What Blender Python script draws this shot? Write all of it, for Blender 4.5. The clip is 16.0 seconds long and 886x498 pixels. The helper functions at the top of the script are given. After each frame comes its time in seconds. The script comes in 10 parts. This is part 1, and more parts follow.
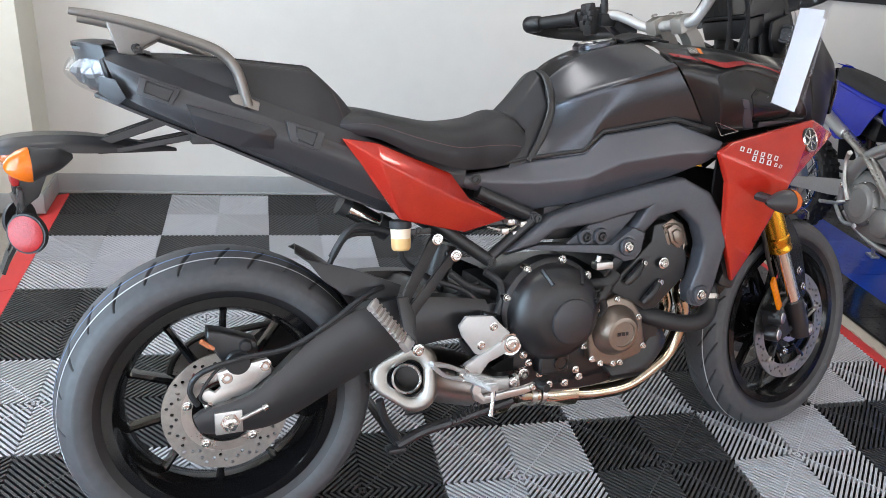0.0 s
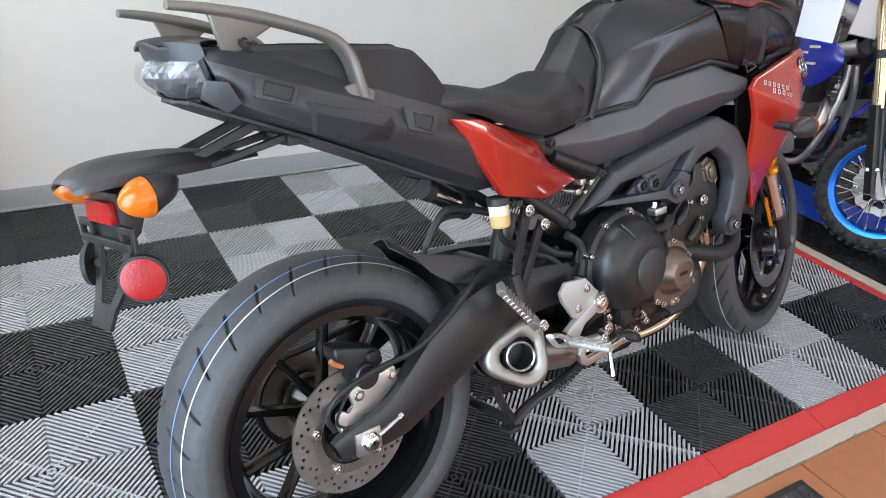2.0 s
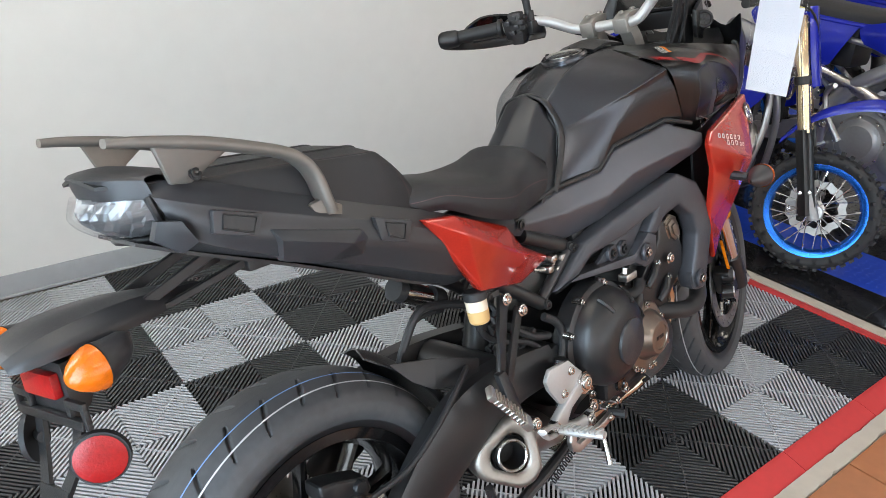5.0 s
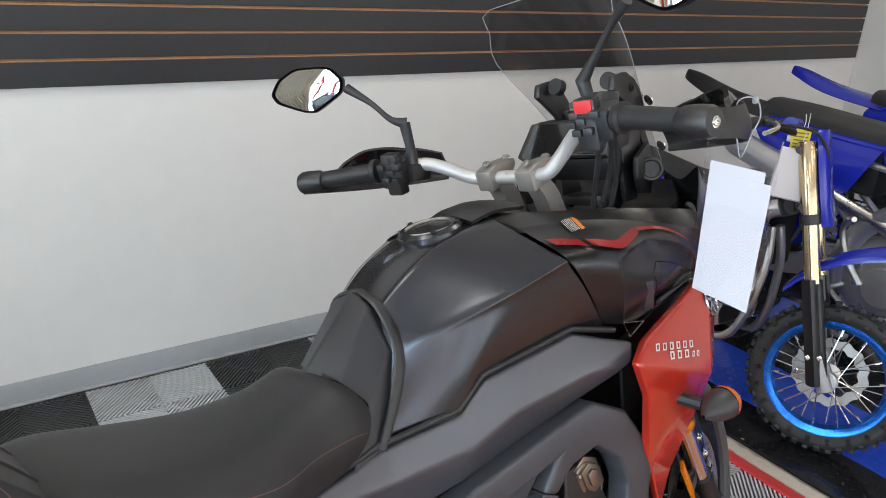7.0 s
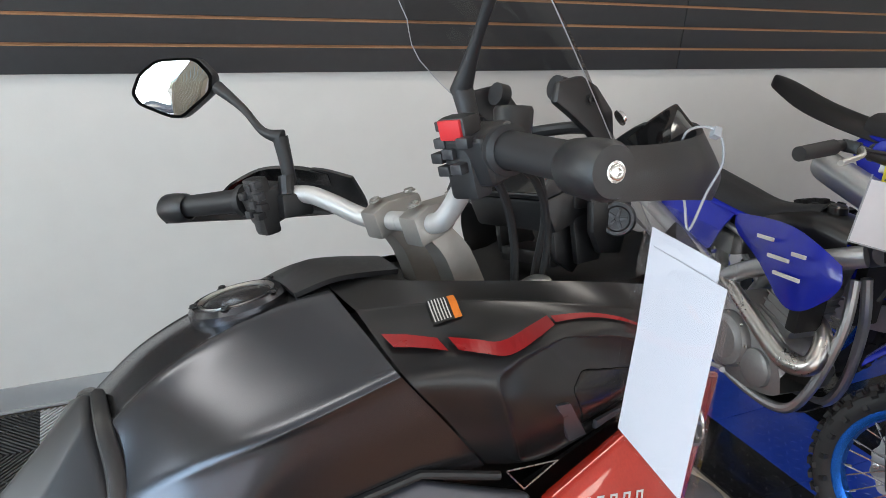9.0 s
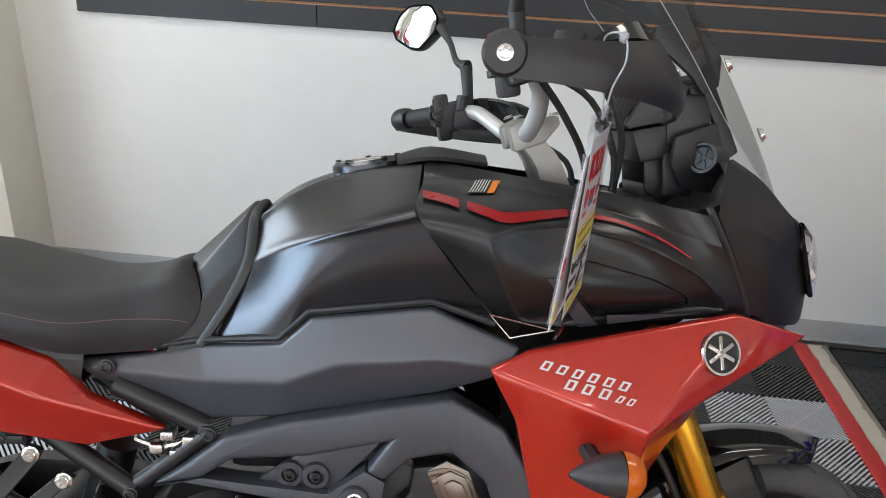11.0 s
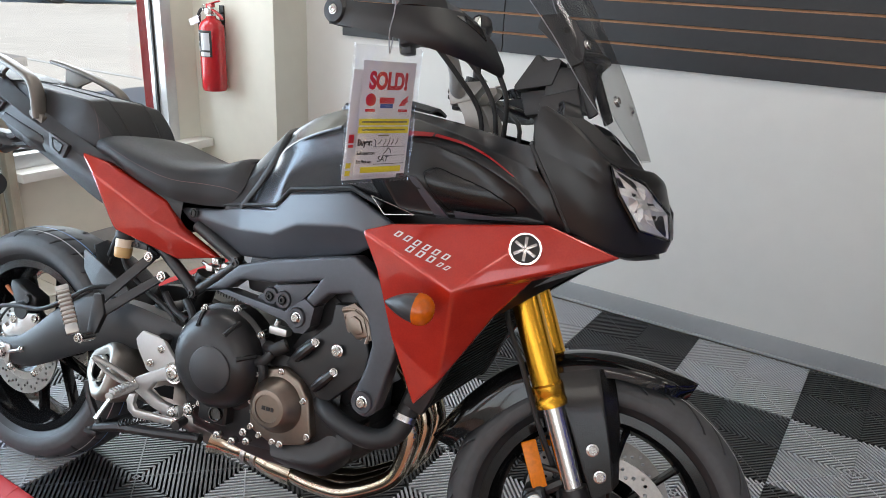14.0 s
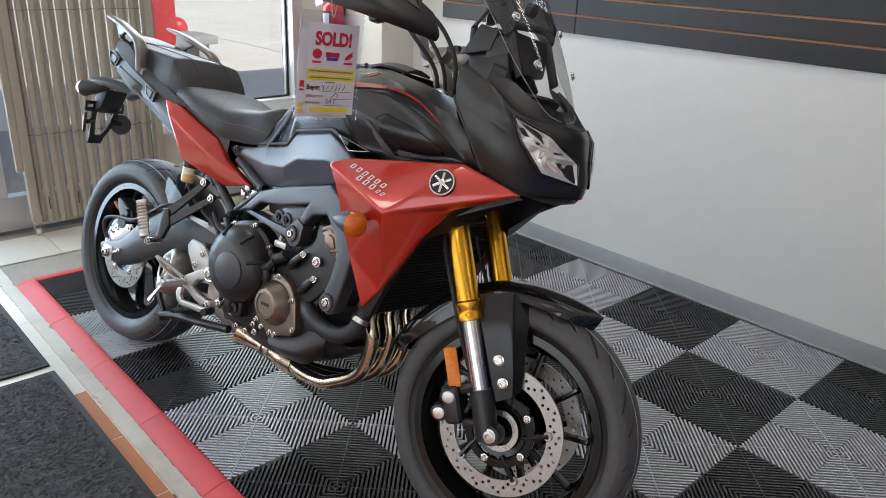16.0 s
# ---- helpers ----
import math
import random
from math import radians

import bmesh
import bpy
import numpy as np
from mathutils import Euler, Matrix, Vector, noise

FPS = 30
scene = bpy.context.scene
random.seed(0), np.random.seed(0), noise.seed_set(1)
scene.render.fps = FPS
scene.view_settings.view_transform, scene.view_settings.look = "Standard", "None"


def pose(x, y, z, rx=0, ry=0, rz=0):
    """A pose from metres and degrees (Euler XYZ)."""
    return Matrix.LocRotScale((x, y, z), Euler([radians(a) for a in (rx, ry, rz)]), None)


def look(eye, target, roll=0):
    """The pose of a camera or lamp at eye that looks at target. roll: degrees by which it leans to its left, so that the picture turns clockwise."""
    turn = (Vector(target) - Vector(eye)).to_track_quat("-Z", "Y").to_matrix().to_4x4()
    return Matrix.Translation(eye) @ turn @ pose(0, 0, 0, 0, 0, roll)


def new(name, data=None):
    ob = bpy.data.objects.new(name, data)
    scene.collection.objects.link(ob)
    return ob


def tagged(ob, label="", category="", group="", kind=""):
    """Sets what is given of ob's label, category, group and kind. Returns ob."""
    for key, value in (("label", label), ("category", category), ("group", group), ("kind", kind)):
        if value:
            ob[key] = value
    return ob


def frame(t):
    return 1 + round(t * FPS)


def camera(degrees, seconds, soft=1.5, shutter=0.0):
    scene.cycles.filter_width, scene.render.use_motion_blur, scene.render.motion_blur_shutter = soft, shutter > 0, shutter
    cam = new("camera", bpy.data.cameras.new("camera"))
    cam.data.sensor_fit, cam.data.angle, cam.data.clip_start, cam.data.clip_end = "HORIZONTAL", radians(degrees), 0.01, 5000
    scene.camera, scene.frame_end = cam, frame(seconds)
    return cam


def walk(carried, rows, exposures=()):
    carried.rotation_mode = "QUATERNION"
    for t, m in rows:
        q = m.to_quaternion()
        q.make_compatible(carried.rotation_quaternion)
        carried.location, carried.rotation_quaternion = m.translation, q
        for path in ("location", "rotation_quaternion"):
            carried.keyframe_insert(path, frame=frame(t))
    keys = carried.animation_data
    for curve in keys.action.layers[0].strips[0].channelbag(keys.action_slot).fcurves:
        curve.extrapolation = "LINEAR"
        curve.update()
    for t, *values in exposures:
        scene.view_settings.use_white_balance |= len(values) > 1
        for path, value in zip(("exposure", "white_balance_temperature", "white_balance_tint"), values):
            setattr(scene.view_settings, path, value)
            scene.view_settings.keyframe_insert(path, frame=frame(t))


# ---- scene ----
cam = camera(61.3, 16.0, 0.7)
PATH = [
    (0, (0.772, -1.123, 1.31), (1.243, 0.612, 0.432), 6.4),
    (0.5, (0.65, -0.976, 1.298), (1.144, 0.753, 0.423), 4.7),
    (1, (0.51, -0.92, 1.279), (1.19, 0.744, 0.4), 6.2),
    (1.5, (0.318, -0.936, 1.292), (1.201, 0.614, 0.387), 5.2),
    (2, (0.259, -0.843, 1.276), (1.198, 0.649, 0.333), 5.0),
    (2.5, (0.217, -0.736, 1.253), (1.224, 0.703, 0.296), 5.5),
    (3, (0.09, -0.661, 1.273), (1.229, 0.688, 0.333), 3.5),
    (3.2, (0.041, -0.641, 1.278), (1.226, 0.683, 0.359), 3.4),
    (5.3, (0.347, -0.657, 1.354), (1.45, 0.775, 0.498), 2.4),
    (5.5, (0.412, -0.619, 1.35), (1.507, 0.836, 0.521), 2.2),
    (6, (0.577, -0.459, 1.358), (1.719, 0.982, 0.571), 3.4),
    (6.5, (0.723, -0.404, 1.386), (1.924, 1.017, 0.65), 3.8),
    (7, (0.896, -0.393, 1.403), (1.989, 1.119, 0.684), 3.6),
    (7.5, (1.008, -0.328, 1.39), (2.024, 1.238, 0.672), 3.1),
    (8, (1.148, -0.181, 1.391), (2.192, 1.364, 0.668), 3.5),
    (8.2, (1.208, -0.142, 1.387), (2.29, 1.377, 0.662), 3.7),
    (10.3, (1.568, -0.476, 1.358), (1.734, 1.36, 0.583), 4.5),
    (10.5, (1.6, -0.507, 1.357), (1.713, 1.334, 0.584), 4.5),
    (11, (1.737, -0.534, 1.34), (1.568, 1.293, 0.543), 3.2),
    (11.5, (1.904, -0.583, 1.326), (1.48, 1.203, 0.533), 3.2),
    (12, (2.028, -0.718, 1.328), (1.463, 1.057, 0.599), 3.7),
    (12.5, (2.133, -0.802, 1.329), (1.455, 0.938, 0.611), 2.8),
    (13, (2.237, -0.807, 1.305), (1.453, 0.887, 0.588), 2.3),
    (13.5, (2.4, -0.753, 1.301), (1.489, 0.876, 0.583), 2.1),
    (14, (2.543, -0.771, 1.297), (1.544, 0.816, 0.602), 2.7),
    (14.5, (2.701, -0.856, 1.291), (1.611, 0.681, 0.622), 2.7),
    (15, (2.826, -0.848, 1.293), (1.652, 0.621, 0.612), 2.0),
    (15.5, (3.002, -0.772, 1.294), (1.732, 0.606, 0.595), 2.5),
    (16, (3.115, -0.708, 1.303), (1.769, 0.575, 0.567), 2.6),
]
walk(cam, [(t, look(eye, target, roll)) for t, eye, target, roll in PATH], [(0, 0.22, 6450, 10), (1, 0.16, 6400, 10), (3, 0.16, 6700, 10), (5.5, 0.06, 6750, 9), (7, 0.04, 6650, 9), (10.5, -0.04, 6550, 8), (11.5, 0.03, 6550, 9), (14, -0.16, 6550, 10), (16, -0.24, 6550, 10)])

# ---- sky, sun, light through the shop windows, added ceiling fill ----
world = bpy.data.worlds.new("sky")
scene.world = world
world.use_nodes = True
sky = world.node_tree.nodes.new("ShaderNodeTexSky")
sky.sky_type, sky.sun_disc = "NISHITA", False
sky.sun_elevation, sky.sun_rotation = radians(44), radians(67)
sky_out = world.node_tree.nodes["Background"]
sky_out.inputs["Strength"].default_value = 0.15
world.node_tree.links.new(sky.outputs["Color"], sky_out.inputs["Color"])

sun = new("sun", bpy.data.lights.new("sun", "SUN"))
sun.data.energy, sun.data.angle, sun.data.color = 5.0, radians(0.5), (1.0, 0.95, 0.88)
sun.matrix_basis = look((0, 0, 0), (-0.95, -0.40, -1.0))


def area_lamp(name, eye, target, w, h, watts, colour=(1, 1, 1)):
    """A rectangular area lamp; in a window opening it stands in for daylight."""
    lamp = new(name, bpy.data.lights.new(name, "AREA"))
    lamp.data.shape, lamp.data.size, lamp.data.size_y = "RECTANGLE", w, h
    lamp.data.energy, lamp.data.color = watts, colour
    lamp.matrix_basis = look(eye, target)
    return lamp


area_lamp("rear_window_light", (-0.72, 1.2, 1.35), (2, 0.9, 0.6), 0.75, 1.5, 26, (0.84, 0.92, 1.0))
area_lamp("rear_door_light", (-0.8, -0.60, 1.22), (2, -0.60, 1.15), 1.34, 2.1, 98, (0.62, 0.80, 1.0))
area_lamp("rear_wide_light", (-0.76, -2.86, 1.33), (2, -2.7, 1.2), 2.9, 1.85, 52, (0.88, 0.93, 1.0))
for wx in (-0.2, 2.0, 4.2, 6.4):
    area_lamp("shopfront_light", (wx, -4.72, 1.6), (wx, 0, 0.9), 1.9, 1.9, 30, (0.94, 0.95, 1.0))
# warm fill lamps added below the ceiling, with no visible source
for tx, ty in ((0.6, -2.2), (3.2, -2.2), (5.8, -2.2), (0.6, 0.9), (3.2, 0.9), (5.8, 0.9)):
    area_lamp("ceiling_fill_light", (tx, ty, 2.88), (tx, ty, 0), 1.2, 0.25, 11 if tx < 5 else 7, (1.0, 0.95, 0.87))

# ---- materials ----
def mat(name, colour, rough=0.5, metal=0.0, vary=0.12, grain=60.0, bump=0.0, bump_scale=300.0, coat=0.0, second=None, stain=0.0, wear=0.0, spec=0.5, random_tint=0.0, uneven=0.15):
    """A surface with its colour varied at two scales, uneven gloss and fine relief."""
    m = bpy.data.materials.new(name)
    m.use_nodes = True
    n, l = m.node_tree.nodes, m.node_tree.links
    b = n["Principled BSDF"]
    b.inputs["Metallic"].default_value = metal
    b.inputs["Coat Weight"].default_value = coat
    b.inputs["Coat Roughness"].default_value = 0.04
    b.inputs["Specular IOR Level"].default_value = spec
    tc = n.new("ShaderNodeTexCoord")
    big = n.new("ShaderNodeTexNoise")
    big.inputs["Scale"].default_value, big.inputs["Detail"].default_value = grain / 12, 4
    fine = n.new("ShaderNodeTexNoise")
    fine.inputs["Scale"].default_value, fine.inputs["Detail"].default_value = grain, 6
    l.new(tc.outputs["Object"], big.inputs["Vector"])
    l.new(tc.outputs["Object"], fine.inputs["Vector"])
    mixed = n.new("ShaderNodeMix")
    mixed.data_type, mixed.blend_type = "FLOAT", "MIX"
    mixed.inputs["Factor"].default_value = 0.5
    l.new(big.outputs["Fac"], mixed.inputs["A"])
    l.new(fine.outputs["Fac"], mixed.inputs["B"])
    ramp = n.new("ShaderNodeMapRange")
    ramp.inputs["From Min"].default_value, ramp.inputs["From Max"].default_value = 0.3, 0.7
    l.new(mixed.outputs["Result"], ramp.inputs["Value"])
    c = n.new("ShaderNodeMix")
    c.data_type = "RGBA"
    lo = tuple(v * (1 - vary) for v in colour)
    hi = tuple(min(1, v * (1 + vary)) for v in (second or colour))
    c.inputs["A"].default_value, c.inputs["B"].default_value = (*lo, 1), (*hi, 1)
    l.new(ramp.outputs["Result"], c.inputs["Factor"])
    col = c.outputs["Result"]
    if stain:
        st = n.new("ShaderNodeTexNoise")
        st.inputs["Scale"].default_value, st.inputs["Detail"].default_value, st.inputs["Roughness"].default_value = grain / 30, 8, 0.7
        l.new(tc.outputs["Object"], st.inputs["Vector"])
        sr = n.new("ShaderNodeMapRange")
        sr.inputs["From Min"].default_value, sr.inputs["From Max"].default_value = 0.52, 0.75
        sr.inputs["To Max"].default_value = stain
        l.new(st.outputs["Fac"], sr.inputs["Value"])
        c2 = n.new("ShaderNodeMix")
        c2.data_type = "RGBA"
        c2.inputs["B"].default_value = (*[v * 0.45 for v in colour], 1)
        l.new(sr.outputs["Result"], c2.inputs["Factor"])
        l.new(col, c2.inputs["A"])
        col = c2.outputs["Result"]
    if random_tint:
        info = n.new("ShaderNodeObjectInfo")
        rr = n.new("ShaderNodeMapRange")
        rr.inputs["To Min"].default_value, rr.inputs["To Max"].default_value = 1 - random_tint, 1 + random_tint
        l.new(info.outputs["Random"], rr.inputs["Value"])
        hs = n.new("ShaderNodeHueSaturation")
        l.new(rr.outputs["Result"], hs.inputs["Value"])
        l.new(col, hs.inputs["Color"])
        col = hs.outputs["Color"]
    l.new(col, b.inputs["Base Color"])
    rg = n.new("ShaderNodeMapRange")
    rg.inputs["To Min"].default_value, rg.inputs["To Max"].default_value = max(0.02, rough * (1 - uneven - wear)), min(1, rough * (1 + uneven + wear))
    l.new(mixed.outputs["Result"], rg.inputs["Value"])
    l.new(rg.outputs["Result"], b.inputs["Roughness"])
    if bump:
        bn = n.new("ShaderNodeTexNoise")
        bn.inputs["Scale"].default_value, bn.inputs["Detail"].default_value = bump_scale, 3
        l.new(tc.outputs["Object"], bn.inputs["Vector"])
        bp = n.new("ShaderNodeBump")
        bp.inputs["Strength"].default_value, bp.inputs["Distance"].default_value = bump, 0.001
        l.new(bn.outputs["Fac"], bp.inputs["Height"])
        l.new(bp.outputs["Normal"], b.inputs["Normal"])
    return m


def film(name, colour=(1, 1, 1), gloss=0.12):
    """A thin clear sheet: mostly see-through, with a gloss on top."""
    m = bpy.data.materials.new(name)
    m.use_nodes = True
    n, l = m.node_tree.nodes, m.node_tree.links
    n.remove(n["Principled BSDF"])
    t = n.new("ShaderNodeBsdfTransparent")
    t.inputs["Color"].default_value = (*colour, 1)
    g = n.new("ShaderNodeBsdfGlossy")
    g.inputs["Roughness"].default_value = 0.03
    w = n.new("ShaderNodeLayerWeight")
    w.inputs["Blend"].default_value = 0.25
    pw = n.new("ShaderNodeMath")
    pw.operation = "POWER"
    pw.inputs[1].default_value = 3.0
    l.new(w.outputs["Facing"], pw.inputs[0])
    f = n.new("ShaderNodeMapRange")
    f.inputs["To Min"].default_value, f.inputs["To Max"].default_value = 0.04, 0.3 + gloss
    l.new(pw.outputs["Value"], f.inputs["Value"])
    s = n.new("ShaderNodeMixShader")
    l.new(f.outputs["Result"], s.inputs["Fac"])
    l.new(t.outputs["BSDF"], s.inputs[1])
    l.new(g.outputs["BSDF"], s.inputs[2])
    l.new(s.outputs["Shader"], n["Material Output"].inputs["Surface"])
    return m


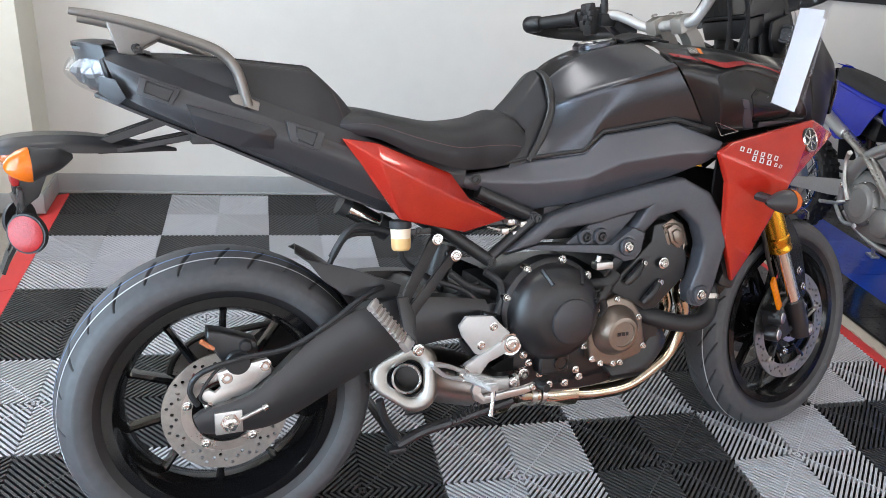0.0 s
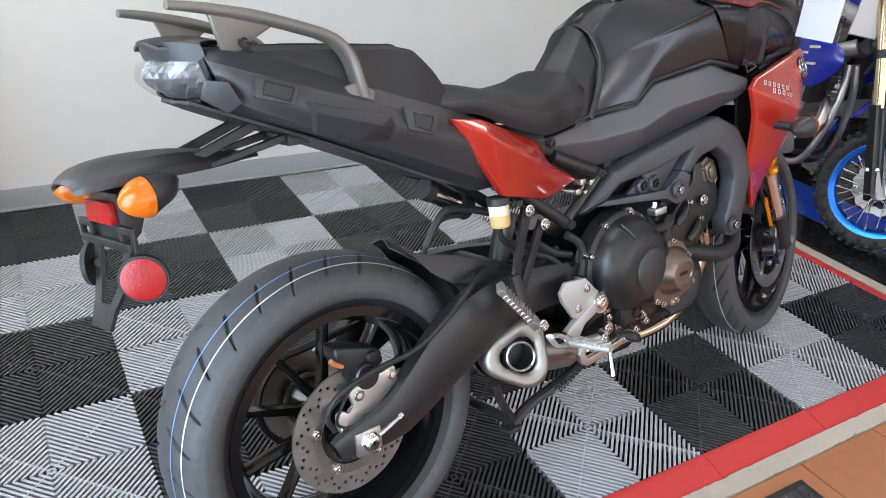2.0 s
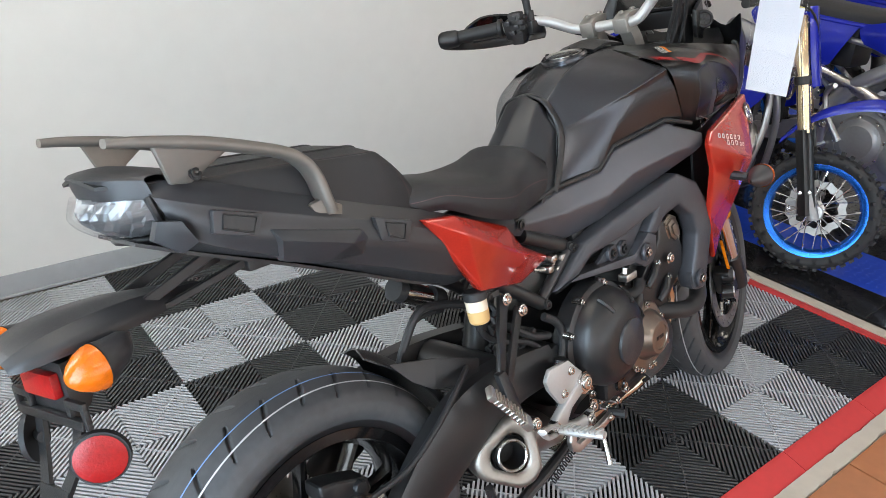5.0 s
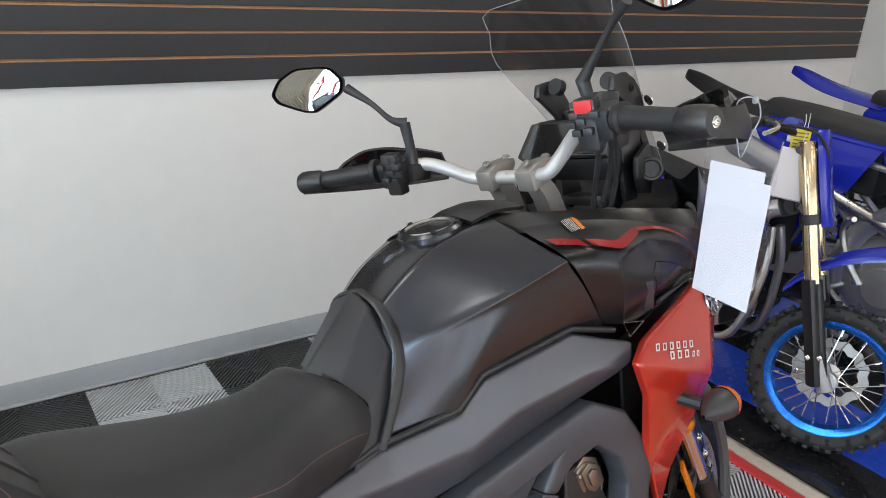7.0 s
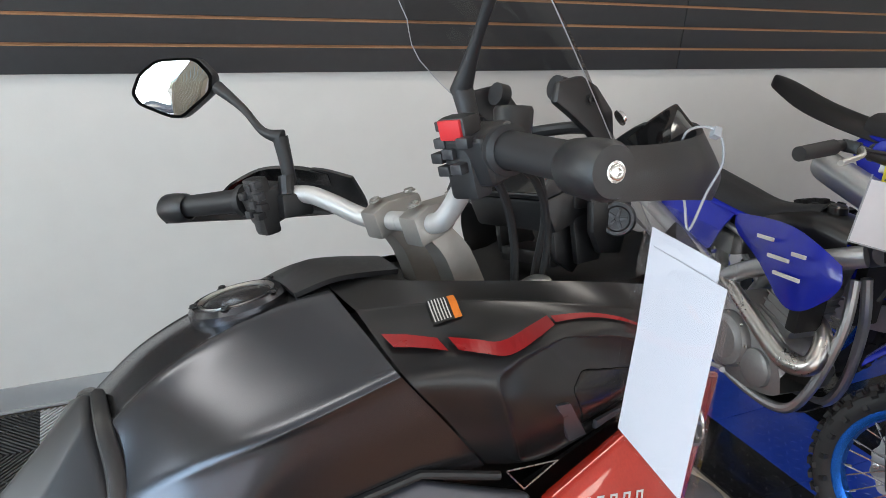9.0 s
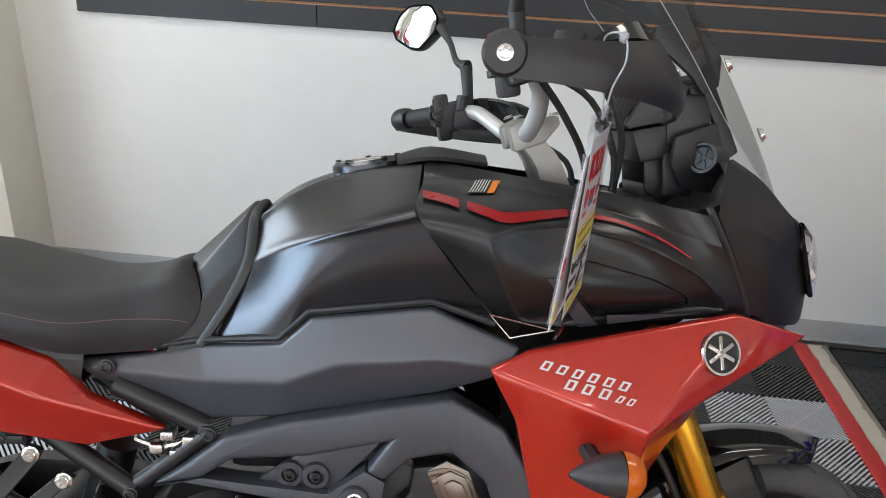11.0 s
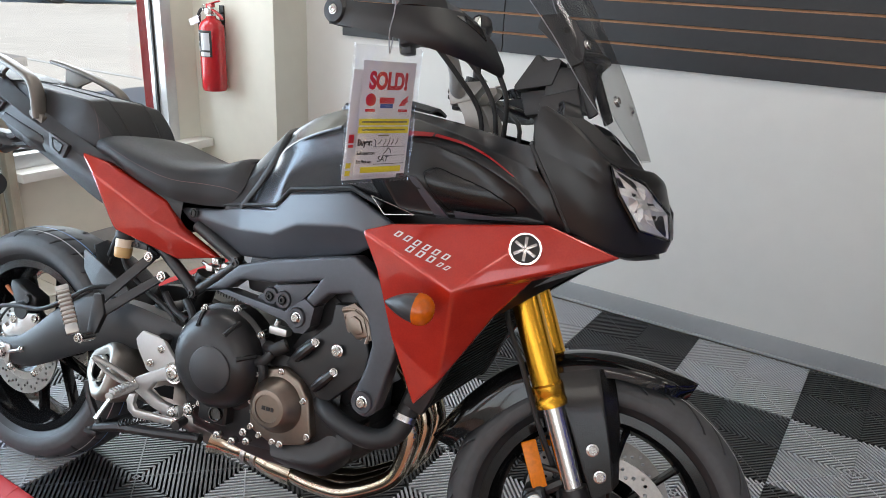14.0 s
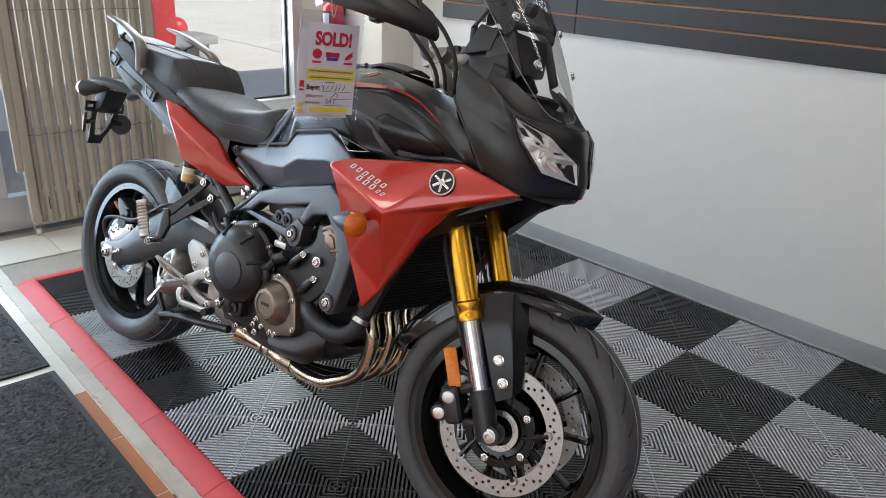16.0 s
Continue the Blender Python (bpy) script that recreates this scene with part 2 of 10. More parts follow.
M = {
    "wall": mat("wall_paint", (0.74, 0.73, 0.69), 0.55, vary=0.03, grain=14, bump=0.25, bump_scale=220),
    "wall_back": mat("back_wall_paint", (0.70, 0.69, 0.65), 0.6, vary=0.04, grain=14, bump=0.2),
    # off-white wall paint with the warm bounced light put into its colour
    "cream": mat("warm_bounce_wall_paint", (0.74, 0.72, 0.63), 0.55, vary=0.04, grain=14, bump=0.25, bump_scale=220),
    "vinyl_base": mat("grey_vinyl_base", (0.36, 0.37, 0.37), 0.45, vary=0.06, grain=30, stain=0.2),
    "slat": mat("charcoal_slatwall", (0.023, 0.024, 0.026), 0.45, vary=0.15, grain=40, bump=0.12),
    "slat_edge": mat("raw_board_groove", (0.42, 0.22, 0.11), 0.7, vary=0.2, grain=60),
    "ceiling": mat("ceiling_tile", (0.78, 0.77, 0.74), 0.9, vary=0.05, grain=80, bump=0.4),
    "vct": mat("beige_floor_tile", (0.60, 0.56, 0.48), 0.32, vary=0.06, grain=30, stain=0.5, random_tint=0.06),
    "terracotta": mat("terracotta_tile", (0.42, 0.16, 0.065), 0.35, vary=0.12, grain=24, stain=0.3, random_tint=0.08),
    "grout": mat("grout", (0.30, 0.27, 0.23), 0.9, vary=0.15, grain=80),
    "tile_dark": mat("black_rib_tile", (0.045, 0.045, 0.047), 0.30, vary=0.15, grain=50, wear=0.1, random_tint=0.12),
    "tile_light": mat("silver_rib_tile", (0.455, 0.462, 0.485), 0.30, vary=0.06, grain=50, wear=0.1, random_tint=0.05),
    "red_edge": mat("red_edging", (0.58, 0.042, 0.042), 0.55, vary=0.08, grain=40, stain=0.25),
    "white_line": mat("white_floor_line", (0.53, 0.48, 0.40), 0.5, vary=0.08, grain=30, stain=0.7),
    "carpet": mat("black_ribbed_mat", (0.018, 0.018, 0.019), 0.9, second=(0.060, 0.061, 0.064), vary=0.3, grain=330, bump=1.0, bump_scale=500),
    "mat_edge": mat("mat_rubber_edge", (0.022, 0.022, 0.024), 0.7, vary=0.1),
    "plate_black": mat("black_diamond_tile", (0.012, 0.012, 0.013), 0.12, vary=0.3, grain=40, wear=0.4, stain=0.2),
    "plate_blue": mat("blue_diamond_tile", (0.02, 0.07, 0.52), 0.16, vary=0.12, grain=40, wear=0.3),
    "gate": mat("beige_steel_gate", (0.42, 0.39, 0.31), 0.45, metal=0.0, vary=0.10, grain=30, stain=0.3),
    "alu": mat("window_aluminium", (0.62, 0.63, 0.64), 0.4, metal=0.6, vary=0.05),
    "white_paint": mat("white_gloss_paint", (0.75, 0.74, 0.70), 0.4, vary=0.04, stain=0.1),
    "red_paint": mat("red_post_paint", (0.50, 0.03, 0.035), 0.4, vary=0.08, stain=0.2),
    "concrete": mat("sunlit_concrete", (0.72, 0.68, 0.62), 0.9, vary=0.10, grain=4, second=(0.74, 0.70, 0.64), stain=0.25),
    "asphalt": mat("asphalt", (0.055, 0.055, 0.058), 0.9, vary=0.25, grain=60, bump=0.5),
    "shop_glass": film("shop_window_glass", (0.97, 0.985, 0.98)),
    # motorcycle
    "satin_black": mat("satin_black_paint", (0.012, 0.0118, 0.0122), 0.245, vary=0.05, grain=120, spec=0.7, uneven=0.02),
    "side_grey": mat("matt_grey_panel", (0.060, 0.062, 0.073), 0.36, metal=0.2, vary=0.08, grain=60, bump=0.08, bump_scale=900, spec=0.7),
    "plastic": mat("black_grained_plastic", (0.011, 0.011, 0.012), 0.40, spec=0.7, vary=0.12, grain=80, bump=0.25, bump_scale=1400),
    "plastic_grey": mat("dark_grey_plastic", (0.028, 0.028, 0.031), 0.42, spec=0.7, vary=0.10, grain=80, bump=0.2, bump_scale=1400),
    "gloss_black": mat("gloss_black", (0.008, 0.008, 0.008), 0.10, vary=0.1, coat=0.4),
    "fairing": mat("satin_black_fairing", (0.0105, 0.0105, 0.0108), 0.30, vary=0.05, grain=120, spec=0.6, uneven=0.02),
    "duct_pane": mat("smooth_black_plastic", (0.010, 0.010, 0.0105), 0.24, vary=0.05, grain=60, uneven=0.03),
    "fork_amber": mat("bright_amber_reflector", (0.80, 0.22, 0.004), 0.22, vary=0.25, grain=120, bump=0.4, bump_scale=260),
    "lamp_crystal": mat("tail_lamp_crystal", (0.25, 0.248, 0.252), 0.32, metal=0.6, vary=0.10),
    "copper_cap": mat("copper_brown_rubber", (0.50, 0.17, 0.07), 0.5, vary=0.1),
    "red": mat("metallic_red_paint", (0.47, 0.022, 0.011), 0.24, metal=0.25, vary=0.06, grain=300, coat=1.0, second=(0.55, 0.032, 0.016)),
    "frame": mat("grey_cast_frame", (0.072, 0.073, 0.082), 0.38, metal=0.35, vary=0.10, grain=120, bump=0.25, bump_scale=700),
    "engine": mat("black_engine_paint", (0.016, 0.016, 0.017), 0.34, spec=0.7, metal=0.2, vary=0.12, grain=100, bump=0.15, bump_scale=900),
    "bronze": mat("bronze_cover", (0.26, 0.212, 0.175), 0.30, metal=0.85, vary=0.10, grain=90, bump=0.08),
    "rubber": mat("tyre_rubber", (0.016, 0.016, 0.017), 0.42, vary=0.15, grain=40, bump=0.12, bump_scale=500, stain=0.0),
    "tread": mat("tyre_tread_rubber", (0.066, 0.067, 0.070), 0.56, vary=0.22, grain=60, bump=0.2, bump_scale=500),
    "hose": mat("black_rubber_hose", (0.018, 0.018, 0.019), 0.5, vary=0.15),
    "wheel": mat("black_wheel_paint", (0.006, 0.006, 0.0065), 0.13, vary=0.1),
    "swing": mat("black_swingarm", (0.018, 0.018, 0.019), 0.36, spec=0.7, metal=0.1, vary=0.1, grain=80, bump=0.1),
    "alloy": mat("cast_alloy", (0.66, 0.65, 0.63), 0.36, metal=1.0, vary=0.08, grain=120, bump=0.15, bump_scale=600),
    "silver": mat("silver_paint", (0.53, 0.52, 0.505), 0.42, metal=0.45, vary=0.05, grain=150),
    "steel": mat("brushed_steel", (0.60, 0.58, 0.55), 0.28, metal=1.0, vary=0.08, grain=140),
    "disc": mat("brake_disc_steel", (0.43, 0.415, 0.39), 0.40, metal=1.0, vary=0.16, grain=160, wear=0.2),
    "chrome": mat("bright_bolt", (0.72, 0.71, 0.69), 0.18, metal=1.0, vary=0.05),
    "dark_bolt": mat("black_bolt", (0.05, 0.05, 0.05), 0.35, metal=0.8, vary=0.1),
    "exhaust": mat("heat_tinted_steel", (0.70, 0.56, 0.36), 0.14, metal=1.0, vary=0.30, grain=30, second=(0.55, 0.50, 0.42)),
    "cap_alloy": mat("brushed_end_cap", (0.38, 0.355, 0.32), 0.46, metal=1.0, vary=0.10, grain=140, bump=0.1),
    "silencer": mat("satin_steel_silencer", (0.34, 0.31, 0.29), 0.36, metal=1.0, vary=0.12, grain=70),
    "gold": mat("gold_anodised", (0.78, 0.40, 0.04), 0.24, metal=1.0, vary=0.06, grain=90),
    "seat": mat("black_seat_vinyl", (0.022, 0.022, 0.024), 0.46, vary=0.10, grain=120, bump=0.45, bump_scale=1600),
    "stitch": mat("grey_red_thread", (0.17, 0.10, 0.10), 0.8, vary=0.2),
    "rail": mat("titanium_grey_rail", (0.20, 0.18, 0.16), 0.38, metal=0.55, vary=0.06, grain=120),
    "clamp": mat("machined_grey_clamp", (0.36, 0.34, 0.31), 0.38, metal=0.6, vary=0.06, grain=120),
    "amber_solid": mat("amber_reflector", (0.66, 0.135, 0.004), 0.20, vary=0.25, grain=90, coat=0.3, bump=0.6, bump_scale=160),
    "red_lens": mat("red_reflector", (0.36, 0.007, 0.008), 0.30, vary=0.30, grain=200, coat=0.0, bump=0.5, bump_scale=300),
    "lens": film("clear_lamp_lens", (0.95, 0.96, 0.97), 0.25),
    "lamp_inner": mat("lamp_reflector", (0.95, 0.94, 0.92), 0.26, metal=0.55, vary=0.05),
    "screen": film("tinted_windscreen", (0.74, 0.735, 0.73), 0.32),
    "mirror": mat("mirror_glass", (0.88, 0.89, 0.90), 0.015, metal=1.0, vary=0.0),
    "pad": mat("tank_pad_rubber", (0.022, 0.0225, 0.025), 0.40, vary=0.06, grain=60),
    "radiator": mat("radiator_core", (0.018, 0.018, 0.018), 0.6, metal=0.4, vary=0.2, grain=300),
    "fluid": mat("brake_fluid_cup", (0.80, 0.68, 0.52), 0.4, vary=0.04),
    "brake_fluid": mat("amber_brake_fluid", (0.66, 0.42, 0.17), 0.35, vary=0.04),
    "white_ink": mat("white_print", (0.72, 0.70, 0.67), 0.45, vary=0.02),
    "black_ink": mat("black_print", (0.02, 0.02, 0.02), 0.5, vary=0.02),
    "red_ink": mat("red_print", (0.60, 0.025, 0.03), 0.45, vary=0.03),
    "stripe_red": mat("dark_red_stripe", (0.33, 0.012, 0.014), 0.28, vary=0.03),
    "blue_ink": mat("blue_print", (0.05, 0.09, 0.30), 0.5, vary=0.03),
    "orange_ink": mat("orange_print", (0.80, 0.22, 0.02), 0.5, vary=0.03),
    "yellow_ink": mat("yellow_highlight", (0.85, 0.72, 0.05), 0.5, vary=0.03),
    # near black that paints the shade of gaps and openings
    "black_shade": mat("recess_shade_black", (0.004, 0.004, 0.004), 0.8, vary=0.1, spec=0.1),
    "paper": mat("white_paper", (0.76, 0.745, 0.77), 0.6, vary=0.02),
    "sleeve": film("clear_plastic_sleeve", (0.98, 0.98, 0.985), 0.2),
    "zip_tie": mat("white_zip_tie", (0.70, 0.70, 0.68), 0.4, vary=0.03),
    "paint_blue": mat("tyre_mark_blue", (0.20, 0.34, 0.62), 0.6, vary=0.1),
    "paint_white": mat("tyre_mark_white", (0.60, 0.60, 0.60), 0.6, vary=0.1),
    # dirt bikes
    "mx_blue": mat("blue_plastic", (0.010, 0.022, 0.40), 0.22, vary=0.08, coat=0.3),
    "mx_rim": mat("blue_anodised_rim", (0.02, 0.16, 0.65), 0.20, metal=0.8, vary=0.08),
    "mx_fork": mat("pale_gold_fork", (0.66, 0.52, 0.33), 0.2, metal=1.0, vary=0.06),
    # pale plastic of ties and sleeve edges, also the screen's painted rim highlight
    "seam": mat("pale_plastic_and_edge_glint", (0.36, 0.37, 0.39), 0.3, vary=0.05),
    "grey_ink": mat("grey_print", (0.22, 0.21, 0.12), 0.6, vary=0.05),
    "label_grey": mat("silver_grey_label", (0.52, 0.52, 0.54), 0.35, vary=0.04),
    "gate_line": mat("gate_seam", (0.20, 0.185, 0.15), 0.6, vary=0.1),
    "caster": mat("pale_caster", (0.62, 0.60, 0.54), 0.5, vary=0.05),
    "walk": mat("walkway_concrete", (0.34, 0.33, 0.32), 0.9, vary=0.12, grain=8, stain=0.4),
    "truck_grey": mat("dark_grey_car_paint", (0.06, 0.065, 0.075), 0.25, vary=0.05, coat=0.8),
    # shade between the tile ribs, put into a near-black colour
    "gap_shade": mat("rib_gap_shade", (0.012, 0.012, 0.012), 0.9, vary=0.2),
    "mx_black": mat("black_dirt_plastic", (0.014, 0.014, 0.015), 0.3, vary=0.1),
    "mx_seat": mat("black_gripper_seat", (0.022, 0.022, 0.024), 0.6, vary=0.1, bump=0.4, bump_scale=900),
    "mx_frame": mat("silver_alloy_frame", (0.52, 0.53, 0.54), 0.35, metal=0.85, vary=0.08, grain=90),
    "mx_engine": mat("grey_engine_case", (0.34, 0.34, 0.34), 0.42, metal=0.6, vary=0.1, grain=90, bump=0.15, bump_scale=700),
    "knob": mat("knobby_rubber", (0.020, 0.020, 0.021), 0.6, vary=0.15, bump=0.2),
    "extinguisher": mat("red_enamel", (0.48, 0.015, 0.02), 0.22, vary=0.05, coat=0.6),
}
# flake gives a stronger sheen; the blue tint also paints in window sky light
M["satin_black"].node_tree.nodes["Principled BSDF"].inputs["IOR"].default_value = 1.64
M["satin_black"].node_tree.nodes["Principled BSDF"].inputs["Specular Tint"].default_value = (0.84, 0.88, 1.0, 1.0)
M["side_grey"].node_tree.nodes["Principled BSDF"].inputs["IOR"].default_value = 1.65


# ---- mesh building ----
def finish(bm, angle=32):
    """Smooth faces, with edges sharper than the angle kept crisp."""
    bmesh.ops.remove_doubles(bm, verts=bm.verts, dist=1e-5)
    bmesh.ops.recalc_face_normals(bm, faces=bm.faces)
    lim = radians(angle)
    for f in bm.faces:
        f.smooth = True
    for e in bm.edges:
        e.smooth = len(e.link_faces) == 2 and e.calc_face_angle(4) < lim
    return bm


def part(name, bm, material, parent=None, label="", angle=32, m=None, keep=False):
    """Links a bmesh as ONE mesh object under a thing or a part."""
    if not keep:
        finish(bm, angle)
    me = bpy.data.meshes.new(name)
    bm.to_mesh(me)
    bm.free()
    me.materials.append(M[material] if isinstance(material, str) else material)
    ob = new(name, me)
    if parent is not None:
        ob.parent = parent
    if m is not None:
        ob.matrix_basis = m
    return tagged(ob, label)


def thing(name, m, label, category, group="", kind=""):
    """An empty at the base of a thing that parents its parts."""
    ob = new(name)
    ob.empty_display_size = 0.1
    ob.matrix_basis = m
    return tagged(ob, label, category, group, kind)


def join(*bms):
    out = bmesh.new()
    for b in bms:
        me = bpy.data.meshes.new("t")
        b.to_mesh(me)
        out.from_mesh(me)
        bpy.data.meshes.remove(me)
        b.free()
    return out


def moved(bm, m):
    bmesh.ops.transform(bm, matrix=m, verts=bm.verts)
    return bm


def mirrored(bm):
    """A copy on the other side of the y = 0 plane."""
    c = bm.copy()
    bmesh.ops.transform(c, matrix=Matrix.Diagonal((1, -1, 1, 1)), verts=c.verts)
    bmesh.ops.reverse_faces(c, faces=c.faces)
    return c


def box(x0, x1, y0, y1, z0, z1, bevel=0.0, seg=2):
    bm = bmesh.new()
    bmesh.ops.create_cube(bm, size=1, matrix=Matrix.LocRotScale(((x0 + x1) / 2, (y0 + y1) / 2, (z0 + z1) / 2), None, (x1 - x0, y1 - y0, z1 - z0)))
    if bevel:
        bmesh.ops.bevel(bm, geom=bm.edges, offset=bevel, segments=seg, profile=0.6, affect="EDGES")
    return bm


def spline(points, steps, closed=False):
    """Catmull-Rom through the points."""
    p = [np.array(q, float) for q in points]
    n = len(p)
    out = []
    for i in range(n if closed else n - 1):
        a, b, c, d = (p[(i - 1) % n], p[i], p[(i + 1) % n], p[(i + 2) % n]) if closed else (p[max(i - 1, 0)], p[i], p[i + 1], p[min(i + 2, n - 1)])
        for k in range(steps):
            t = k / steps
            out.append(0.5 * (2 * b + (c - a) * t + (2 * a - 5 * b + 4 * c - d) * t * t + (3 * b - 3 * c + d - a) * t ** 3))
    if not closed:
        out.append(p[-1])
    return out


def tube(points, r, seg=10, steps=5, closed=False, smooth=True, caps=True, flat=1.0):
    """A round bar or hose along a curve; r may be a list, one radius a point."""
    radii = r if isinstance(r, (list, tuple)) else [r] * len(points)
    four = [(*q, w) for q, w in zip(points, radii)]
    path = spline(four, steps, closed) if smooth else [np.array(q, float) for q in four]
    bm = bmesh.new()
    rings, up, n = [], None, len(path)
    for i, q in enumerate(path):
        a, b = path[(i - 1) % n] if closed or i else path[0], path[(i + 1) % n] if closed or i < n - 1 else path[-1]
        d = Vector((b - a)[:3])
        d = d.normalized() if d.length > 1e-9 else Vector((0, 0, 1))
        if up is None:
            up = Vector((0, 0, 1)) if abs(d.z) < 0.9 else Vector((1, 0, 0))
        side = d.cross(up).normalized()
        up = side.cross(d).normalized()
        o = Vector(q[:3])
        rings.append([bm.verts.new(o + float(q[3]) * (math.cos(2 * math.pi * k / seg) * side + flat * math.sin(2 * math.pi * k / seg) * up)) for k in range(seg)])
    for i in range(n if closed else n - 1):
        A, B = rings[i], rings[(i + 1) % n]
        for k in range(seg):
            bm.faces.new((A[k], A[(k + 1) % seg], B[(k + 1) % seg], B[k]))
    if caps and not closed:
        bm.faces.new(rings[0][::-1])
        bm.faces.new(rings[-1])
    return bm




def toward(p, d):
    """A frame at p whose z axis points along d."""
    return Matrix.Translation(p) @ Vector(d).to_track_quat("Z", "Y").to_matrix().to_4x4()


def lathe(profile, m=None, seg=32, closed=False, a0=0.0, a1=360.0):
    """A turned shape: (radius, height) pairs round the z axis of m."""
    bm = bmesh.new()
    full = abs(a1 - a0 - 360) < 1e-6
    cols = []
    for k in range(seg if full else seg + 1):
        a = radians(a0 + (a1 - a0) * k / seg)
        cols.append([bm.verts.new((r * math.cos(a), r * math.sin(a), h)) for r, h in profile])
    n = len(profile)
    for k in range(seg):
        A, B = cols[k], cols[(k + 1) % len(cols)]
        for i in range(n if closed else n - 1):
            j = (i + 1) % n
            try:
                bm.faces.new((A[i], B[i], B[j], A[j]))
            except ValueError:
                pass
    bmesh.ops.remove_doubles(bm, verts=bm.verts, dist=1e-6)
    if m is not None:
        bmesh.ops.transform(bm, matrix=m, verts=bm.verts)
    return bm


AXES_Y = Matrix.Rotation(radians(-90), 4, "X")


def disc_y(r, y0, y1, cx=0.0, cz=0.0, bevel=0.002, seg=28):
    """A round slug across the bike."""
    b = min(bevel, abs(y1 - y0) / 2, r / 2)
    return lathe([(0, 0), (r - b, 0), (r, b), (r, abs(y1 - y0) - b), (r - b, abs(y1 - y0)), (0, abs(y1 - y0))], Matrix.Translation((cx, min(y0, y1), cz)) @ AXES_Y, seg)


def loft(rows, nu=5, nv=5, thick=0.004, mirror=False, close=False):
    """A shell through rows of points, smooth both ways, with a real thickness."""
    along = [spline(r, nv, close) for r in rows]
    cols = [spline([a[k] for a in along], nu) for k in range(len(along[0]))]
    nr, nc = len(cols[0]), len(cols)
    bm = bmesh.new()
    grid = [[bm.verts.new(cols[c][r]) for c in range(nc)] for r in range(nr)]
    for r in range(nr - 1):
        for c in range(nc if close else nc - 1):
            d = (c + 1) % nc
            try:
                bm.faces.new((grid[r][c], grid[r][d], grid[r + 1][d], grid[r + 1][c]))
            except ValueError:
                pass
    bmesh.ops.remove_doubles(bm, verts=bm.verts, dist=1e-5)
    bmesh.ops.recalc_face_normals(bm, faces=bm.faces)
    if thick:
        bmesh.ops.solidify(bm, geom=bm.faces, thickness=thick)
    return bm


def plate(outline, y0, y1, bevel=0.002, seg=2, holes=()):
    """A flat part cut to an outline in x and z, from y0 to y1, with softened edges."""
    bm = bmesh.new()
    f = bm.faces.new([bm.verts.new((x, y0, z)) for x, z in outline])
    r = bmesh.ops.extrude_face_region(bm, geom=[f])
    bmesh.ops.translate(bm, vec=(0, y1 - y0, 0), verts=[v for v in r["geom"] if isinstance(v, bmesh.types.BMVert)])
    bmesh.ops.recalc_face_normals(bm, faces=bm.faces)
    if bevel:
        bmesh.ops.bevel(bm, geom=bm.edges, offset=bevel, segments=seg, profile=0.6, affect="EDGES", clamp_overlap=True)
    return bm


def facets(verts, faces, depth=0.012, bevel=0.003, seg=2, side=1):
    """A panel of flat facets: points (x, y, z), faces by index, thickness along y."""
    bm = bmesh.new()
    vs = [bm.verts.new(p) for p in verts]
    for f in faces:
        bm.faces.new([vs[i] for i in f])
    bmesh.ops.recalc_face_normals(bm, faces=bm.faces)
    r = bmesh.ops.extrude_face_region(bm, geom=bm.faces[:])
    bmesh.ops.translate(bm, vec=(0, depth * side, 0), verts=[v for v in r["geom"] if isinstance(v, bmesh.types.BMVert)])
    bmesh.ops.recalc_face_normals(bm, faces=bm.faces)
    if bevel:
        bm.normal_update()
        es = [e for e in bm.edges if len(e.link_faces) == 2 and e.calc_face_angle(0) > radians(8)]
        bmesh.ops.bevel(bm, geom=es, offset=bevel, segments=seg, profile=0.6, affect="EDGES", clamp_overlap=True)
    return bm


def bolt(p, d, r=0.007, h=0.006, socket=True):
    """A bolt head with a flange and a socket."""
    f = [(0, 0), (r * 1.35, 0), (r * 1.35, h * 0.22), (r, h * 0.3), (r, h * 0.9), (r * 0.88, h), (r * 0.5, h)]
    f += [(r * 0.45, h * 0.5), (0, h * 0.5)] if socket else [(0, h)]
    return lathe(f, toward(p, d), 12)


def lettering(name, text, size, material, parent, m, depth=0.0004, slant=0.0, width=1.0, label="", align="LEFT", bold=0.0):
    """Raised lettering in the built-in font."""
    cu = bpy.data.curves.new(name, "FONT")
    cu.body, cu.size, cu.extrude, cu.shear, cu.align_x, cu.offset = text, size, depth, slant, align, bold
    tmp = bpy.data.objects.new(name, cu)
    scene.collection.objects.link(tmp)
    me = bpy.data.meshes.new_from_object(tmp.evaluated_get(bpy.context.evaluated_depsgraph_get()))
    bpy.data.objects.remove(tmp)
    bpy.data.curves.remove(cu)
    for v in me.vertices:
        v.co.x *= width
    me.materials.clear()
    me.materials.append(M[material])
    me.name = name
    ob = new(name, me)
    ob.parent = parent
    ob.matrix_basis = m
    return tagged(ob, label)

# ---- the showroom ----
S = 0.4                       # side of a floor tile
WALL_Y, REAR_X, FRONT_X, SHOP_Y, TOP = 2.02, -0.60, 7.6, -4.6, 2.95


def setting(name, bm, material, label, category, kind="structure", angle=32):
    return tagged(part(name, bm, material, angle=angle), label, category, kind=kind)


setting("wall_north", box(-0.05, FRONT_X, WALL_Y, WALL_Y + 0.15, 0, TOP), "wall", "off-white painted showroom wall behind the display", "wall")
setting("wall_pillar", box(REAR_X - 0.15, -0.05, 1.8, WALL_Y + 0.15, 0, TOP, 0.004), "cream", "off-white pillar at the wall corner, warm bounce in its colour", "pillar")
# wall base strips
base = tagged(new("baseboard"), "grey vinyl base strip along the wall", "baseboard", kind="structure")
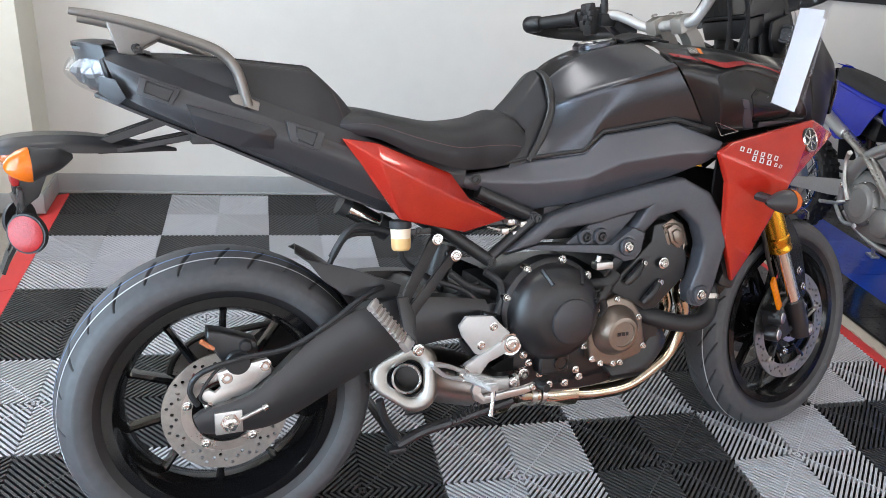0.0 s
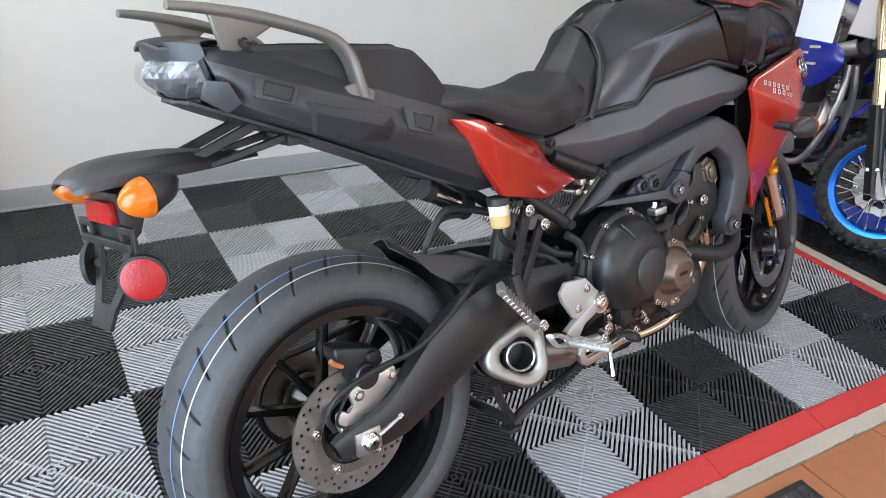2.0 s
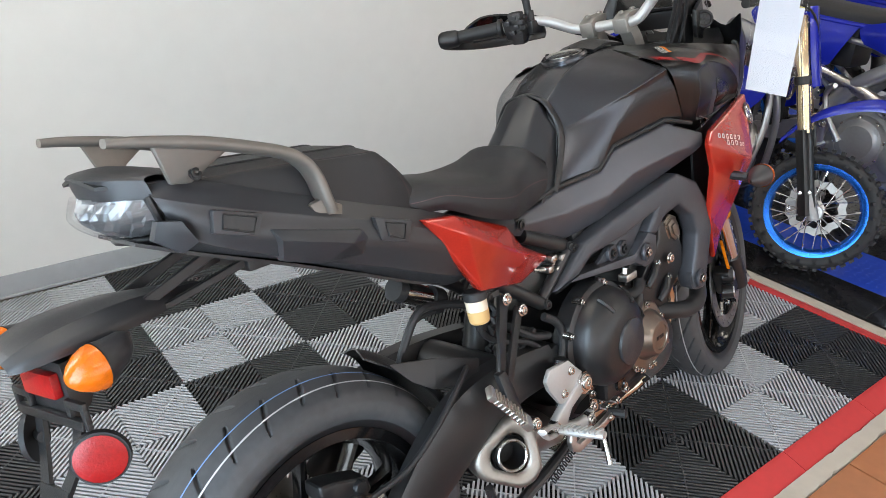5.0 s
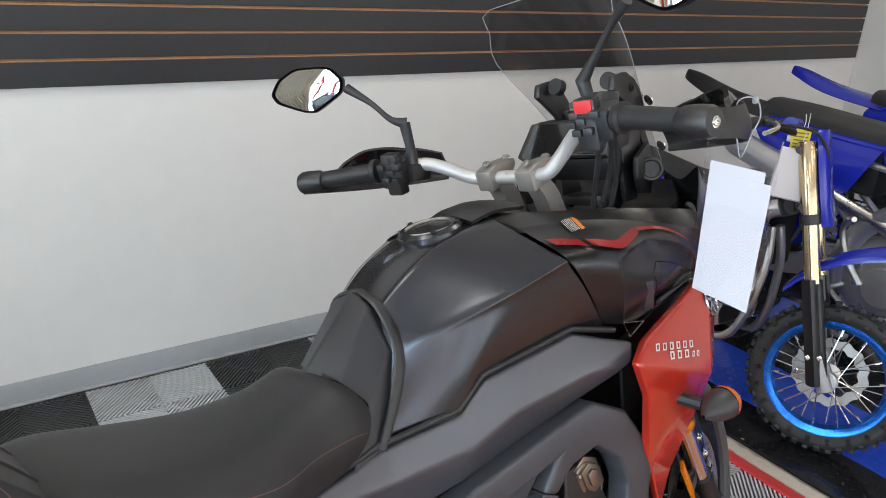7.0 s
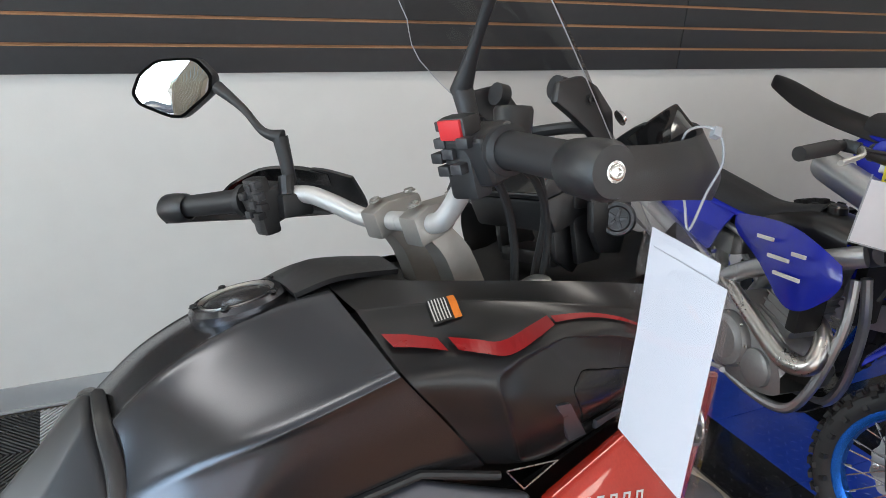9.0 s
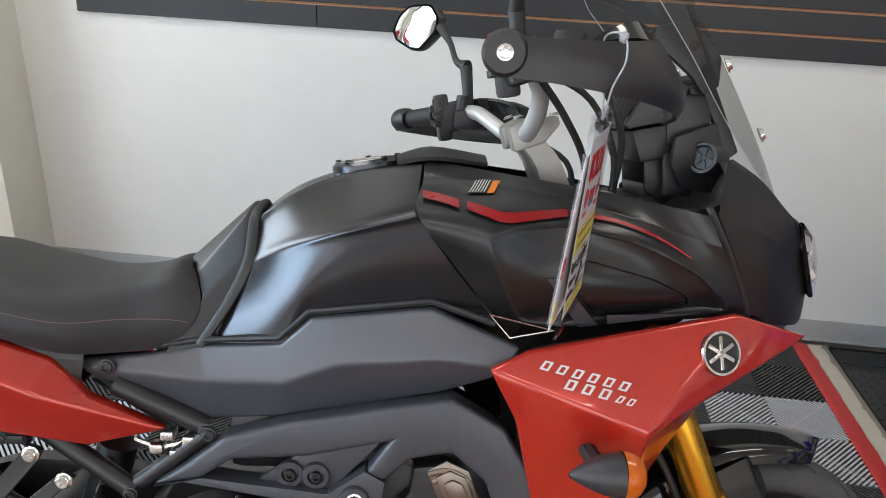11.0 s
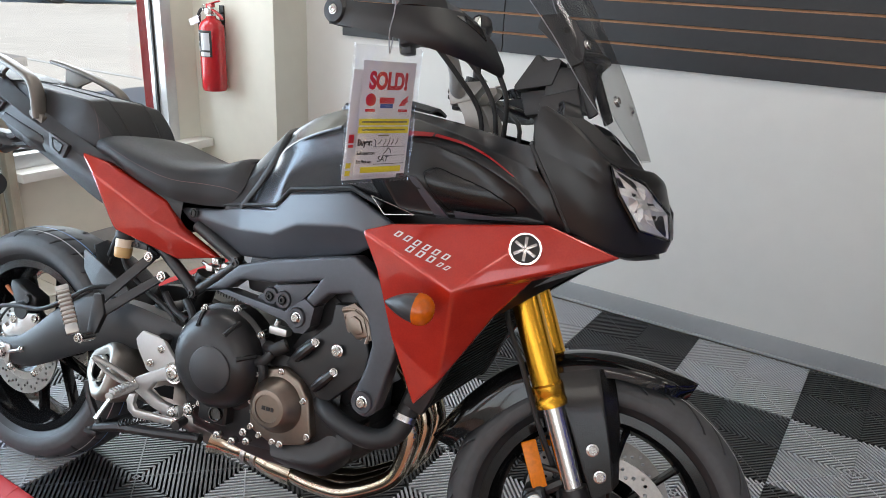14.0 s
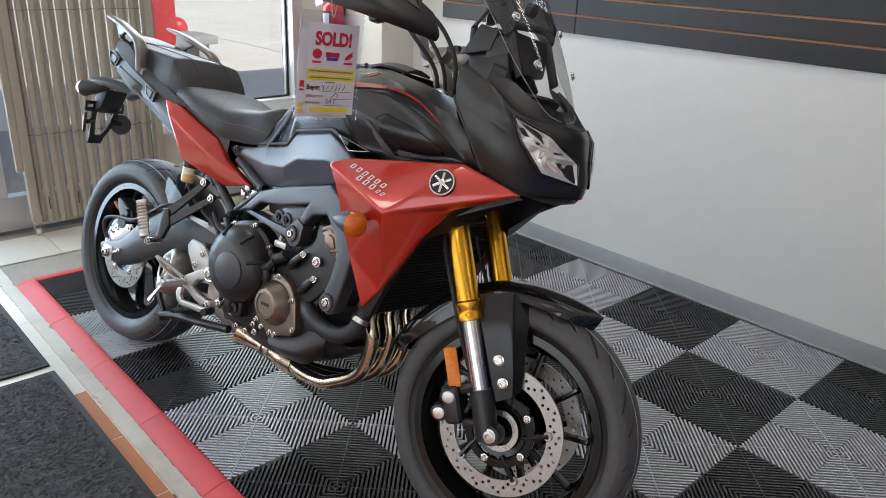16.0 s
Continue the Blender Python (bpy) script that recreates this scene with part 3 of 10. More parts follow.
part("base_strip", join(box(-0.045, FRONT_X, WALL_Y - 0.006, WALL_Y - 0.0005, 0, 0.083, 0.0015), box(-0.045, FRONT_X, WALL_Y - 0.014, WALL_Y - 0.006, 0, 0.010, 0.002)), "vinyl_base", base)
part("base_strip", box(-0.0495, -0.044, 1.794, WALL_Y - 0.006, 0, 0.083, 0.0015), "vinyl_base", base)
part("base_strip", box(REAR_X + 0.006, -0.044, 1.794, 1.7995, 0, 0.083, 0.0015), "vinyl_base", base)
part("base_strip", box(REAR_X + 0.0005, REAR_X + 0.006, 0.80, 1.794, 0, 0.083, 0.0015), "vinyl_base", base)

# slatwall: panels with grooves between them
slatwall = tagged(new("slatwall"), "charcoal slatwall panels with bare board grooves on the wall", "slatwall", kind="structure")
SLAT_Z, SLAT_PITCH, SLAT_X0, SLAT_X1 = 1.0, 0.0762, 0.19, 5.62
for k in range(13):
    z0 = SLAT_Z + k * SLAT_PITCH
    low, high = (z0 if k == 0 else z0 + 0.004), z0 + SLAT_PITCH - 0.0045
    for a, b in ((SLAT_X0, 1.035), (1.038, 3.475), (3.478, SLAT_X1)):
        part("slat", box(a, b, WALL_Y - 0.019, WALL_Y - 0.006, low, high, 0.0012, 1), "slat", slatwall)
part("backing_board", box(SLAT_X0 + 0.002, SLAT_X1 - 0.002, WALL_Y - 0.0065, WALL_Y - 0.0005, SLAT_Z + 0.003, SLAT_Z + 13 * SLAT_PITCH - 0.01), "slat_edge", slatwall)
for k in range(13):
    z0 = SLAT_Z + (k + 1) * SLAT_PITCH
    part("groove_lip", box(SLAT_X0 + 0.002, SLAT_X1 - 0.002, WALL_Y - 0.0185, WALL_Y - 0.0065, z0 - 0.0045, z0 - 0.0018), "slat_edge", slatwall)
# column at the end of the slatwall
setting("wall_column", box(5.66, 6.1, 1.55, WALL_Y, 0, TOP, 0.004), "wall", "off-white square wall column", "column")

# rear wall with the window and the gated doorway
WIN_Y0, WIN_Y1, WIN_Z0, WIN_Z1 = 0.80, 1.60, 0.50, 2.3
rear = join(box(REAR_X - 0.15, REAR_X, WIN_Y1 + 0.06, 1.80, 0, TOP), box(REAR_X - 0.15, REAR_X, 0.80, WIN_Y1 + 0.06, 0, 0.40),
            box(REAR_X - 0.15, REAR_X, SHOP_Y, WIN_Y1 + 0.06, WIN_Z1, TOP), box(REAR_X - 0.15, REAR_X, SHOP_Y, -1.25, 0, 0.35), box(REAR_X - 0.15, REAR_X, -1.37, -1.25, 0.35, WIN_Z1), box(REAR_X - 0.15, REAR_X, SHOP_Y, -4.35, 0.35, WIN_Z1))
setting("wall_rear", rear, "cream", "cream painted wall below and beside the shop window", "wall")
win = tagged(new("window_1"), "aluminium framed shop window onto the parking lot", "window", kind="structure")
part("window_frame", join(box(REAR_X - 0.10, REAR_X + 0.012, WIN_Y1, WIN_Y1 + 0.06, 0.44, WIN_Z1, 0.003), box(REAR_X - 0.10, REAR_X + 0.012, 0.80, WIN_Y1, 0.44, WIN_Z0, 0.003)), "alu", win)
part("window_sill", box(REAR_X - 0.02, REAR_X + 0.10, 0.80, 1.795, 0.40, 0.44, 0.005), "white_paint", win)
part("pane", box(REAR_X - 0.066, REAR_X - 0.060, 0.78, WIN_Y1, WIN_Z0, WIN_Z1), "shop_glass", win).visible_shadow = False
part("gasket", join(box(REAR_X - 0.058, REAR_X - 0.045, WIN_Y1 - 0.012, WIN_Y1, WIN_Z0, WIN_Z1), box(REAR_X - 0.058, REAR_X - 0.045, 0.80, WIN_Y1 - 0.012, WIN_Z0, WIN_Z0 + 0.01)), "black_ink", win)
part("outer_trim", box(REAR_X - 0.46, REAR_X - 0.155, 1.815, 1.96, -0.02, WIN_Z1 + 0.4), "red_paint", win, "red painted outer pilaster")
# glazed door beyond the gate
door = tagged(new("door_1"), "glazed shop door in an aluminium frame", "door", kind="structure")
part("door_frame", join(box(REAR_X - 0.13, REAR_X - 0.06, 0.70, 0.78, 0, WIN_Z1, 0.004), box(REAR_X - 0.13, REAR_X - 0.06, -1.25, 0.70, 0.0, 0.16, 0.004), box(REAR_X - 0.13, REAR_X - 0.06, -1.25, -1.17, 0.16, WIN_Z1, 0.004), box(REAR_X - 0.13, REAR_X - 0.06, 0.02, 0.09, 0.16, WIN_Z1, 0.004)), "alu", door)
part("pane", box(REAR_X - 0.10, REAR_X - 0.094, -1.17, 0.70, 0.16, WIN_Z1), "shop_glass", door).visible_shadow = False

for y in (-0.30, -0.80):
    part("door_bar", box(REAR_X - 0.13, REAR_X - 0.06, y, y + 0.05, 0.16, WIN_Z1, 0.004), "red_paint", door)
part("door_rail", box(REAR_X - 0.128, REAR_X - 0.055, -1.17, 0.02, 1.54, 1.60, 0.004), "white_paint", door)

win6 = tagged(new("window_6"), "wide shop window with red posts", "window", kind="structure")
for y in (-4.35, -3.65, -2.95, -2.45, -2.20, -1.75, -1.43):
    part("window_post", box(REAR_X - 0.10, REAR_X - 0.02, y, y + 0.06, 0.35, WIN_Z1, 0.003), "red_paint", win6)
part("window_transom", box(REAR_X - 0.09, REAR_X - 0.012, -4.35, -1.37, 1.66, 1.80, 0.003), "white_paint", win6)
part("window_rail", box(REAR_X - 0.10, REAR_X - 0.02, -4.35, -1.37, 0.35, 0.41, 0.003), "red_paint", win6)
part("window_rail", box(REAR_X - 0.10, REAR_X - 0.02, -4.35, -1.37, WIN_Z1 - 0.06, WIN_Z1, 0.003), "red_paint", win6)
part("pane", box(REAR_X - 0.066, REAR_X - 0.060, -4.29, -1.43, 0.41, WIN_Z1 - 0.06), "shop_glass", win6).visible_shadow = False

# street side behind the camera: piers and windows
piers = bmesh.new()
front = [box(REAR_X - 0.15, FRONT_X + 0.15, SHOP_Y - 0.15, SHOP_Y, 0, 0.6), box(REAR_X - 0.15, FRONT_X + 0.15, SHOP_Y - 0.15, SHOP_Y, 2.6, TOP)]
for px in (-0.7, 0.8, 3.0, 5.2, 7.4):
    front.append(box(px, px + 0.28, SHOP_Y - 0.15, SHOP_Y, 0.6, 2.6))
piers.free()
setting("wall_street", join(*front), "wall_back", "off-white street wall with shop windows", "wall")
for i, px in enumerate((-0.42, 1.08, 3.28, 5.48)):
    w = tagged(new("window_%d" % (i + 2)), "large shop window with red frame bars", "window", kind="structure")
    wd = 1.22 if i == 0 else 1.92
    part("window_frame", join(box(px, px + wd, SHOP_Y - 0.11, SHOP_Y - 0.04, 0.6, 0.66), box(px, px + wd, SHOP_Y - 0.11, SHOP_Y - 0.04, 2.54, 2.6), box(px, px + 0.06, SHOP_Y - 0.11, SHOP_Y - 0.04, 0.66, 2.54), box(px + wd - 0.06, px + wd, SHOP_Y - 0.11, SHOP_Y - 0.04, 0.66, 2.54), box(px + wd / 2 - 0.03, px + wd / 2 + 0.03, SHOP_Y - 0.11, SHOP_Y - 0.04, 0.66, 2.54)), "red_paint", w)
    part("pane", box(px + 0.06, px + wd - 0.06, SHOP_Y - 0.08, SHOP_Y - 0.074, 0.66, 2.54), "shop_glass", w).visible_shadow = False
setting("wall_far", box(FRONT_X, FRONT_X + 0.15, SHOP_Y, WALL_Y + 0.15, 0, TOP), "wall_back", "off-white far end wall of the showroom", "wall")

# ceiling with its lay-in grid; the fill lamps below it have no fixtures
grid_bars = [box(REAR_X, FRONT_X, SHOP_Y + k * 0.61 - 0.012, SHOP_Y + k * 0.61 + 0.012, TOP - 0.012, TOP) for k in range(1, 11)]
grid_bars += [box(REAR_X + k * 1.22 - 0.012, REAR_X + k * 1.22 + 0.012, SHOP_Y, WALL_Y, TOP - 0.012, TOP) for k in range(1, 7)]
setting("ceiling", join(box(REAR_X - 0.15, FRONT_X + 0.15, SHOP_Y - 0.15, WALL_Y + 0.15, TOP, TOP + 0.12), *grid_bars), "ceiling", "white lay-in tile ceiling", "ceiling")

# floors
ground = thing("floor", Matrix.Identity(4), "worn beige vinyl tile showroom floor", "floor", kind="structure")
part("subfloor", box(REAR_X - 0.15, FRONT_X + 0.15, SHOP_Y - 0.15, WALL_Y + 0.15, -0.12, -0.022), "grout", ground)
vct = box(0, 0.303, 0, 0.303, -0.022, -0.016, 0.0008, 1)
finish(vct)
vct_mesh = bpy.data.meshes.new("vinyl_tile")
vct.to_mesh(vct_mesh)
vct.free()
vct_mesh.materials.append(M["vct"])
for i in range(-2, 5):
    for j in range(-9, 6):
        x, y = i * 0.305 + 0.02, j * 0.305 + 0.19
        if x + 0.303 > -0.06 and y + 0.303 > -0.06:
            if x > -0.36 or y > 1.9:
                continue
        o = new("vinyl_tile", vct_mesh)
        o.parent = ground
        o.location = (x, y, 0)
def chipped_strip(x0, x1, y0, y1, seed, along_x=True):
    """A painted strip with chipped, uneven edges."""
    rng = random.Random(seed)
    n = int(max(x1 - x0, y1 - y0) / 0.018)
    low, high = [], []
    for k in range(n + 1):
        f = k / n
        d0, d1 = (max(0.0, rng.gauss(0.0, 0.0016)) + (rng.uniform(0.003, 0.010) if rng.random() < 0.06 else 0) for q in range(2))
        low.append((x0 + (x1 - x0) * f, y0 + d0) if along_x else (x0 + d0, y0 + (y1 - y0) * f))
        high.append((x0 + (x1 - x0) * f, y1 - d1) if along_x else (x1 - d1, y0 + (y1 - y0) * f))
    bm = bmesh.new()
    rows = [[bm.verts.new((x, y, z)) for (x, y), z in ((a, -0.0215), (a, -0.0100), (b, -0.0100), (b, -0.0215))] for a, b in zip(low, high)]
    for A, B in zip(rows, rows[1:]):
        for i in range(3):
            bm.faces.new((A[i], A[i + 1], B[i + 1], B[i]))
    return bm


setting("floor_line", join(chipped_strip(-0.365, 2.92, -0.124, -0.076, 3), chipped_strip(2.868, 2.92, -0.070, WALL_Y - 0.02, 4, False)), "white_line", "chipped off-white floor strip round the display", "floor strip")
tc_bm = box(0, 0.298, 0, 0.298, -0.022, -0.0145, 0.0012, 1)
finish(tc_bm)
tc_mesh = bpy.data.meshes.new("clay_tile")
tc_bm.to_mesh(tc_mesh)
tc_bm.free()
tc_mesh.materials.append(M["terracotta"])
clay = thing("clay_floor", Matrix.Identity(4), "glossy terracotta tile aisle floor", "floor", kind="structure")
for i in range(0, 18):
    for j in range(0, 12):
        o = new("clay_tile", tc_mesh)
        o.parent = clay
        o.location = (0.92 + i * 0.302, -0.4245 - j * 0.302, 0)


def floor_mat(x0, x1, y0, y1):
    """A looped entrance mat with a rubber border."""
    t = thing("floor_mat", pose((x0 + x1) / 2, (y0 + y1) / 2, -0.015), "black looped entrance mat with rubber border", "mat", "entrance mats")
    w, h = (x1 - x0) / 2, (y1 - y0) / 2
    n, k = int((x1 - x0) / 0.0065), int((y1 - y0) / 0.0065)
    rng = random.Random(3)
    xs, ys = [-(w - 0.018) + 2 * (w - 0.018) * i / n for i in range(n + 1)], [-(h - 0.018) + 2 * (h - 0.018) * j / k for j in range(k + 1)]
    me = bpy.data.meshes.new("pile")
    me.from_pydata([(x + rng.uniform(-0.002, 0.002), y + rng.uniform(-0.002, 0.002), 0.006 + 0.006 * rng.random()) for x in xs for y in ys], [], [(i * (k + 1) + j, (i + 1) * (k + 1) + j, (i + 1) * (k + 1) + j + 1, i * (k + 1) + j + 1) for i in range(n) for j in range(k)])
    bm = bmesh.new()
    bm.from_mesh(me)
    bpy.data.meshes.remove(me)
    part("mat_surface", bm, "carpet", t, keep=True)
    part("border", join(box(-w, w, -h, -h + 0.02, 0, 0.007, 0.002), box(-w, w, h - 0.02, h, 0, 0.007, 0.002), box(-w, -w + 0.02, -h + 0.02, h - 0.02, 0, 0.007, 0.002), box(w - 0.02, w, -h + 0.02, h - 0.02, 0, 0.007, 0.002)), "mat_edge", t)
    return t


floor_mat(-0.45, 0.70, -1.05, -0.165)
floor_mat(0.745, 1.77, -1.5, -0.165)

# black and blue diamond floor of the next display
plate_floor = thing("diamond_floor", Matrix.Identity(4), "glossy black and blue diamond pattern floor tiles", "floor", kind="structure")


def diamond_tile(name, material, x0, y0, w, d):
    """One glossy tile with its raised lozenge pattern."""
    bm = box(0, w - 0.002, 0, d - 0.002, -0.022, -0.012, 0.001, 1)
    lz = []
    n, k = int(w / 0.034), int(d / 0.034)
    for i in range(n):
        for j in range(k):
            a = radians(45 if (i + j) % 2 else -45)
            cx, cy = 0.018 + i * 0.034, 0.018 + j * 0.034
            c, s = math.cos(a), math.sin(a)
            pts = [(0.012, 0), (0, 0.0035), (-0.012, 0), (0, -0.0035)]
            q = [(cx + c * px - s * py, cy + s * px + c * py) for px, py in pts]
            lz.append([(x, y, -0.0121) for x, y in q] + [(cx, cy, -0.0104)])
    for q in lz:
        v = [bm.verts.new(p) for p in q]
        for i in range(4):
            bm.faces.new((v[i], v[(i + 1) % 4], v[4]))
    return tagged(part(name, bm, material, plate_floor, m=Matrix.Translation((x0, y0, 0)), keep=True))


# blue columns between black ones, one of them cut short
for i, x in enumerate([2.945] + [3.18 + 0.3335 * k for k in range(12)]):
    wx = 0.235 if i == 0 else 0.3335
    for j in range(8):
        y = -0.4468 + 0.3335 * j
        blue = i % 2 == 1 and not (i == 3 and y < 1.2)
        diamond_tile("diamond_tile", "plate_blue" if blue else "plate_black", x, y, wx, min(0.3335, WALL_Y - 0.02 - y))


# ---- ribbed tile platform under the motorcycle ----
def rib_tile_mesh(name, material):
    """A square tile of raised diagonal ribs that form diamonds round its centre."""
    bm = bmesh.new()

    def bar(a, b, half, z0, z1):
        """A rib: a flat head on a thin web."""
        d = Vector((b[0] - a[0], b[1] - a[1], 0)).normalized()
        s = Vector((-d.y, d.x, 0)) * half
        A, B = Vector((*a, 0)), Vector((*b, 0))
        head = [A + s, A - s, B - s, B + s]
        web = [A + s * 0.25, A - s * 0.25, B - s * 0.25, B + s * 0.25]
        rings = [[bm.verts.new((p.x, p.y, z)) for p in q] for q, z in ((web, z0), (web, z1 - 0.0042), (head, z1 - 0.0030), (head, z1))]
        bm.faces.new(rings[3])
        for low, high in zip(rings, rings[1:]):
            for i in range(4):
                bm.faces.new((low[i], low[(i + 1) % 4], high[(i + 1) % 4], high[i]))

    h, n = S / 2 - 0.0008, 24
    for k in range(n):
        c = (k + 0.5) * 2 * h / n
        for sx, sy in ((1, 1), (1, -1), (-1, 1), (-1, -1)):
            a, b = (min(c, h), max(0.0, c - h)), (max(0.0, c - h), min(c, h))
            bar((sx * a[0], sy * a[1]), (sx * b[0], sy * b[1]), 0.0030, -0.0185, 0.0)
    for sx, sy in ((1, 1), (1, -1), (-1, 1), (-1, -1)):
        bar((0.003 * sx, 0.003 * sy), (sx * (h - 0.003), sy * (h - 0.003)), 0.0016, -0.0185, 0.0003)
    bmesh.ops.recalc_face_normals(bm, faces=bm.faces)
    me = bpy.data.meshes.new(name)
    bm.to_mesh(me)
    bm.free()
    me.materials.append(M[material])
    return me


tiles = thing("tile_floor", Matrix.Identity(4), "black and silver checkered ribbed plastic tile platform", "floor", kind="structure")
# near-black sheet below the ribs, so that the gaps read as shaded
part("gap_shade_sheet", box(0, 2.8, 0, 2.0, -0.0215, -0.0190), "gap_shade", tiles)
dark_tile, light_tile = rib_tile_mesh("rib_tile", "tile_dark"), rib_tile_mesh("rib_tile", "tile_light")
for i in range(7):
    for j in range(5):
        o = new("rib_tile", dark_tile if (i + j) % 2 == 0 else light_tile)
        o.parent = tiles
        o.location = (S * (i + 0.5), S * (j + 0.5), 0)


def edging(length):
    """One ramped edge piece, along x, its high side at y = 0."""
    bm = bmesh.new()
    prof = [(0.0, -0.02), (0.0, -0.0005), (-0.006, 0.0008), (-0.014, 0.0), (-0.064, -0.0125), (-0.073, -0.0165), (-0.073, -0.02)]
    A = [bm.verts.new((0.0008, y, z)) for y, z in prof]
    B = [bm.verts.new((length - 0.0008, y, z)) for y, z in prof]
    for i in range(len(prof)):
        j = (i + 1) % len(prof)
        bm.faces.new((A[i], A[j], B[j], B[i]))
    bm.faces.new(A[::-1])
    bm.faces.new(B)
    return bm


edge_set = thing("platform_edging", Matrix.Identity(4), "red ramped plastic edging round the tile platform", "floor edging", kind="structure")
for i in range(7):
    part("edge_piece", edging(S), "red_edge", edge_set, m=pose(S * i, -0.001, 0))
for j in range(5):
    part("edge_piece", edging(S), "red_edge", edge_set, m=pose(-0.001, S * (j + 1), 0, 0, 0, -90))
    part("edge_piece", edging(S), "red_edge", edge_set, m=pose(7 * S + 0.001, S * j, 0, 0, 0, 90))
for x, a0 in ((-0.001, 180), (7 * S + 0.001, 270)):
    part("edge_corner", lathe([(0, -0.02), (0, 0.0008), (0.014, 0.0), (0.064, -0.0125), (0.073, -0.0165), (0.073, -0.02)], Matrix.Translation((x, -0.001, 0)), 10, a0=a0, a1=a0 + 90), "red_edge", edge_set)

# ---- outside ----
setting("ground", box(-90, REAR_X - 0.15, -60, 60, -0.5, -0.10), "concrete", "sunlit pale concrete parking lot", "ground")
setting("street", box(REAR_X - 0.15, 60, -60, SHOP_Y - 0.15, -0.5, -0.11), "concrete", "pale concrete forecourt before the shop windows", "ground")

# ---- sport touring motorcycle ----
BIKE = pose(0.70, 0.125, 0, 0, 0, 9.0) @ pose(0, 0, 0, -14.0)
WB, RAKE = 1.5, 24.0
moto = thing("motorcycle", BIKE, "red and satin black sport touring motorcycle leaning on its side stand", "motorcycle")
# the steered parts turn left about the steering head
HEAD = Vector((1.6, 0, 0))
AXIS = Vector((-math.sin(radians(RAKE)), 0, math.cos(radians(RAKE))))
STEER = Matrix.Translation(HEAD) @ Matrix.Rotation(radians(10), 4, AXIS) @ Matrix.Translation(-HEAD)


def tyre(R, half, bead, seg, grooves, sweep, depth=0.007):
    """A road tyre: rounded section, with curved grooves cut into the tread from both shoulders."""
    body = spline([(bead - 0.004, half * 0.72), (bead + 0.012, half * 0.84), (bead + 0.34 * (R - bead), half * 0.99), (bead + 0.58 * (R - bead), half * 0.985)], 3)
    crown = spline([(bead + 0.58 * (R - bead), half * 0.985), (bead + 0.76 * (R - bead), half * 0.86), (bead + 0.91 * (R - bead), half * 0.58), (bead + 0.98 * (R - bead), half * 0.28), (R, 0.0)], 11)
    side = [tuple(p) for p in body[:-1]] + [tuple(p) for p in crown]
    full = side + [(r, -y) for r, y in side[-2::-1]]
    bm = bmesh.new()
    cols = []
    pitch = 360.0 / grooves
    for k in range(seg):
        a = 360.0 * k / seg
        col = []
        for r, y in full:
            u = abs(y) / half
            d = 0.0
            if u < 0.98 and r > bead + 0.5 * (R - bead):
                shift = 0.0 if y < 0 else 0.5
                bend = sweep * (u ** 1.2)
                ph = ((a - bend) / pitch + shift) % 2.0
                u0, u1 = (0.14, 0.80) if ph < 1 else (0.20, 0.90)
                s = (u - u0) / (u1 - u0)
                if 0 < s < 1:
                    w = 0.0052 * (0.40 + 0.60 * math.sin(math.pi * s ** 0.8)) / (R * 2 * math.pi) * grooves
                    d = depth * max(0.0, min(1.0, 1.6 * (1.0 - abs(ph % 1.0 - 0.5) / w)))
            # the cut goes in square to the rounded tread
            rc = bead + 0.40 * (R - bead)
            q = math.hypot(r - rc, y) or 1.0
            rr, yy = r - d * (r - rc) / q, y - d * y / q
            col.append(bm.verts.new((rr * math.cos(radians(a)), yy, rr * math.sin(radians(a)))))
        cols.append(col)
    for k in range(seg):
        A, B = cols[k], cols[(k + 1) % seg]
        for i in range(len(full) - 1):
            bm.faces.new((A[i], A[i + 1], B[i + 1], B[i]))
    return bm


def stripe(R, half, bead, u, width, arcs):
    """A thin moulding-colour line round the tread."""
    crown = spline([(bead + 0.58 * (R - bead), half * 0.985), (bead + 0.76 * (R - bead), half * 0.86), (bead + 0.91 * (R - bead), half * 0.58), (bead + 0.98 * (R - bead), half * 0.28), (R, 0.0)], 40)
    ys = [p[1] for p in crown]

    def at(y):
        i = min(range(len(ys)), key=lambda k: abs(ys[k] - y))
        return crown[i][0]

    bm = bmesh.new()
    for a0, a1 in arcs:
        n = max(2, int((a1 - a0) / 1.5))
        prev = None
        for k in range(n + 1):
            a = radians(a0 + (a1 - a0) * k / n)
            y0 = -half * u + 0.0004 * math.sin(a * 5)
            row = []
            for y in (y0 - width / 2, y0 + width / 2):
                r = at(-y) + 0.0011
                row.append(bm.verts.new((r * math.cos(a), y, r * math.sin(a))))
            if prev:
                bm.faces.new((prev[0], prev[1], row[1], row[0]))
            prev = row
    return bm


def rim(bead, half, lip):
    prof = [(bead - 0.006, -half), (bead + lip, -half), (bead + lip, -half + 0.006), (bead - 0.004, -half + 0.012), (bead - 0.018, -half * 0.4), (bead - 0.018, half * 0.4), (bead - 0.004, half - 0.012), (bead + lip, half - 0.006), (bead + lip, half), (bead - 0.006, half), (bead - 0.008, half * 0.90), (bead - 0.014, half * 0.75), (bead - 0.028, half * 0.3), (bead - 0.028, -half * 0.3), (bead - 0.014, -half * 0.75), (bead - 0.008, -half * 0.90)]
    return lathe(prof, AXES_Y, 72, closed=True)


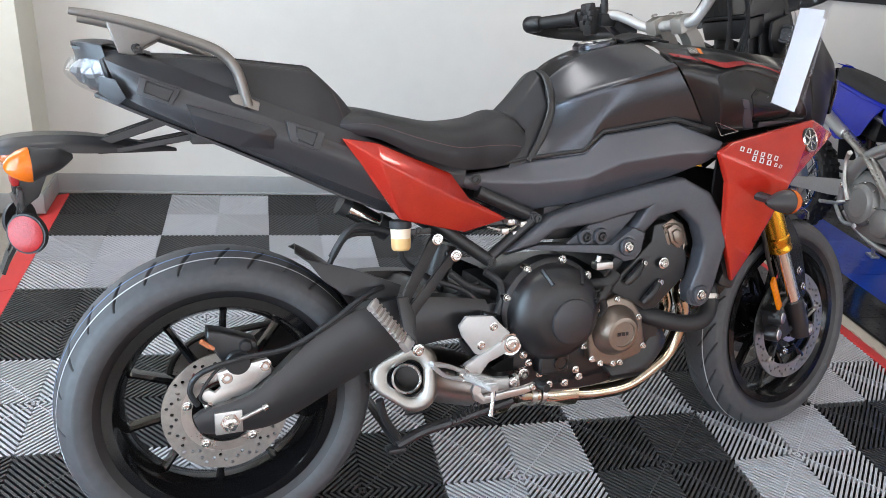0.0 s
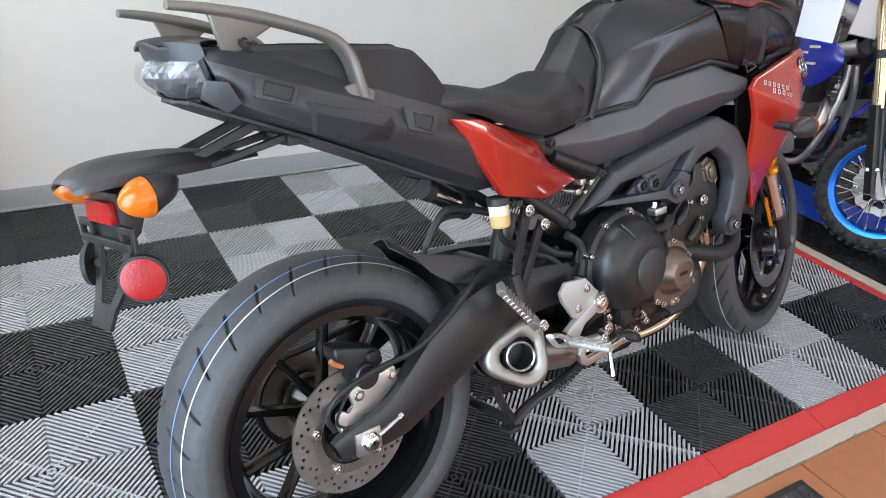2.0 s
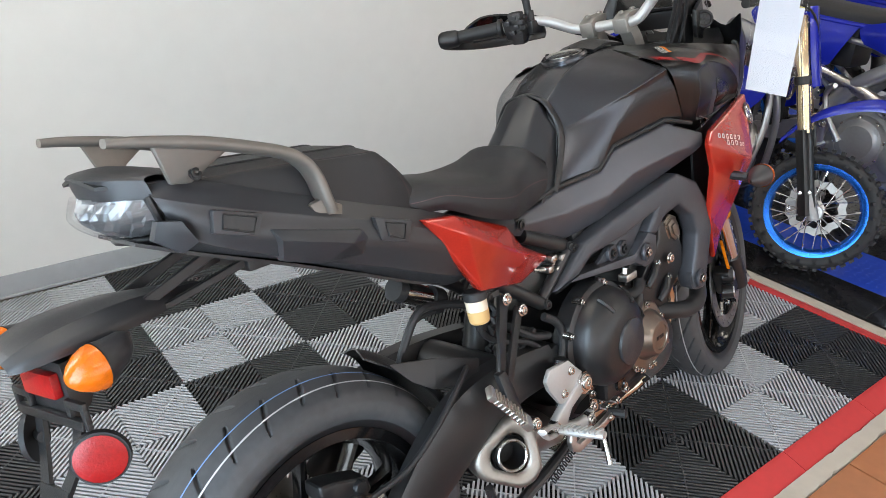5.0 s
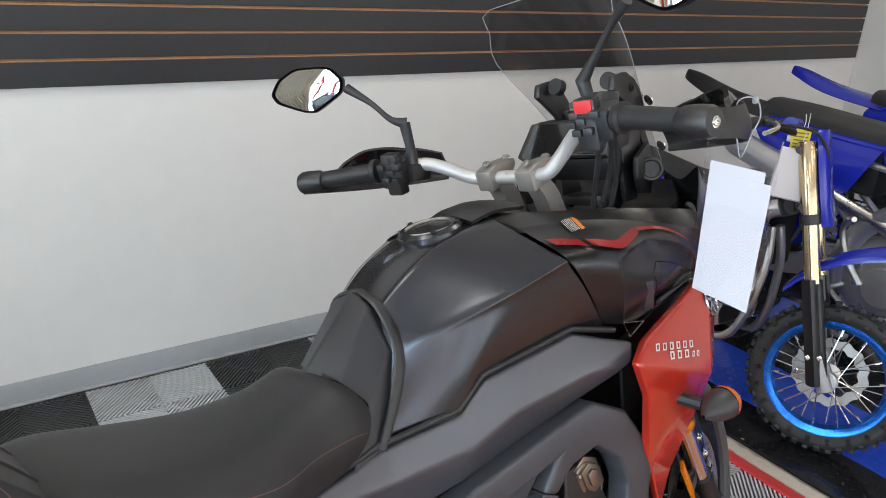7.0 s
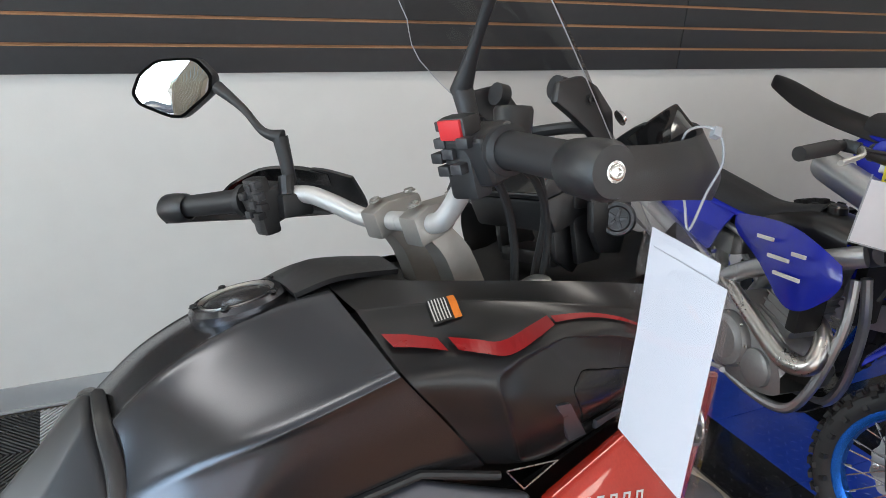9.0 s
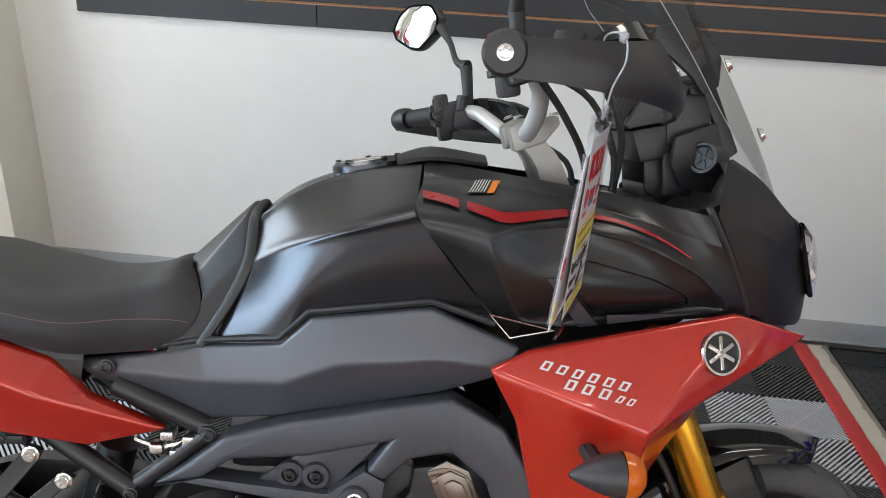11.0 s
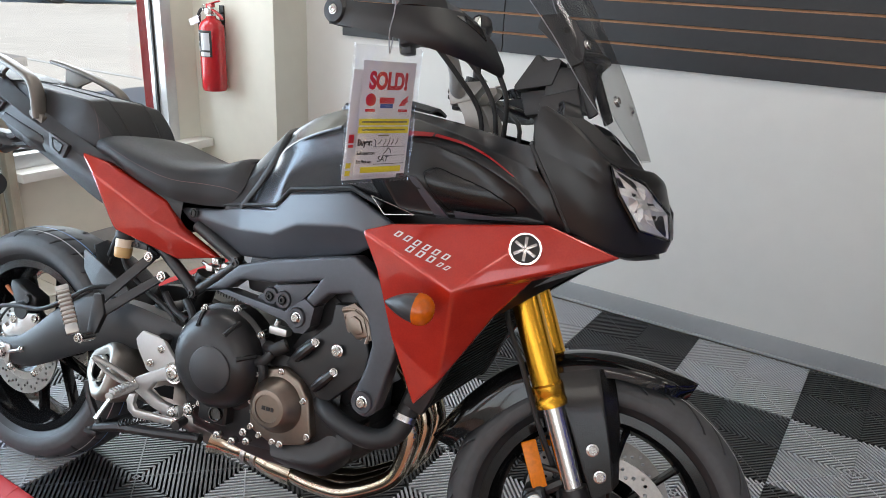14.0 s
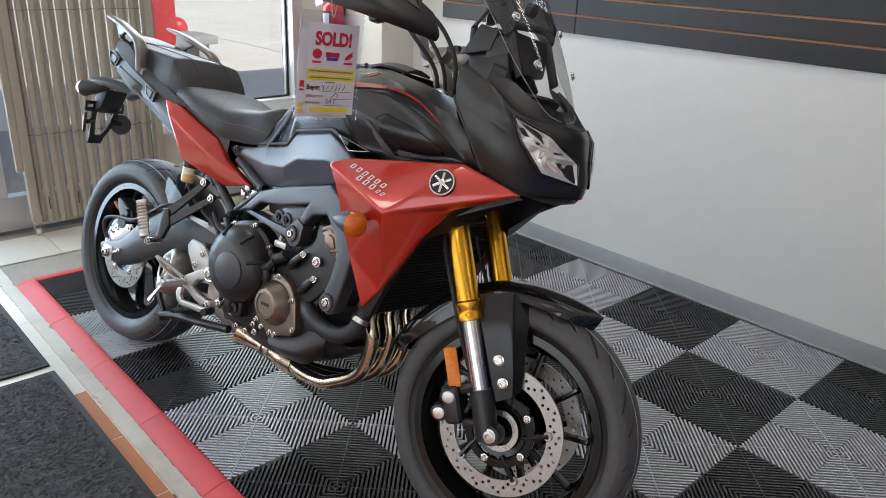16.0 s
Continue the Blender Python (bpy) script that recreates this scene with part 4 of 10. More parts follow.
def spoke(r0, r1, a, w0, w1, y0, y1, t0, t1):
    """One cast spoke, oval, from hub to rim."""
    a = radians(a)
    c, s = math.cos(a), math.sin(a)
    rows = []
    for f in (0, 0.12, 0.35, 0.65, 0.88, 1.0):
        r = r0 + (r1 - r0) * f
        w, t, y = (w0 + (w1 - w0) * f) * (1.5 if f in (0, 1.0) else 1), t0 + (t1 - t0) * f, y0 + (y1 - y0) * f
        ring = []
        for k in range(8):
            b = 2 * math.pi * k / 8
            u, v = w / 2 * math.copysign(abs(math.cos(b)) ** 0.7, math.cos(b)), t / 2 * math.copysign(abs(math.sin(b)) ** 0.7, math.sin(b))
            ring.append((r * c - u * s, y + v, r * s + u * c))
        rows.append(ring)
    return loft(rows, 3, 1, 0, close=True)


def brake_disc(r_out, r_in, y, holes):
    """A drilled brake disc: the ring is cut so that the holes go through."""
    bm = bmesh.new()
    n, m, t = holes * 6, 11, 0.0022
    rad = 0.0038
    rs = [r_in + (r_out - r_in) * i / (m - 1) for i in range(m)]
    vs = {}
    for sd in (-1, 1):
        for k in range(n):
            a = 2 * math.pi * k / n
            for i, r in enumerate(rs):
                vs[sd, k, i] = bm.verts.new((r * math.cos(a), y + sd * t, r * math.sin(a)))
    hole = set()
    for k in range(holes):
        r0 = (1, 4, 6, 3)[k % 4]
        hole |= {(k * 6 + d, r0 + e) for d in (1, 2, 3) for e in (0, 1, 2)}
        am, rm = 2 * math.pi * (k * 6 + 2.5) / n, (rs[r0] + rs[r0 + 3]) / 2
        for d in range(4):
            for e in range(4):
                if d in (0, 3) or e in (0, 3):
                    w = math.atan2(e - 1.5, d - 1.5)
                    r, a = rm + rad * math.sin(w), am + rad * math.cos(w) / rm
                    for sd in (-1, 1):
                        vs[sd, (k * 6 + 1 + d) % n, r0 + e].co = (r * math.cos(a), y + sd * t, r * math.sin(a))
    for k in range(n):
        q = (k + 1) % n
        for i in range(m - 1):
            if (k, i) in hole:
                for (dk, di), (k0, i0), (k1, i1) in (((k, i - 1), (k, i), (q, i)), ((q, i), (q, i), (q, i + 1)), ((k, i + 1), (q, i + 1), (k, i + 1)), ((k - 1, i), (k, i + 1), (k, i))):
                    if (dk % n, di) not in hole:
                        bm.faces.new((vs[-1, k0, i0], vs[-1, k1, i1], vs[1, k1, i1], vs[1, k0, i0]))
                continue
            bm.faces.new((vs[-1, k, i], vs[-1, q, i], vs[-1, q, i + 1], vs[-1, k, i + 1]))
            bm.faces.new((vs[1, k, i + 1], vs[1, q, i + 1], vs[1, q, i], vs[1, k, i]))
        for i in (0, m - 1):
            bm.faces.new((vs[-1, k, i], vs[-1, q, i], vs[1, q, i], vs[1, k, i]))
    bmesh.ops.delete(bm, geom=[v for v in bm.verts if not v.link_faces], context="VERTS")
    return bm


# rear wheel
RW = pose(0, 0, 0.315)
rear_wheel = part("rear_wheel", join(lathe([(0.02, -0.075), (0.045, -0.075), (0.05, -0.06), (0.045, -0.03), (0.045, 0.03), (0.055, 0.06), (0.055, 0.08), (0.02, 0.08)], AXES_Y, 32), rim(0.216, 0.072, 0.013)), "wheel", moto, "gloss black cast rear wheel", m=RW)
for k in range(10):
    part("spoke", spoke(0.04, 0.192, 36 * k + 14, 0.022, 0.013, (-0.02 if k % 2 else 0.02), 0.0, 0.030, 0.034), "wheel", rear_wheel)
rear_tyre = part("tyre", tyre(0.315, 0.090, 0.226, 1200, 28, 9), "tread", rear_wheel, "road tyre with curved grooves and moulding lines", angle=50)
part("white_moulding_line", stripe(0.315, 0.090, 0.226, 0.66, 0.0026, [(0, 360)]), "paint_white", rear_wheel, keep=True)
part("blue_moulding_line", stripe(0.315, 0.090, 0.226, 0.36, 0.0026, [(0, 360)]), "paint_blue", rear_wheel, keep=True)
part("brake_disc", brake_disc(0.1225, 0.086, -0.088, 56), "disc", rear_wheel, "drilled steel rear brake disc")
carrier = part("disc_carrier", lathe([(0.066, -0.090), (0.0865, -0.090), (0.0865, -0.082), (0.070, -0.080), (0.066, -0.082)], AXES_Y, 48, closed=True), "steel", rear_wheel, "plain steel disc carrier ring")
part("carrier_hub", lathe([(0.028, -0.070), (0.050, -0.072), (0.067, -0.083), (0.067, -0.078), (0.050, -0.064), (0.028, -0.062)], AXES_Y, 40, closed=True), "wheel", carrier)
for k in range(5):
    part("disc_bolt", bolt((0.077 * math.cos(radians(72 * k + 20)), -0.0905, 0.077 * math.sin(radians(72 * k + 20))), (0, -1, 0), 0.007, 0.005), "chrome", carrier)

# front wheel
FW = STEER @ pose(WB, 0, 0.300)
front_wheel = part("front_wheel", join(lathe([(0.015, -0.065), (0.032, -0.065), (0.035, -0.05), (0.030, -0.02), (0.030, 0.02), (0.035, 0.05), (0.032, 0.065), (0.015, 0.065)], AXES_Y, 32), rim(0.216, 0.050, 0.012)), "wheel", moto, "gloss black cast front wheel", m=FW)
for k in range(10):
    part("spoke", spoke(0.03, 0.192, 36 * k + 8, 0.018, 0.012, (-0.018 if k % 2 else 0.018), 0.0, 0.026, 0.028), "wheel", front_wheel)
front_tyre = part("tyre", tyre(0.300, 0.061, 0.226, 1200, 28, -20), "tread", front_wheel, "road tyre with curved grooves", angle=50)
# unscuffed side walls
for ob, limit in ((rear_tyre, 0.243), (front_tyre, 0.243)):
    ob.data.materials.append(M["rubber"])
    for f in ob.data.polygons:
        if math.hypot(f.center.x, f.center.z) < limit:
            f.material_index = 1
part("white_moulding_line", stripe(0.300, 0.061, 0.226, 0.36, 0.0026, [(0, 360)]), "paint_white", front_wheel, keep=True)
for sy in (-1, 1):
    part("brake_disc", brake_disc(0.149, 0.112, sy * 0.068, 64), "disc", front_wheel, "drilled steel front brake disc")
    part("disc_carrier", join(lathe([(0.035, 0.0), (0.062, -0.003), (0.066, 0.006), (0.035, 0.010)], pose(0, sy * 0.062, 0) @ AXES_Y, 32), *[tube([(0.058 * math.cos(radians(72 * k)), sy * 0.064, 0.058 * math.sin(radians(72 * k))), (0.116 * math.cos(radians(72 * k + 14)), sy * 0.068, 0.116 * math.sin(radians(72 * k + 14)))], 0.008, 8, 1) for k in range(5)]), "wheel", front_wheel)
    for k in range(5):
        lug = (0.115 * math.cos(radians(72 * k + 14)), sy * 0.0705, 0.115 * math.sin(radians(72 * k + 14)))
        part("disc_lug", lathe([(0.0045, 0.003), (0.0085, 0.0035), (0.0105, 0.002), (0.0115, -0.004), (0.0045, -0.004)], toward(lug, (0, sy, 0)), 18, closed=True), "disc", front_wheel, "steel disc mounting lug")
        part("carrier_bolt", bolt((0.074 * math.cos(radians(72 * k + 40)), sy * 0.072, 0.074 * math.sin(radians(72 * k + 40))), (0, sy, 0), 0.0065, 0.006), "chrome", front_wheel)
    part("carrier_ring", lathe([(0.066, -0.004), (0.084, -0.004), (0.084, 0.004), (0.066, 0.004)], pose(0, sy * 0.068, 0) @ AXES_Y, 48, closed=True), "wheel", front_wheel)


# ---- bodywork ----
def surface(rows, nu=8, nv=8):
    """The smooth surface that loft() skins: a point and its outward normal at u along the rows, v across them, both 0 to 1."""
    along = [spline(r, nv) for r in rows]
    cols = [spline([a[k] for a in along], nu) for k in range(len(along[0]))]
    g = np.array(cols)

    def at(u, v):
        a, b = v * (g.shape[0] - 1), u * (g.shape[1] - 1)
        i, j = min(int(a), g.shape[0] - 2), min(int(b), g.shape[1] - 2)
        s, t = a - i, b - j
        p = (g[i, j] * (1 - s) + g[i + 1, j] * s) * (1 - t) + (g[i, j + 1] * (1 - s) + g[i + 1, j + 1] * s) * t
        n = np.cross(g[i + 1, j] - g[i, j], g[i, j + 1] - g[i, j])
        n = n / (np.linalg.norm(n) + 1e-12)
        return p, (n if n[1] < 0 else -n)
    return at


def decal(at, path, width, lift=0.0012):
    """A thin strip laid on a surface: (u, v) points, its width in v."""
    bm = bmesh.new()
    prev = None
    for u, v in path:
        row = []
        for d in (-width / 2, width / 2):
            p, n = at(u, v + d)
            row.append(bm.verts.new(p + n * lift))
        if prev:
            bm.faces.new((prev[0], prev[1], row[1], row[0]))
        prev = row
    return bm


def ribbon(at, run, lift=0.0014):
    """A thin strip laid on a surface along points (x, z, half width), each found on it by search."""
    grid = [(at(i / 60, j / 60)[0], i / 60, j / 60) for i in range(61) for j in range(14, 61)]

    def uv(x, z):
        q = min(grid, key=lambda g: (g[0][0] - x) ** 2 + (g[0][2] - z) ** 2)
        u, v = q[1], q[2]
        for step in (0.008, 0.003, 0.001):
            u, v = min(((u + a * step, v + b * step) for a in (-2, -1, 0, 1, 2) for b in (-2, -1, 0, 1, 2)), key=lambda w: (at(min(1, max(0, w[0])), min(1, max(0, w[1])))[0][0] - x) ** 2 + (at(min(1, max(0, w[0])), min(1, max(0, w[1])))[0][2] - z) ** 2)
        return min(1, max(0, u)), min(1, max(0, v))

    bm = bmesh.new()
    prev = None
    fine = [tuple(p) for p in spline(run, 4)]
    for x, z, h in fine:
        row = []
        for e in (-h, h):
            p, n = at(*uv(x, z + e))
            row.append(bm.verts.new(p + n * lift))
        if prev:
            bm.faces.new((prev[0], prev[1], row[1], row[0]))
        prev = row
    return bm


def whole(rows):
    """Half rows that end on the centre line, carried over to the other side."""
    return [r + [(x, -y, z) for x, y, z in r[-2::-1]] for r in rows]


# fuel tank
tank_rows = [[(0.645, -0.086, 0.788), (0.678, -0.083, 0.84), (0.706, -0.073, 0.90), (0.716, -0.050, 0.958), (0.722, 0, 0.968)],
             [(0.762, -0.136, 0.800), (0.768, -0.142, 0.86), (0.772, -0.132, 0.935), (0.779, -0.056, 1.002), (0.78, 0, 1.010)],
             [(0.815, -0.146, 0.838), (0.835, -0.168, 0.905), (0.852, -0.180, 0.966), (0.858, -0.058, 1.032), (0.858, 0, 1.036)],
             [(1.040, -0.190, 0.866), (0.985, -0.206, 0.935), (0.940, -0.207, 0.994), (0.951, -0.060, 1.046), (0.955, 0, 1.050)]]
def creased(row, spots, d=0.10):
    """Sharpens a row of points at some of them."""
    out = []
    for i, p in enumerate(row):
        p = Vector(p)
        if i in spots:
            out += [tuple(p.lerp(Vector(row[i - 1]), d)), tuple(p), tuple(p.lerp(Vector(row[i + 1]), d))]
        else:
            out.append(tuple(p))
    return out


tank_rows = [creased(r, (2, 3), 0.22) for r in tank_rows]
part("fuel_tank", loft(whole(tank_rows), 8, 6, 0), "satin_black", moto, "satin black fuel tank", angle=60)
half_pad = [(0.712, 0, 0.984), (0.704, -0.040, 0.968), (0.708, -0.076, 0.908), (0.650, -0.088, 0.852), (0.634, -0.050, 0.880), (0.612, 0, 0.892), (0.650, -0.101, 0.788), (0.600, -0.103, 0.776)]
full_pad = half_pad + [(x, -y, z) for x, y, z in half_pad[1:5]] + [(x, -y, z) for x, y, z in half_pad[6:]]
bm = bmesh.new()
pv = [bm.verts.new(p) for p in full_pad]
for f in ((0, 1, 4, 5), (1, 2, 3, 4), (2, 6, 7, 3), (0, 5, 11, 8), (8, 11, 10, 9), (9, 10, 13, 12)):
    bm.faces.new([pv[i] for i in f])
bmesh.ops.recalc_face_normals(bm, faces=bm.faces)
back = bmesh.ops.extrude_face_region(bm, geom=bm.faces[:])
bmesh.ops.translate(bm, vec=(0.022, 0, -0.014), verts=[v for v in back["geom"] if isinstance(v, bmesh.types.BMVert)])
bmesh.ops.recalc_face_normals(bm, faces=bm.faces)
bm.normal_update()
bmesh.ops.bevel(bm, geom=[e for e in bm.edges if len(e.link_faces) == 2 and e.calc_face_angle(0) > radians(8)], offset=0.0055, segments=3, profile=0.6, affect="EDGES", clamp_overlap=True)
part("tank_pad", bm, "pad", moto, "dark grey moulded tank pad", angle=32)
for flip in (False, True):
    b = tube([(0.724, 0, 0.980), (0.718, -0.050, 0.964), (0.716, -0.084, 0.908), (0.690, -0.097, 0.850), (0.652, -0.104, 0.790)], [0.007, 0.008, 0.009, 0.008, 0.007], 10, 5, flat=0.6)
    part("pad_rim", mirrored(b) if flip else b, "plastic", moto, "black rim of the tank pad")
cap = part("fuel_cap", join(lathe([(0, 0.006), (0.030, 0.006), (0.036, 0.004), (0.040, 0.007), (0.047, 0.007), (0.052, 0.002), (0.052, -0.012)], toward((0.872, 0.0, 1.0405), (-0.16, 0, 1)), 40)), "satin_black", moto)
part("cap_ring", lathe([(0.0365, 0.0045), (0.0365, 0.0062), (0.0405, 0.0082), (0.0405, 0.006)], toward((0.872, 0.0, 1.0405), (-0.16, 0, 1)), 40, closed=True), "steel", cap, "bright steel cap ring")
for a in (0.3, 1.6, 2.9, 4.1, 5.3):
    part("cap_bolt", bolt((0.872 + 0.045 * math.cos(a), 0.045 * math.sin(a), 1.048 + 0.007 * math.cos(a)), (-0.16, 0, 1), 0.004, 0.003), "dark_bolt", cap)
part("key_cover", loft([[(0.915, -0.05, 1.048), (0.915, 0, 1.056), (0.915, 0.05, 1.048)], [(0.965, -0.055, 1.058), (0.965, 0, 1.070), (0.965, 0.055, 1.058)], [(1.045, -0.045, 1.050), (1.045, 0, 1.060), (1.045, 0.045, 1.050)]], 4, 4, 0.006), "plastic", moto)

# upper side fairing between tank and nose
upper_rows = [[(1.043, -0.190, 0.866), (0.988, -0.207, 0.935), (0.943, -0.208, 0.994), (0.952, -0.112, 1.033), (0.955, -0.03, 1.052)],
              [(1.105, -0.200, 0.854), (1.085, -0.240, 0.920), (1.065, -0.228, 0.985), (1.075, -0.158, 1.026), (1.06, -0.090, 1.040)],
              [(1.205, -0.190, 0.858), (1.195, -0.230, 0.905), (1.19, -0.218, 0.962), (1.205, -0.190, 0.998), (1.20, -0.156, 1.022)],
              [(1.392, -0.162, 0.866), (1.370, -0.178, 0.898), (1.352, -0.188, 0.935), (1.332, -0.198, 0.962), (1.312, -0.200, 1.002)]]
upper_rows = [creased(r, (3,), 0.16) for r in upper_rows]
up = surface(upper_rows, 20, 20)
RECESS = [(1.030, 0.972), (1.064, 0.983), (1.130, 0.986), (1.218, 0.966), (1.300, 0.928), (1.348, 0.888), (1.350, 0.874), (1.190, 0.857), (1.082, 0.853), (1.048, 0.915)]
PANE = [(1.130, 0.930), (1.150, 0.945), (1.243, 0.920), (1.296, 0.894), (1.302, 0.880), (1.190, 0.866), (1.174, 0.868), (1.142, 0.905)]


def uv_of(at, steps=120):
    """Finds u and v of a surface from x and z."""
    g = [(at(i / steps, j / steps)[0], i / steps, j / steps) for i in range(steps + 1) for j in range(steps + 1)]
    xz, uv = np.array([(p[0], p[2]) for p, u, v in g]), np.array([(u, v) for p, u, v in g])

    def find(x, z):
        d = ((xz - (x, z)) ** 2).sum(1)
        k = np.argsort(d)[:6]
        w = 1 / (d[k] + 1e-9)
        return (uv[k] * w[:, None]).sum(0) / w.sum()
    return find


def reach(outline, centre, angles):
    """How far an outline lies from a centre at each angle."""
    a = np.array([math.atan2(v - centre[1], u - centre[0]) for u, v in outline])
    r = np.array([math.hypot(u - centre[0], v - centre[1]) for u, v in outline])
    return np.interp(angles, a, r, period=2 * math.pi)


def recessed():
    """The upper fairing with its sunk side panel, and the dark pane in it, as rings round one centre."""
    find = uv_of(up)
    lay = []
    for poly, low in ((RECESS, 0.012), (PANE, 0.045)):
        fine = []
        for i in range(len(poly)):
            a, b, c = Vector(poly[i - 1]), Vector(poly[i]), Vector(poly[(i + 1) % len(poly)])
            p0, p1 = b.lerp(a, 0.22), b.lerp(c, 0.22)
            fine += [(1 - f) ** 2 * p0 + 2 * f * (1 - f) * b + f * f * p1 for f in (0, 0.25, 0.5, 0.75, 1)]
            fine += [p1.lerp(c.lerp(b, 0.22), f) for f in (0.2, 0.4, 0.6, 0.8)]
        lay.append([(q[0], max(low, q[1])) for q in (find(*p) for p in fine)])
    centre = np.mean(np.array(lay[1]), axis=0)
    corners = [math.atan2(v - centre[1], u - centre[0]) for u in (0, 1) for v in (0, 1)]
    angles = np.sort(np.concatenate([np.linspace(-math.pi, math.pi, 241)[:-1], corners]))
    border = np.array([min((((1 if math.cos(a) > 0 else 0) - centre[0]) / math.cos(a)) if abs(math.cos(a)) > 1e-6 else 9, (((1 if math.sin(a) > 0 else 0) - centre[1]) / math.sin(a)) if abs(math.sin(a)) > 1e-6 else 9) for a in angles])
    outer = np.minimum(reach(lay[0], centre, angles), border * 0.985)
    pane_r = np.minimum(reach(lay[1], centre, angles), outer * 0.93)
    rings = [(border + (outer - border) * f, 0.0) for f in np.linspace(0, 0.76, 24)]
    rings += [(border + (outer - border) * f, -e) for f, e in ((0.82, 0.0004), (0.90, 0.0016), (0.95, 0.0026), (0.985, 0.0026), (1.0, 0.0018))]
    deep = 0.013 * np.minimum(1.0, (outer - pane_r) / outer / 0.22)
    rings += [(outer + (pane_r - outer) * f, deep * (1 - (1 - f) ** 1.8)) for f in (0.05, 0.12, 0.25, 0.4, 0.55, 0.7, 0.85, 1.0)]
    rings += [(pane_r * 0.995, deep + 0.005), (pane_r * 0.93, deep + 0.006)]

    def skin_of(rows, mid):
        bm = bmesh.new()
        vs = []
        for r, d in rows:
            vs.append([bm.verts.new(up(min(1, max(0, centre[0] + q * math.cos(a))), min(1, max(0, centre[1] + q * math.sin(a))))[0] + np.array((0, d, 0.1 * d))) for q, a, d in zip(r, angles, np.broadcast_to(d, angles.shape))])
        n = len(angles)
        for A, B in zip(vs, vs[1:]):
            for i in range(n):
                bm.faces.new((A[i], A[(i + 1) % n], B[(i + 1) % n], B[i]))
        if mid is not None:
            hub = bm.verts.new(up(*centre)[0] + np.array((0, mid, 0.1 * mid)))
            for i in range(n):
                bm.faces.new((vs[-1][i], vs[-1][(i + 1) % n], hub))
        bmesh.ops.recalc_face_normals(bm, faces=bm.faces)
        return bm
    return skin_of(rings, None), skin_of([(pane_r * 0.985, deep + 0.004), (pane_r * 0.975, deep), (pane_r * 0.95, deep - 0.001)] + [(pane_r * f, (deep - 0.001) * f + 0.012 * (1 - f)) for f in (0.8, 0.6, 0.4, 0.2)], 0.012)


for flip in (False, True):
    b, pn = recessed()
    f = part("upper_fairing", mirrored(b) if flip else b, "fairing", moto, "satin black upper fairing with red stripe", angle=60)
    part("duct_pane", mirrored(pn) if flip else pn, "duct_pane", f, "smooth black panel of the side duct", angle=30)
    b = facets([(1.102, -0.236, 0.924), (1.120, -0.236, 0.922), (1.180, -0.196, 0.856), (1.154, -0.196, 0.853)], [(0, 1, 2, 3)], 0.008, 0.002)
    part("duct_strut", mirrored(b) if flip else b, "side_grey", f, "grey strut before the side duct")
    b = facets([(1.188, -0.204, 0.872), (1.192, -0.196, 0.858), (1.318, -0.186, 0.873)], [(0, 1, 2)], 0.006, 0.0012)
    part("duct_blade", mirrored(b) if flip else b, "side_grey", f, "grey strip along the foot of the side duct")
    for run in (((0.950, 1.012, 0.0038), (0.972, 1.009, 0.0040), (0.994, 1.004, 0.0042)), ((1.004, 1.003, 0.0044), (1.028, 0.997, 0.0050), (1.050, 0.992, 0.0052), (1.090, 0.995, 0.0046), (1.128, 0.998, 0.0038)), ((1.132, 0.998, 0.0026), (1.190, 0.990, 0.0022), (1.240, 0.974, 0.0018), (1.290, 0.948, 0.0010))):
        d = ribbon(up, run, 0.0040)
        part("red_stripe", mirrored(d) if flip else d, "stripe_red", f, "glossy dark red stripe", keep=True)
top_grid = [up(i / 100, j / 100) for i in range(50) for j in range(40, 101)]


def on_top(x0, x1, y0, y1, lift, skew=0.40):
    """A thin printed patch laid on the top of the fairing, seen from above, its ends slanted."""
    bm = bmesh.new()
    rows = []
    for i in range(4):
        row = []
        for j in range(6):
            y = y0 + (y1 - y0) * j / 5
            x = x0 + (x1 - x0) * i / 3 + skew * (y - (y0 + y1) / 2)
            near = sorted(top_grid, key=lambda g: (g[0][0] - x) ** 2 + (g[0][1] - y) ** 2)[:4]
            w = [1 / ((g[0][0] - x) ** 2 + (g[0][1] - y) ** 2 + 1e-8) for g in near]
            row.append(bm.verts.new((x, y, sum(k * g[0][2] for k, g in zip(w, near)) / sum(w) + lift)))
        rows.append(row)
    for A, B in zip(rows, rows[1:]):
        for j in range(5):
            bm.faces.new((A[j], B[j], B[j + 1], A[j + 1]))
    return bm


warn = part("warning_label", on_top(1.012, 1.036, -0.172, -0.138, 0.0022), "black_ink", moto, keep=True)
part("label_band", on_top(1.037, 1.046, -0.172, -0.138, 0.0022), "orange_ink", warn, keep=True)
for k in range(6):
    part("print_bar", on_top(1.0135 + 0.0037 * k, 1.0150 + 0.0037 * k, -0.170, -0.140, 0.0030), "white_ink", warn, keep=True)
# pale triangle at the lower corner
tri_a, tri_b, tri_c = Vector((1.035, -0.232, 0.876)), Vector((1.118, -0.214, 0.853)), Vector((1.062, -0.224, 0.845))
part("fairing_badge", tube([tri_a, tri_b, tri_c], 0.0010, 6, 1, closed=True, smooth=False), "steel", moto)

